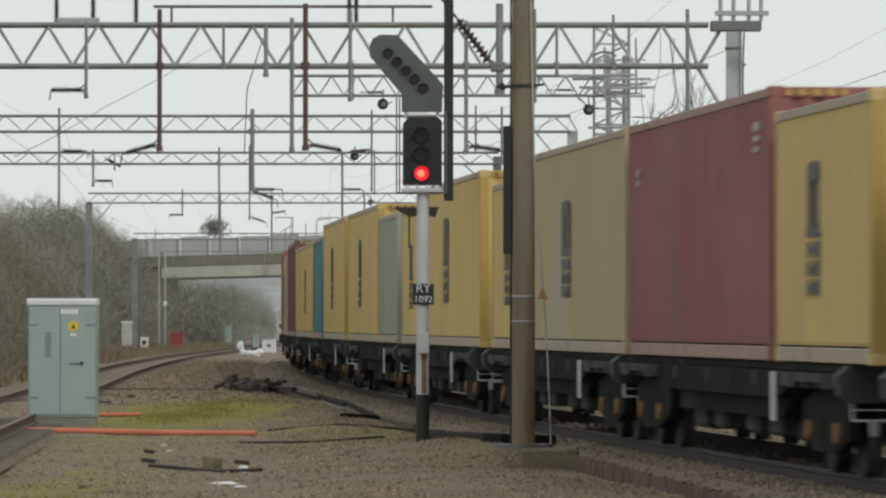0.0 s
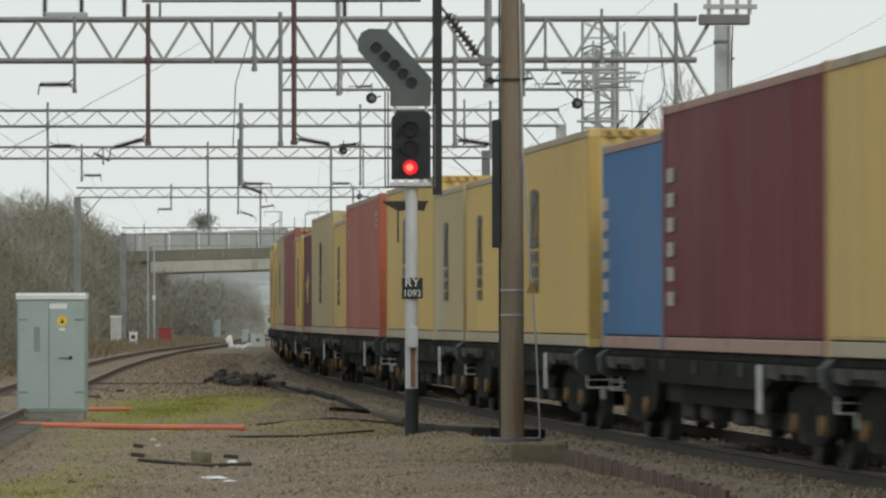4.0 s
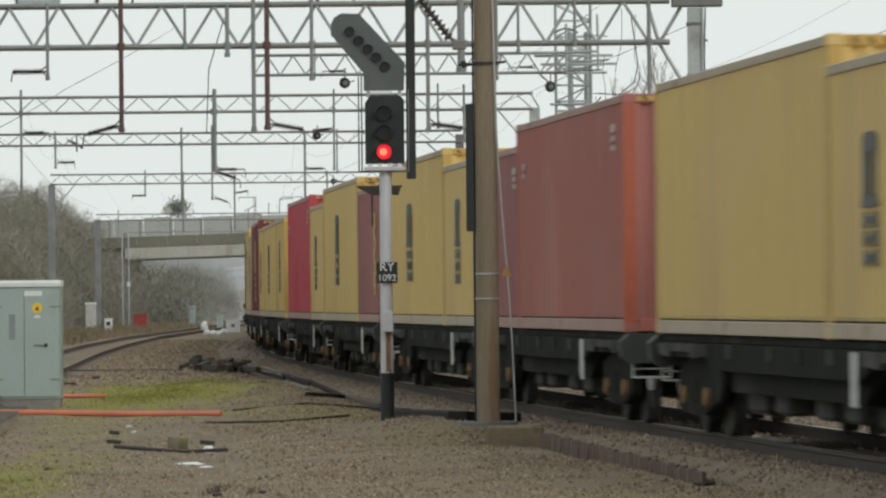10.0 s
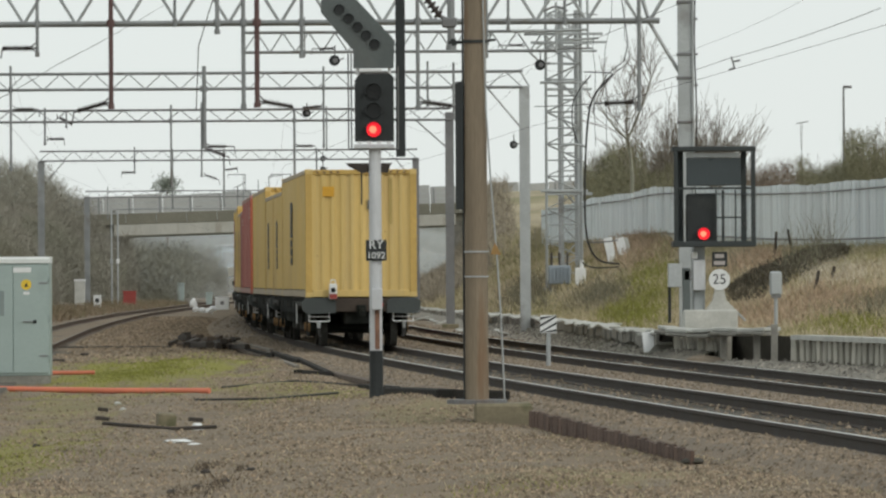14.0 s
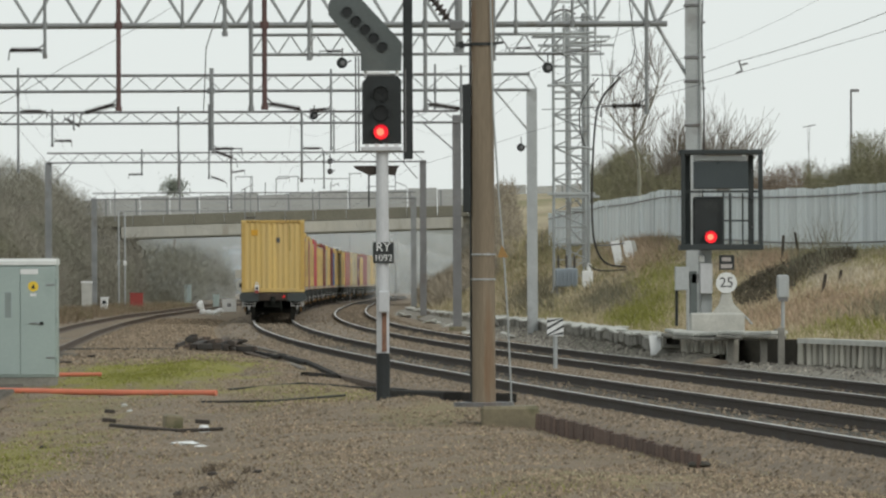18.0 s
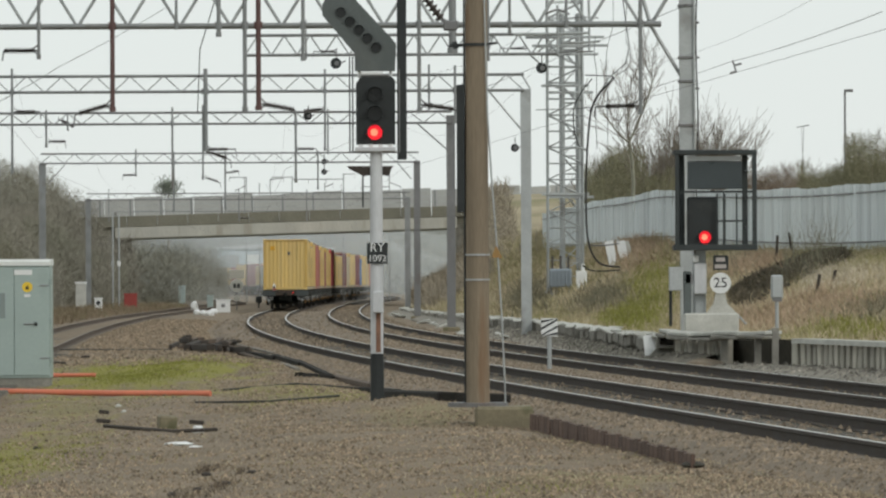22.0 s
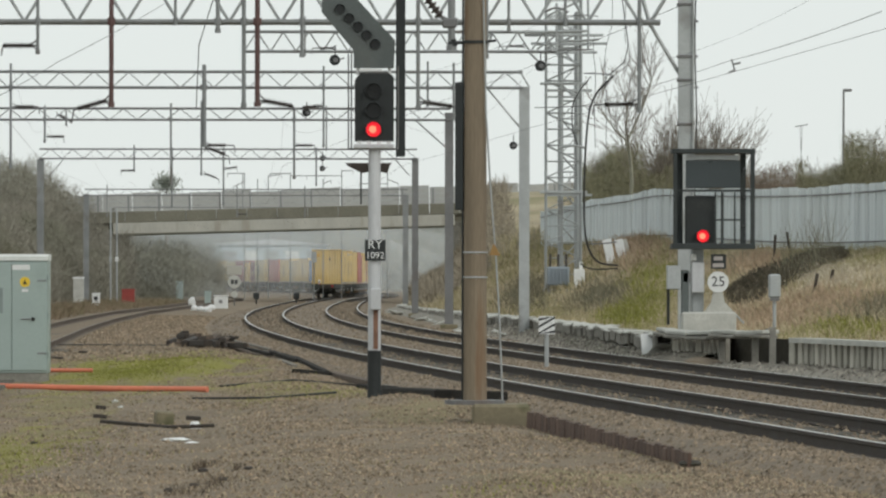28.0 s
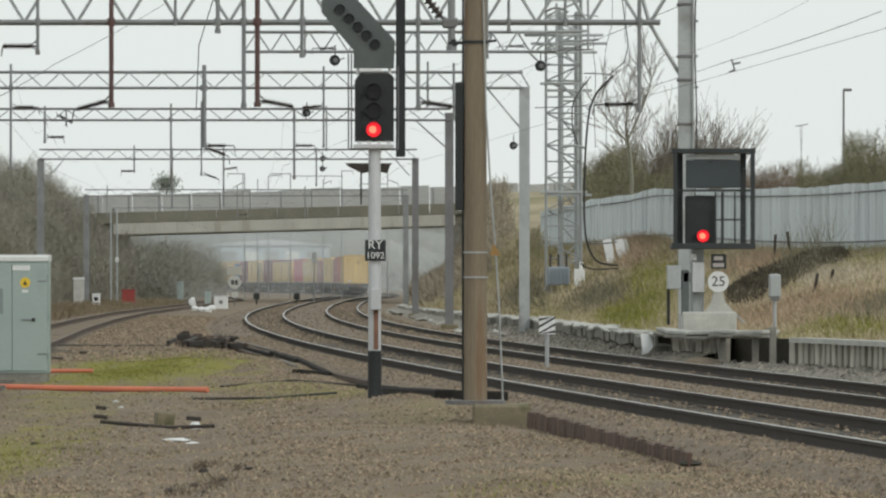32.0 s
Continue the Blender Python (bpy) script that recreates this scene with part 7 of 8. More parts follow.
# the bank beside the siding
twig_cloud("bank_thicket", scatter(230000, 150, 300, lambda d: hedge_x(d) + 0.3, -13, 3.3, 31), 0.5, 0.0062, TWIG, "dense grey-brown winter thicket covering the bank", "thicket", 41, 0.9)
twig_cloud("bank_thicket", scatter(190000, 300, 470, lambda d: hedge_x(d) + 0.3, -16, 3.8, 32), 0.65, 0.010, TWIG_FAR, "dense grey-brown winter thicket before the bridge", "thicket", 42, 0.9)
twig_cloud("far_thicket", scatter(90000, 455, 690, lambda d: np.interp(d, [455, 600, 690], [-21.3, -21.9, -32]), -14, 5.0, 33), 0.9, 0.018, M("grey_far_twigs", (0.205, 0.2, 0.155), 0.95, 0, 0.2, 0.1, 2, 0, isl=0.1), "grey winter thicket beyond the bridge", "thicket", 43, 0.9)
# the far woods' pale grey has distance haze put into it
twig_cloud("far_thicket", scatter(40000, 760, 960, lambda d: -70 + 0 * d, 130, 4.0, 34), 1.1, 0.045, M("far_woods", (0.33, 0.35, 0.34), 0.95, 0, 0.15, 0.05, 1, 0, isl=0.15), "distant winter woods, coloured pale for haze", "woods", 44)
twig_cloud("cutting_scrub", scatter(22000, 300, 425, lambda d: foot_x(d) + 0.8, 7, 1.1, 36), 0.7, 0.02, M("brown_scrub", (0.27, 0.235, 0.18), 0.95, 0, 0.2, 0.12, 2, 0, isl=0.25), "brown dry scrub on the cutting side", "scrub", 46, 0.8)
WEED = M("brown_weeds", (0.24, 0.185, 0.125), 0.95, 0, 0.3, 0.4, 3, 0, isl=0.3, stain=(0.15, 0.15, 0.075), stain_scale=0.3, stain_cut=0.5)
# dry weeds along the foot of the bank
twig_cloud("bank_weeds", scatter(12000, 140, 400, lambda d: siding_x(d) - 1.8, -5, 0.12, 35), 0.4, 0.012, WEED, "dry brown weeds at the foot of the bank", "weeds", 45)
# the slope beside the far track
def slope_pts(n, d0, d1, a, b, seed):
    r = np.random.RandomState(seed)
    d = r.uniform(d0, d1, n)
    f0, f1 = foot_x(d), fence_x(d)
    x = f0 + 0.4 + (f1 - f0) * r.uniform(a, b, n)
    return np.stack([x, d, ground_z(x, d) - 0.02], -1)


twig_cloud("slope_grass", slope_pts(60000, 92, 215, 0, 1, 51), 0.26, 0.011, STRAW, "tufts of dead straw grass on the slope", "grass", 61, 0.6)
twig_cloud("slope_grass", slope_pts(22000, 215, 330, 0, 1.1, 52), 0.45, 0.02, STRAW, "dead straw grass on the far slope", "grass", 62, 0.6)
rg = np.random.RandomState(53)
gd = rg.normal(192, 13, 9000)
gxx = 0.0345 * gd + rg.normal(0, 0.45, 9000)
twig_cloud("green_grass", np.stack([gxx, gd, ground_z(gxx, gd) - 0.02], -1), 0.24, 0.012, GREENGRASS, "patch of green grass on the slope", "grass", 63, 0.6)
# short stems on the slope, coloured dark to paint a shaded soil bank
rb = np.random.RandomState(54)
nb = 11000
u, w = rb.uniform(0, 1, nb), rb.uniform(0, 1, nb)
stations = [0, 0.12, 0.3, 0.5, 0.75, 1]
bxw = (1 - w) * np.interp(u, stations, [8.41, 8.95, 9.73, 10.65, 11.65, 12.24]) + w * np.interp(u, stations, [8.01, 8.45, 9.25, 9.97, 10.83, 12.01]) + rb.normal(0, 0.06, nb)
bdw = (1 - w) * np.interp(u, stations, [173, 177.5, 181, 182.6, 184.6, 180.8]) + w * np.interp(u, stations, [162, 161, 164.6, 168.2, 172.1, 174.9]) + rb.normal(0, 0.8, nb)
keep = rb.uniform(0, 1, nb) < 1.15 - 0.75 * w ** 2
bxw, bdw = bxw[keep], bdw[keep]
twig_cloud("brambles", np.stack([bxw, bdw, ground_z(bxw, bdw) + rb.uniform(-0.03, 0.1, len(bxw))], -1), 0.26, 0.016, M("dark_brambles", (0.075, 0.065, 0.045), 0.95, 0, 0.35, 0.8, 4, 0, isl=0.4, stain=(0.13, 0.11, 0.075), stain_scale=0.5, stain_cut=0.55), "low band of short dark stems for a shaded soil bank", "brambles", 64, 0.9)


def clump(x, d, sx, sd, n, length, material, name, label, seed):
    """A patch of rougher growth on the slope."""
    r = np.random.RandomState(seed)
    px, pd = x + r.normal(0, sx, n), d + r.normal(0, sd, n)
    px = np.maximum(px, foot_x(pd) + 0.5)
    return twig_cloud(name, np.stack([px, pd, ground_z(px, pd) - 0.02], -1), length, 0.012, material, label, "scrub", seed + 1, 0.6)


SLOPEBROWN = M("reddish_dead_stems", (0.40, 0.30, 0.21), 0.95, 0, 0.3, 0.5, 4, 0, isl=0.3)
SLOPEDARK = M("dark_dead_stems", (0.19, 0.175, 0.12), 0.95, 0, 0.3, 0.5, 4, 0, isl=0.3)
SLOPEPALE = M("pale_dead_grass", (0.52, 0.46, 0.36), 0.95, 0, 0.25, 0.5, 4, 0, isl=0.25)
clump(7.4, 229, 0.55, 7, 3500, 0.55, SLOPEBROWN, "dead_stems", "reddish-brown dead stems below the fence", 201)
clump(9.9, 190, 0.5, 4, 1800, 0.4, SLOPEBROWN, "dead_stems", "reddish-brown dead stems behind the signal", 203)
clump(5.4, 203, 0.5, 7, 2600, 0.4, SLOPEDARK, "dark_scrub", "dark withered scrub low on the slope", 205)
clump(3.3, 232, 0.45, 9, 3000, 0.6, SLOPEDARK, "dark_scrub", "dark withered scrub beside the tower", 207)
clump(5.4, 176, 0.35, 6, 1800, 0.35, GREENGRASS, "green_grass", "green grass tufts above the troughs", 209)
clump(9.6, 148, 0.6, 7, 3000, 0.3, SLOPEBROWN, "dead_stems", "brown dead stems on the slope", 211)
clump(10.9, 167, 0.5, 5, 2600, 0.25, SLOPEPALE, "pale_grass", "pale flattened grass on the slope", 213)
clump(8.7, 126, 0.35, 5, 1800, 0.2, GREENGRASS, "green_grass", "green grass tufts above the wall", 215)
clump(7.9, 146, 0.5, 6, 2200, 0.3, SLOPEBROWN, "dead_stems", "brown dead stems on the slope", 217)
clump(10.2, 134, 0.6, 6, 2200, 0.3, SLOPEDARK, "dark_scrub", "dark withered scrub on the slope", 219)


def stem_mesh(name, segs, material, least=0.0085):
    """Tapering three-sided stems from (start, end, radius, end radius) rows."""
    p = np.array([[*a, *b] for a, b, _, _ in segs])
    rad = np.maximum(np.array([[ra, rb_] for _, _, ra, rb_ in segs]), least)
    p0, p1 = p[:, :3], p[:, 3:]
    ax = p1 - p0
    ax /= np.linalg.norm(ax, axis=1)[:, None]
    s1 = np.cross(ax, [0.31, 0.9, 0.3])
    s1 /= np.linalg.norm(s1, axis=1)[:, None]
    s2 = np.cross(ax, s1)
    rings = []
    for base, k in ((p0, 0), (p1, 1)):
        for an in (0.0, 2.094, 4.189):
            rings.append(base + (s1 * math.cos(an) + s2 * math.sin(an)) * rad[:, k:k + 1])
    v = np.stack(rings, 1).reshape(-1, 3)
    f = np.array([[0, 1, 4, 3], [1, 2, 5, 4], [2, 0, 3, 5]])
    return soup(name, v, (np.arange(len(segs))[:, None, None] * 6 + f[None]).reshape(-1, 4), material)


def stem(r, segs, p, way, ln, rad, level, levels, spread):
    """A curved bare stem that rises and forks into ever finer twigs."""
    n = 3
    for k in range(n):
        way = (way + Vector((r.gauss(0, 0.07), r.gauss(0, 0.07), 0.05))).normalized()
        q = p + way * (ln / n)
        segs.append((tuple(p), tuple(q), rad * (1 - 0.16 * k), rad * (1 - 0.16 * (k + 1)), level))
        p = q
        if level < levels:
            for _ in range(1 if k < 2 else 2):
                side = Vector((r.gauss(0, 1), r.gauss(0, 1), r.gauss(0, 0.35))).normalized()
                stem(r, segs, p, (way + side * spread).normalized(), ln * r.uniform(0.45, 0.75), rad * 0.55, level + 1, levels, spread)


TREEBARK = M("grey_green_bark", (0.27, 0.265, 0.205), 0.95, 0, 0.2, 1, 10, 0.3, stain=(0.21, 0.22, 0.14))
FINETWIG = M("fine_grey_twigs", (0.20, 0.172, 0.138), 0.95, 0, 0.2, 0.5, 6, 0, isl=0.15)


def shrub(x, d, stems, height, fan, seed, levels=3, label="bare many-stemmed winter shrub behind the fence", rad=0.035):
    """Stems that rise from one stool in a fan."""
    r = random.Random(seed)
    segs = []
    for _ in range(stems):
        a = r.uniform(0, 6.283)
        lean = fan * r.uniform(0.15, 1.0)
        way = Vector((math.cos(a) * lean, math.sin(a) * lean, 1)).normalized()
        stem(r, segs, Vector((math.cos(a) * 0.25, math.sin(a) * 0.25, -0.1)), way, height * r.uniform(0.5, 0.72), rad * r.uniform(0.6, 1.1), 0, levels, 0.42)
    t = thing("bare_shrub", pose(x, d, gz(x, d)), label, "shrub", "bare shrubs behind the fence")
    part("stool", stem_mesh("stool", [q[:4] for q in segs if q[4] <= 1], BARK), None, t)
    part("crown", stem_mesh("crown", [q[:4] for q in segs if q[4] > 1], FINETWIG), None, t, "fine bare twigs")
    return t


def forked_tree(x, d, forks, seed):
    """A bare tree: a trunk that forks low into long curving limbs, given as lists of points."""
    r = random.Random(seed)
    segs = []
    for pts, ra, rb_ in forks:
        pts = [Vector(q) for q in pts]
        for k, (p, q) in enumerate(zip(pts, pts[1:])):
            f0, f1 = k / (len(pts) - 1), (k + 1) / (len(pts) - 1)
            segs.append((tuple(p), tuple(q), ra + (rb_ - ra) * f0, ra + (rb_ - ra) * f1, 0))
            if k or rb_ < 0.04:
                for _ in range(3):
                    side = Vector((r.gauss(0, 1), r.gauss(0, 1), r.gauss(0.4, 0.5))).normalized()
                    stem(r, segs, p.lerp(q, r.uniform(0.1, 1)), ((q - p).normalized() + side * 0.9).normalized(), r.uniform(0.7, 1.5), 0.022, 1, 3, 0.45)
    t = thing("bare_tree", pose(x, d, gz(x, d)), "bare forked tree with pale bark behind the steel fence", "tree", "bare trees behind the fence")
    part("trunk", stem_mesh("trunk", [q[:4] for q in segs if q[4] == 0], TREEBARK), None, t, "pale grey-green trunk and limbs")
    part("crown", stem_mesh("crown", [q[:4] for q in segs if q[4] > 0], FINETWIG), None, t, "sparse bare crown")


# the forked tree stands on the ground behind the fence; its limbs reach over it
ft_d = 260.7
ft_x = (1117 - 784) / 40
fz = gz(ft_x, ft_d)


def limb(*pts):
    return [((x - 1117) / 40, dy, 1.467 - (y - 495) / 40 - fz) for x, y, dy in pts]


forked_tree(ft_x, ft_d, [
    (limb((1117, 380, 0), (1119, 320, 0), (1116, 280, 0), (1111, 250, 0)), 0.11, 0.075),
    (limb((1111, 250, 0), (1124, 222, 0.2), (1138, 190, 0.4), (1148, 162, 0.5), (1154, 140, 0.4), (1150, 120, 0.3)), 0.07, 0.02),
    (limb((1111, 250, 0), (1090, 232, -0.3), (1070, 205, -0.5), (1052, 185, -0.6)), 0.055, 0.018),
    (limb((1113, 262, 0), (1108, 225, 0.5), (1112, 195, 0.8), (1106, 170, 0.9)), 0.04, 0.015)], 301)
for i, (x, s, stems_, h, fan) in enumerate(((1180, 37, 10, 4.3, 0.6), (1240, 38, 12, 4.5, 0.65), (1268, 37, 10, 4.0, 0.42), (1150, 35, 8, 3.6, 0.5), (1205, 36, 10, 4.0, 0.5), (1085, 36, 7, 3.3, 0.5), (1135, 38, 7, 3.2, 0.6), (1045, 34, 6, 2.8, 0.5), (1345, 35, 6, 2.4, 0.6), (1375, 33, 6, 2.1, 0.7), (1525, 36, 8, 2.9, 0.6), (1556, 37, 9, 3.5, 0.5), (1590, 38, 8, 4.0, 0.5), (1436, 34, 2, 3.2, 0.25), (1170, 36, 9, 4.2, 0.6), (1222, 37, 10, 4.6, 0.6), (1255, 36, 9, 4.3, 0.45), (1195, 38, 9, 4.4, 0.55), (1100, 35, 7, 3.6, 0.6), (1540, 35, 8, 3.4, 0.6), (1360, 36, 7, 2.4, 0.6))):
    shrub((x - 784) / s, 10426.866 / s, stems_, h, fan, 320 + i)


def bush_pts(n, px0, px1, s0, s1, h, seed, power=1.15):
    r = np.random.RandomState(seed)
    s = r.uniform(s0, s1, n)
    x = (r.uniform(px0, px1, n) - 784) / s
    d = 10426.866 / s
    return np.stack([x, d, ground_z(x, d) + r.uniform(0, 1, n) ** power * h * (0.84 + 0.16 * np.sin(x * 1.7 + 1.3 * np.sin(x * 4.1)))], -1)


BROWNTWIG = M("reddish_twigs", (0.18, 0.138, 0.10), 0.95, 0, 0.25, 0.15, 2, 0, isl=0.2, stain=(0.19, 0.18, 0.12), stain_scale=0.15)
twig_cloud("fence_scrub", bush_pts(60000, 1030, 1210, 33, 39, 4.7, 71, 1.45), 0.45, 0.008, TWIG_OLIVE, "olive-brown scrub behind the fence", "scrub", 72, 0.8)
twig_cloud("fence_scrub", bush_pts(50000, 1180, 1420, 32, 38, 3.7, 73), 0.42, 0.008, BROWNTWIG, "brown winter scrub behind the fence", "scrub", 74, 0.8)
twig_cloud("fence_scrub", bush_pts(40000, 1410, 1520, 33, 39, 3.6, 75), 0.42, 0.008, TWIG_OLIVE, "low olive scrub behind the fence", "scrub", 76, 0.8)
twig_cloud("fence_scrub", bush_pts(40000, 1495, 1600, 34, 39, 4.9, 79, 1.45), 0.42, 0.008, TWIG_OLIVE, "grey-olive scrub behind the fence", "scrub", 80, 0.8)
twig_cloud("embankment_scrub", bush_pts(9000, 870, 1040, 27, 36, 1.2, 77), 0.5, 0.014, STRAW, "dry scrub on the bridge embankment", "scrub", 78)
twig_cloud("abutment_scrub", np.concatenate([scatter(34000, 395, 429, lambda d: -28.5 + 0 * d, 6.4, 4.9, 37)]), 0.65, 0.011, TWIG_FAR, "winter scrub in front of the bridge abutment", "scrub", 47, 0.9)
# thin stems before the fence, and dead weeds on the yard
twig_cloud("fence_weeds", bush_pts(160, 1380, 1480, 56, 62, 0.5, 83), 1.2, 0.007, TWIG, "tall thin dead stems before the fence", "weeds", 84, 0.25)
twig_cloud("fence_weeds", bush_pts(120, 1190, 1340, 52, 58, 0.3, 85), 0.8, 0.008, TWIG, "thin dead stems before the fence", "weeds", 86, 0.25)
YARDWEED = M("dead_yard_weed", (0.14, 0.11, 0.08), 0.95, 0, 0.3, 2, 6, 0, isl=0.4)
twig_cloud("yard_weed", np.concatenate([yard_tufts(170, -2.30, 56.6, 0.07, 0.5, 91), yard_tufts(190, -2.02, 52.4, 0.10, 0.9, 92), yard_tufts(110, -2.25, 51.0, 0.09, 0.5, 93), yard_tufts(50, -1.93, 55.4, 0.04, 0.3, 193)]), 0.085, 0.004, YARDWEED, "clump of dead brown weed on the gravel", "weed", 94, 0.8)
twig_cloud("yard_grass", np.concatenate([yard_tufts(2600, -4.6, 59, 0.45, 5, 95), yard_tufts(150, 0.6, 48.5, 0.4, 0.8, 96), yard_tufts(6500, -5.3, 109, 0.75, 8, 97), yard_tufts(2500, -5.3, 101, 0.5, 3, 197), yard_tufts(700, -2.0, 87, 0.7, 4, 98)]), 0.05, 0.004, GREENGRASS, "sparse green grass blades in the gravel", "grass", 99, 0.7)
rt = np.random.RandomState(7)
td = 46 + 50 * rt.uniform(0, 1, 7000) ** 1.5
tx = np.minimum(rt.uniform(-1, 1, 7000) * (0.078 * td + 0.5), main_x(td) - 2.0)
twig_cloud("yard_straw", np.stack([tx, td, ground_z(tx, td)], -1), 0.05, 0.004, STRAW, "scattered dry straw over the gravel", "straw", 100, 1.2)
# bushy tree against the sky beyond the bridge
et = thing("evergreen_tree", pose(-28.765, 613.345, 0), "bushy grey-green tree beyond the bridge", "tree")
bm = bmesh.new()
rod(bm, (0, 0, -0.5), (0, 0, 11.173), 0.2, 8, 0.08)
part("trunk", bm, BARK, et)
re_ = np.random.RandomState(81)
pp = re_.normal(0, 1, (650, 3)) * np.array([0.62, 0.5, 0.46]) + np.array([0, 0, 11.291])
part("crown", twig_cloud("crown", pp, 0.45, 0.05, M("grey_green_leaves", (0.42, 0.45, 0.39), 0.9, 0, 0.2, 0.8, 4, 0, isl=0.25), "", "", 82, 0.9, et).data, None, et)

# slim line posts with arms beyond the bridge
def far_post(px, top, arms, s=22.0):
    x, d = (px - 784) / s, 10426.866 / s
    t = thing("far_line_post", pose(x, d, 0), "slim dark line post with arms beyond the bridge", "line post", "line posts beyond the bridge")
    zt = 1.467 - (top - 495) / s
    bm = bmesh.new()
    rod(bm, (0, 0, -0.4), (0, 0, zt), 0.042, 6)
    part("post", bm, GALV_MID, t)
    for reach, y, drop in arms:
        z = 1.467 - (y - 495) / s
        bm = bmesh.new()
        rod(bm, (0, 0, z), (reach / s, 0, z - drop / s), 0.035, 5)
        rod(bm, (reach / s, 0, z - drop / s), (reach / s, 0, z - drop / s - 0.3), 0.02, 5)
        part("arm", bm, GALV_DARK, t)


far_post(433, 307, ((-30, 308, 0), (-20, 322, 10)))
far_post(456, 318, ())
far_post(475, 311, ((24, 312, -2),))
far_post(514, 306, ((-36, 308, 0), (60, 312, 0)))
far_post(572, 318, ((14, 326, -6),))
far_post(605, 302, ((-62, 312, 0), (20, 303, 0), (-34, 332, 4)))
far_post(686, 300, ((-50, 326, 0), (20, 318, 8)))

# two slim poles before the bank thicket
for x, y in ((196, 368), (207, 372)):
    pl = thing("slim_pole", pose((x - 784) / 28.5, 365.855, -0.3), "slim grey pole in front of the bank thicket", "pole")
    bm = bmesh.new()
    rod(bm, (0, 0, -0.2), (0, 0, 1.77 - (y - 495) / 28.5), 0.055, 8)
    part("shaft", bm, GALV, pl)
    bm = bmesh.new()
    bx(bm, -0.1, 0.1, -0.1, -0.05, 2.85, 3.15, 0.02)
    part("plate", bm, WHITE if x > 200 else GALV, pl)
# ridge far behind the bridge, with the distance haze put into its colour
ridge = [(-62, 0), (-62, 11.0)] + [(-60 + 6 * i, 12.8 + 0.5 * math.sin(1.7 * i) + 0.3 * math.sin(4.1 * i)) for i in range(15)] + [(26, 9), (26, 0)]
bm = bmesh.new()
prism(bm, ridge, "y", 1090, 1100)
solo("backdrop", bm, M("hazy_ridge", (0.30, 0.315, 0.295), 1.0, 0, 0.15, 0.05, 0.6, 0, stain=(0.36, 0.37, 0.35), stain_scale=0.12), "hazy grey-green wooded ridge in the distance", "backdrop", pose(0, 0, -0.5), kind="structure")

# translucent rounded puffs round the bridge, added to stand in for distance haze
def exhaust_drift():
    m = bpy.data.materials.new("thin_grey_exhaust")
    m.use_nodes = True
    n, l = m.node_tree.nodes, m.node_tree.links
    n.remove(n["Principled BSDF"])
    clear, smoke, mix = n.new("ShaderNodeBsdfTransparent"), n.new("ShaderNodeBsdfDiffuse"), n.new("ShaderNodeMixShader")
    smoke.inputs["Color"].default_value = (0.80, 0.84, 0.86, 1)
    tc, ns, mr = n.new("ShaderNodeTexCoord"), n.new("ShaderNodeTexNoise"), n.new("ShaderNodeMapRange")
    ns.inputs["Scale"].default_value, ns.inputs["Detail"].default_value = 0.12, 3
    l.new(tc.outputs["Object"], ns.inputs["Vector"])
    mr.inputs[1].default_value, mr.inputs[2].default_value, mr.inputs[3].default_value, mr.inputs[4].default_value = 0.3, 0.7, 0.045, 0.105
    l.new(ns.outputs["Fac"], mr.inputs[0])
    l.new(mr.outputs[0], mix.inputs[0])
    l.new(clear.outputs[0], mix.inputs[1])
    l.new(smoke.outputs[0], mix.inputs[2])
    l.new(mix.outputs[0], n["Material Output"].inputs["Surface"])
    t = thing("exhaust_drift", pose(0, 0, -0.4), "added translucent puffs standing in for haze over the far line", "smoke", kind="stuff")
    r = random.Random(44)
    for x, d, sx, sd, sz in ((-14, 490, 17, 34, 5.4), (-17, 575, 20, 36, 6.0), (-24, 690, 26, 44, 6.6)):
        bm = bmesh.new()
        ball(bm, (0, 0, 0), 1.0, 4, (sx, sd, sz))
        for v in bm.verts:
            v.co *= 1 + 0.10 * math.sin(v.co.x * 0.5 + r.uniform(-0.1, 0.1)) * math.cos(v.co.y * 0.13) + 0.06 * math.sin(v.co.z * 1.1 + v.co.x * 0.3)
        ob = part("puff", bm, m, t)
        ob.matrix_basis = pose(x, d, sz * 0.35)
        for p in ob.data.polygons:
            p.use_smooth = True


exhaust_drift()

# long pale shed beyond the line
wh = thing("far_warehouse", pose(-28, 960, -0.3), "long pale blue-white warehouse in the distance", "warehouse")
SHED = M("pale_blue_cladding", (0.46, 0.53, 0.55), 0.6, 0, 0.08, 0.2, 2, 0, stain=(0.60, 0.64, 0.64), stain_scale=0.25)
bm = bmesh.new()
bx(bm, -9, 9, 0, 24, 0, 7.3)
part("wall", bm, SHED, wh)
bm = bmesh.new()
prism(bm, [(-9.4, 7.3), (-9.4, 7.5), (0, 8.3), (9.4, 7.5), (9.4, 7.3)], "y", -0.4, 24.4)
part("roof", bm, M("grey_shed_roof", (0.50, 0.53, 0.53), 0.7, 0, 0.1, 0.2, 2, 0), wh)
for k in range(5):
    bm = bmesh.new()
    bx(bm, -7.8 + 3.4 * k, -5.6 + 3.4 * k, -0.1, 0, 3.6 if k % 2 else 4.6, 6.4, 0.02)
    part("door" if k % 2 else "window", bm, CABTOP if k % 2 else GALV, wh)

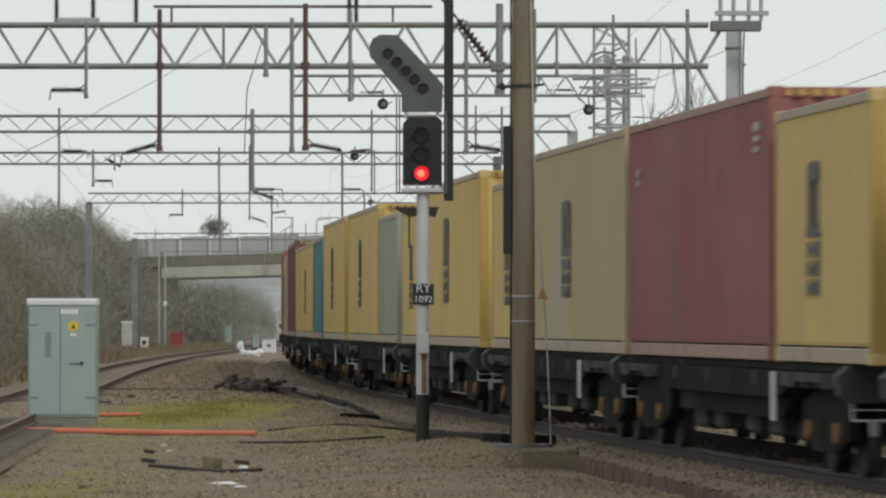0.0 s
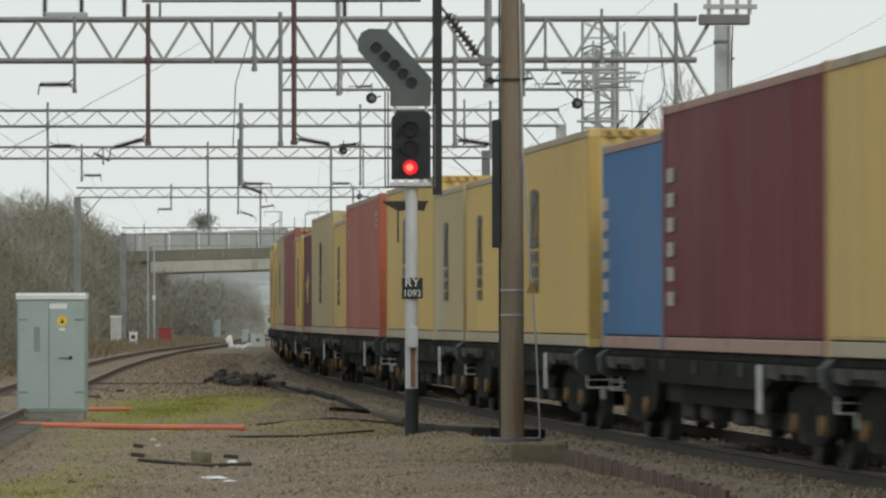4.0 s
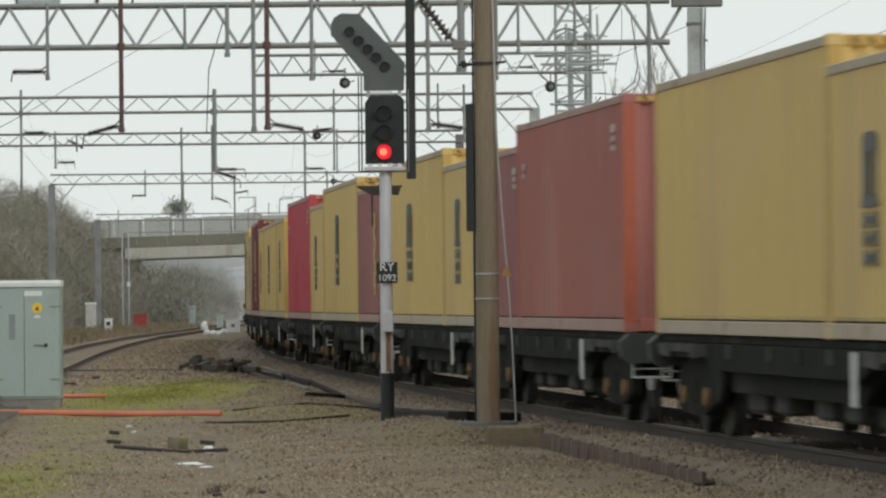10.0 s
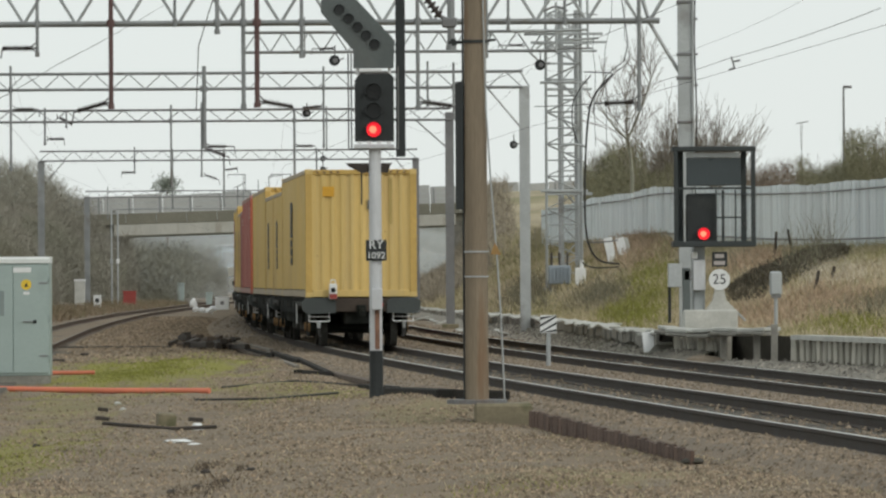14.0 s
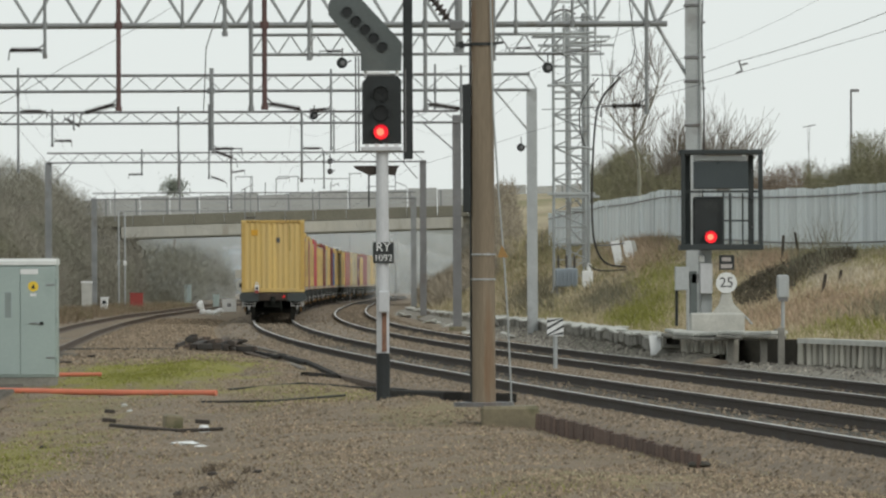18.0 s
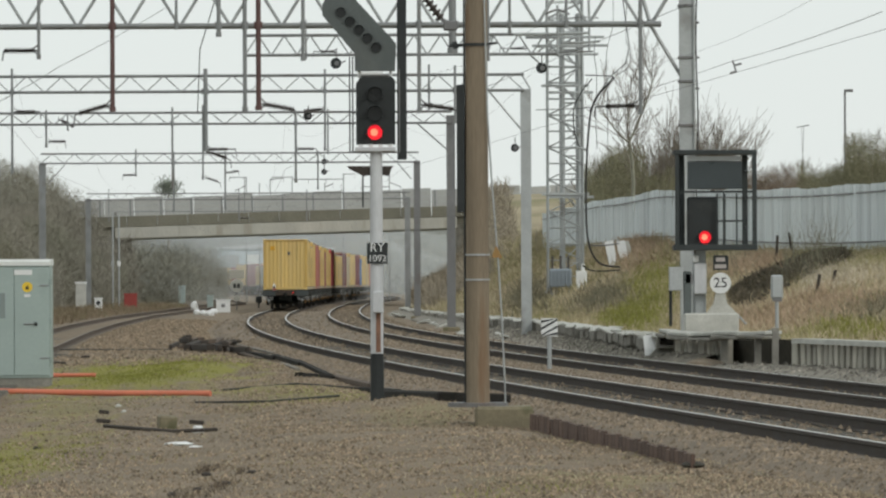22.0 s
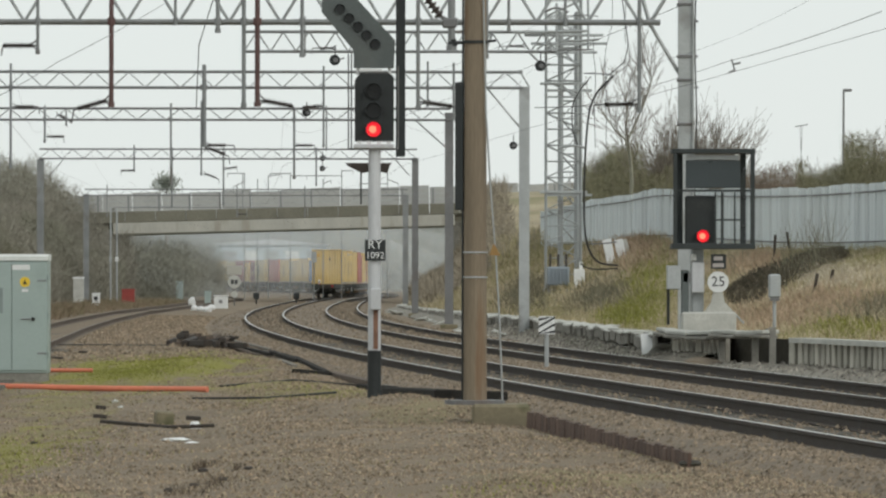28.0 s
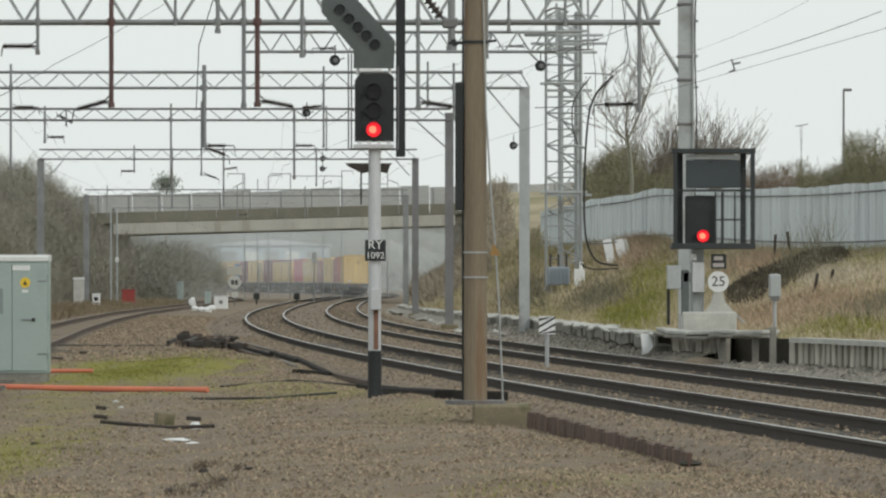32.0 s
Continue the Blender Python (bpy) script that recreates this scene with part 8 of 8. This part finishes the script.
# ---------- cabinets and signs beside the siding ----------
def small_box(name, px, py, w, h, mat, label, cat, dep=0.4, cap=None):
    s = (py - 495) / 1.7
    x, d = (px - 784) / s, 10426.866 / s
    z = gz(x, d)
    t = thing(name, pose(x, d, z), label, cat)
    bm = bmesh.new()
    bx(bm, -w / 2, w / 2, 0, dep, -0.1, h * 0.93, 0.015)
    body = part("body", bm, mat, t)
    bm = bmesh.new()
    bx(bm, -w / 2 - 0.03, w / 2 + 0.03, -0.03, dep + 0.03, h * 0.93, h, 0.01)
    part("lid", bm, cap or mat, t)
    return t, body


small_box("pale_cabinet", 139, 545, 0.62, 1.75, CONC_PALE, "weathered pale cabinet beside the siding", "cabinet", cap=WHITE)
t, b = small_box("marker_box", 170, 549, 0.42, 0.85, WHITE, "small white box with a black disc", "marker box")
bm = bmesh.new()
disc(bm, (0, -0.01, 0.55), (0, 1, 0), 0.12, 0.02, 16)
part("disc", bm, BLACK, b)
small_box("red_bin", 227, 546, 0.75, 1.05, RED, "faded red bin beside the siding", "bin")
small_box("grey_cabinet", 318, 532, 0.55, 1.45, CABGREY, "grey cabinet near the end of the siding", "cabinet")
small_box("grey_cabinet", 368, 541, 0.4, 0.85, CABGREY, "small grey cabinet beside a white box", "cabinet")
t, b = small_box("white_box", 391, 549, 0.78, 0.72, WHITE, "white box beside the junction", "box")
bm = bmesh.new()
bx(bm, -0.1, 0.1, -0.02, -0.003, 0.28, 0.46)
part("mark", bm, GALV_DARK, b)
for i, (x, y) in enumerate(((340, 543), (345, 552), (357, 553), (368, 554), (374, 550))):
    lump("white_sack", x, y, -0.2, 0.22, 0.25, 0.2 if i else 0.4, WHITE, "white sack lying beside the siding", "sack", 90 + i)
fs = thing("speed_sign", pose(-12.724, 359.547, -0.25), "round white speed sign on a post with a plate above", "sign")
bm = bmesh.new()
rod(bm, (0, 0.05, -0.1), (0, 0.05, 2.51), 0.04, 8)
part("post", bm, GALV_DARK, fs)
bm = bmesh.new()
disc(bm, (0, 0, 1.545), (0, 1, 0), 0.40, 0.03, 24)
dd_ = part("disc", bm, CONC_PALE, fs)
bm = bmesh.new()
bx(bm, -0.2, -0.03, -0.03, -0.018, 1.407, 1.683)
bx(bm, 0.03, 0.2, -0.03, -0.018, 1.407, 1.683)
part("figure_bar", bm, BLACK, dd_)
bm = bmesh.new()
bx(bm, -0.45, 0.45, -0.02, 0.02, 1.993, 2.51, 0.01)
part("upper_plate", bm, BRIDGE, fs)
bm = bmesh.new()
disc(bm, (0, 0, 0.786), (0, 1, 0), 0.2, 0.03, 18)
part("lower_disc", bm, CONC_PALE, fs)
for x, y in ((454, 530), (525, 535)):
    bm = bmesh.new()
    s = 27
    rod(bm, (0, 0, -0.1), (0, 0, 0.45), 0.05, 8)
    bx(bm, -0.2, 0.2, -0.12, 0.12, 0.42, 0.85, 0.05)
    solo("ground_signal", bm, BLACK, "small black ground signal between the tracks", "ground signal", pose((x - 784) / s, 10426.866 / s, -0.26))
fm = thing("far_signal", pose(-9.12, 417.075, -0.25), "slim pale signal post between the far tracks", "signal")
bm = bmesh.new()
rod(bm, (0, 0, -0.1), (0, 0, 3.517), 0.045, 8)
part("post", bm, GALV_MID, fm)
bm = bmesh.new()
bx(bm, -0.17, 0.17, -0.1, 0.1, 2.9, 3.677, 0.03)
part("head", bm, GALV, fm)


# ---------- what moves ----------
SPEED, REAR_AT, REAR_U = 24.8, 11.5, 67.2


def motions():
    times = [i * 0.8 for i in range(41)]
    for ob, u, z in MOVING:
        rows = []
        for t in times:
            x, y, h = on_line(REAR_U + SPEED * (t - REAR_AT) + u)
            rows.append((t, pose(x, y, z, 0, 0, h)))
        walk(ob, rows)


motions()
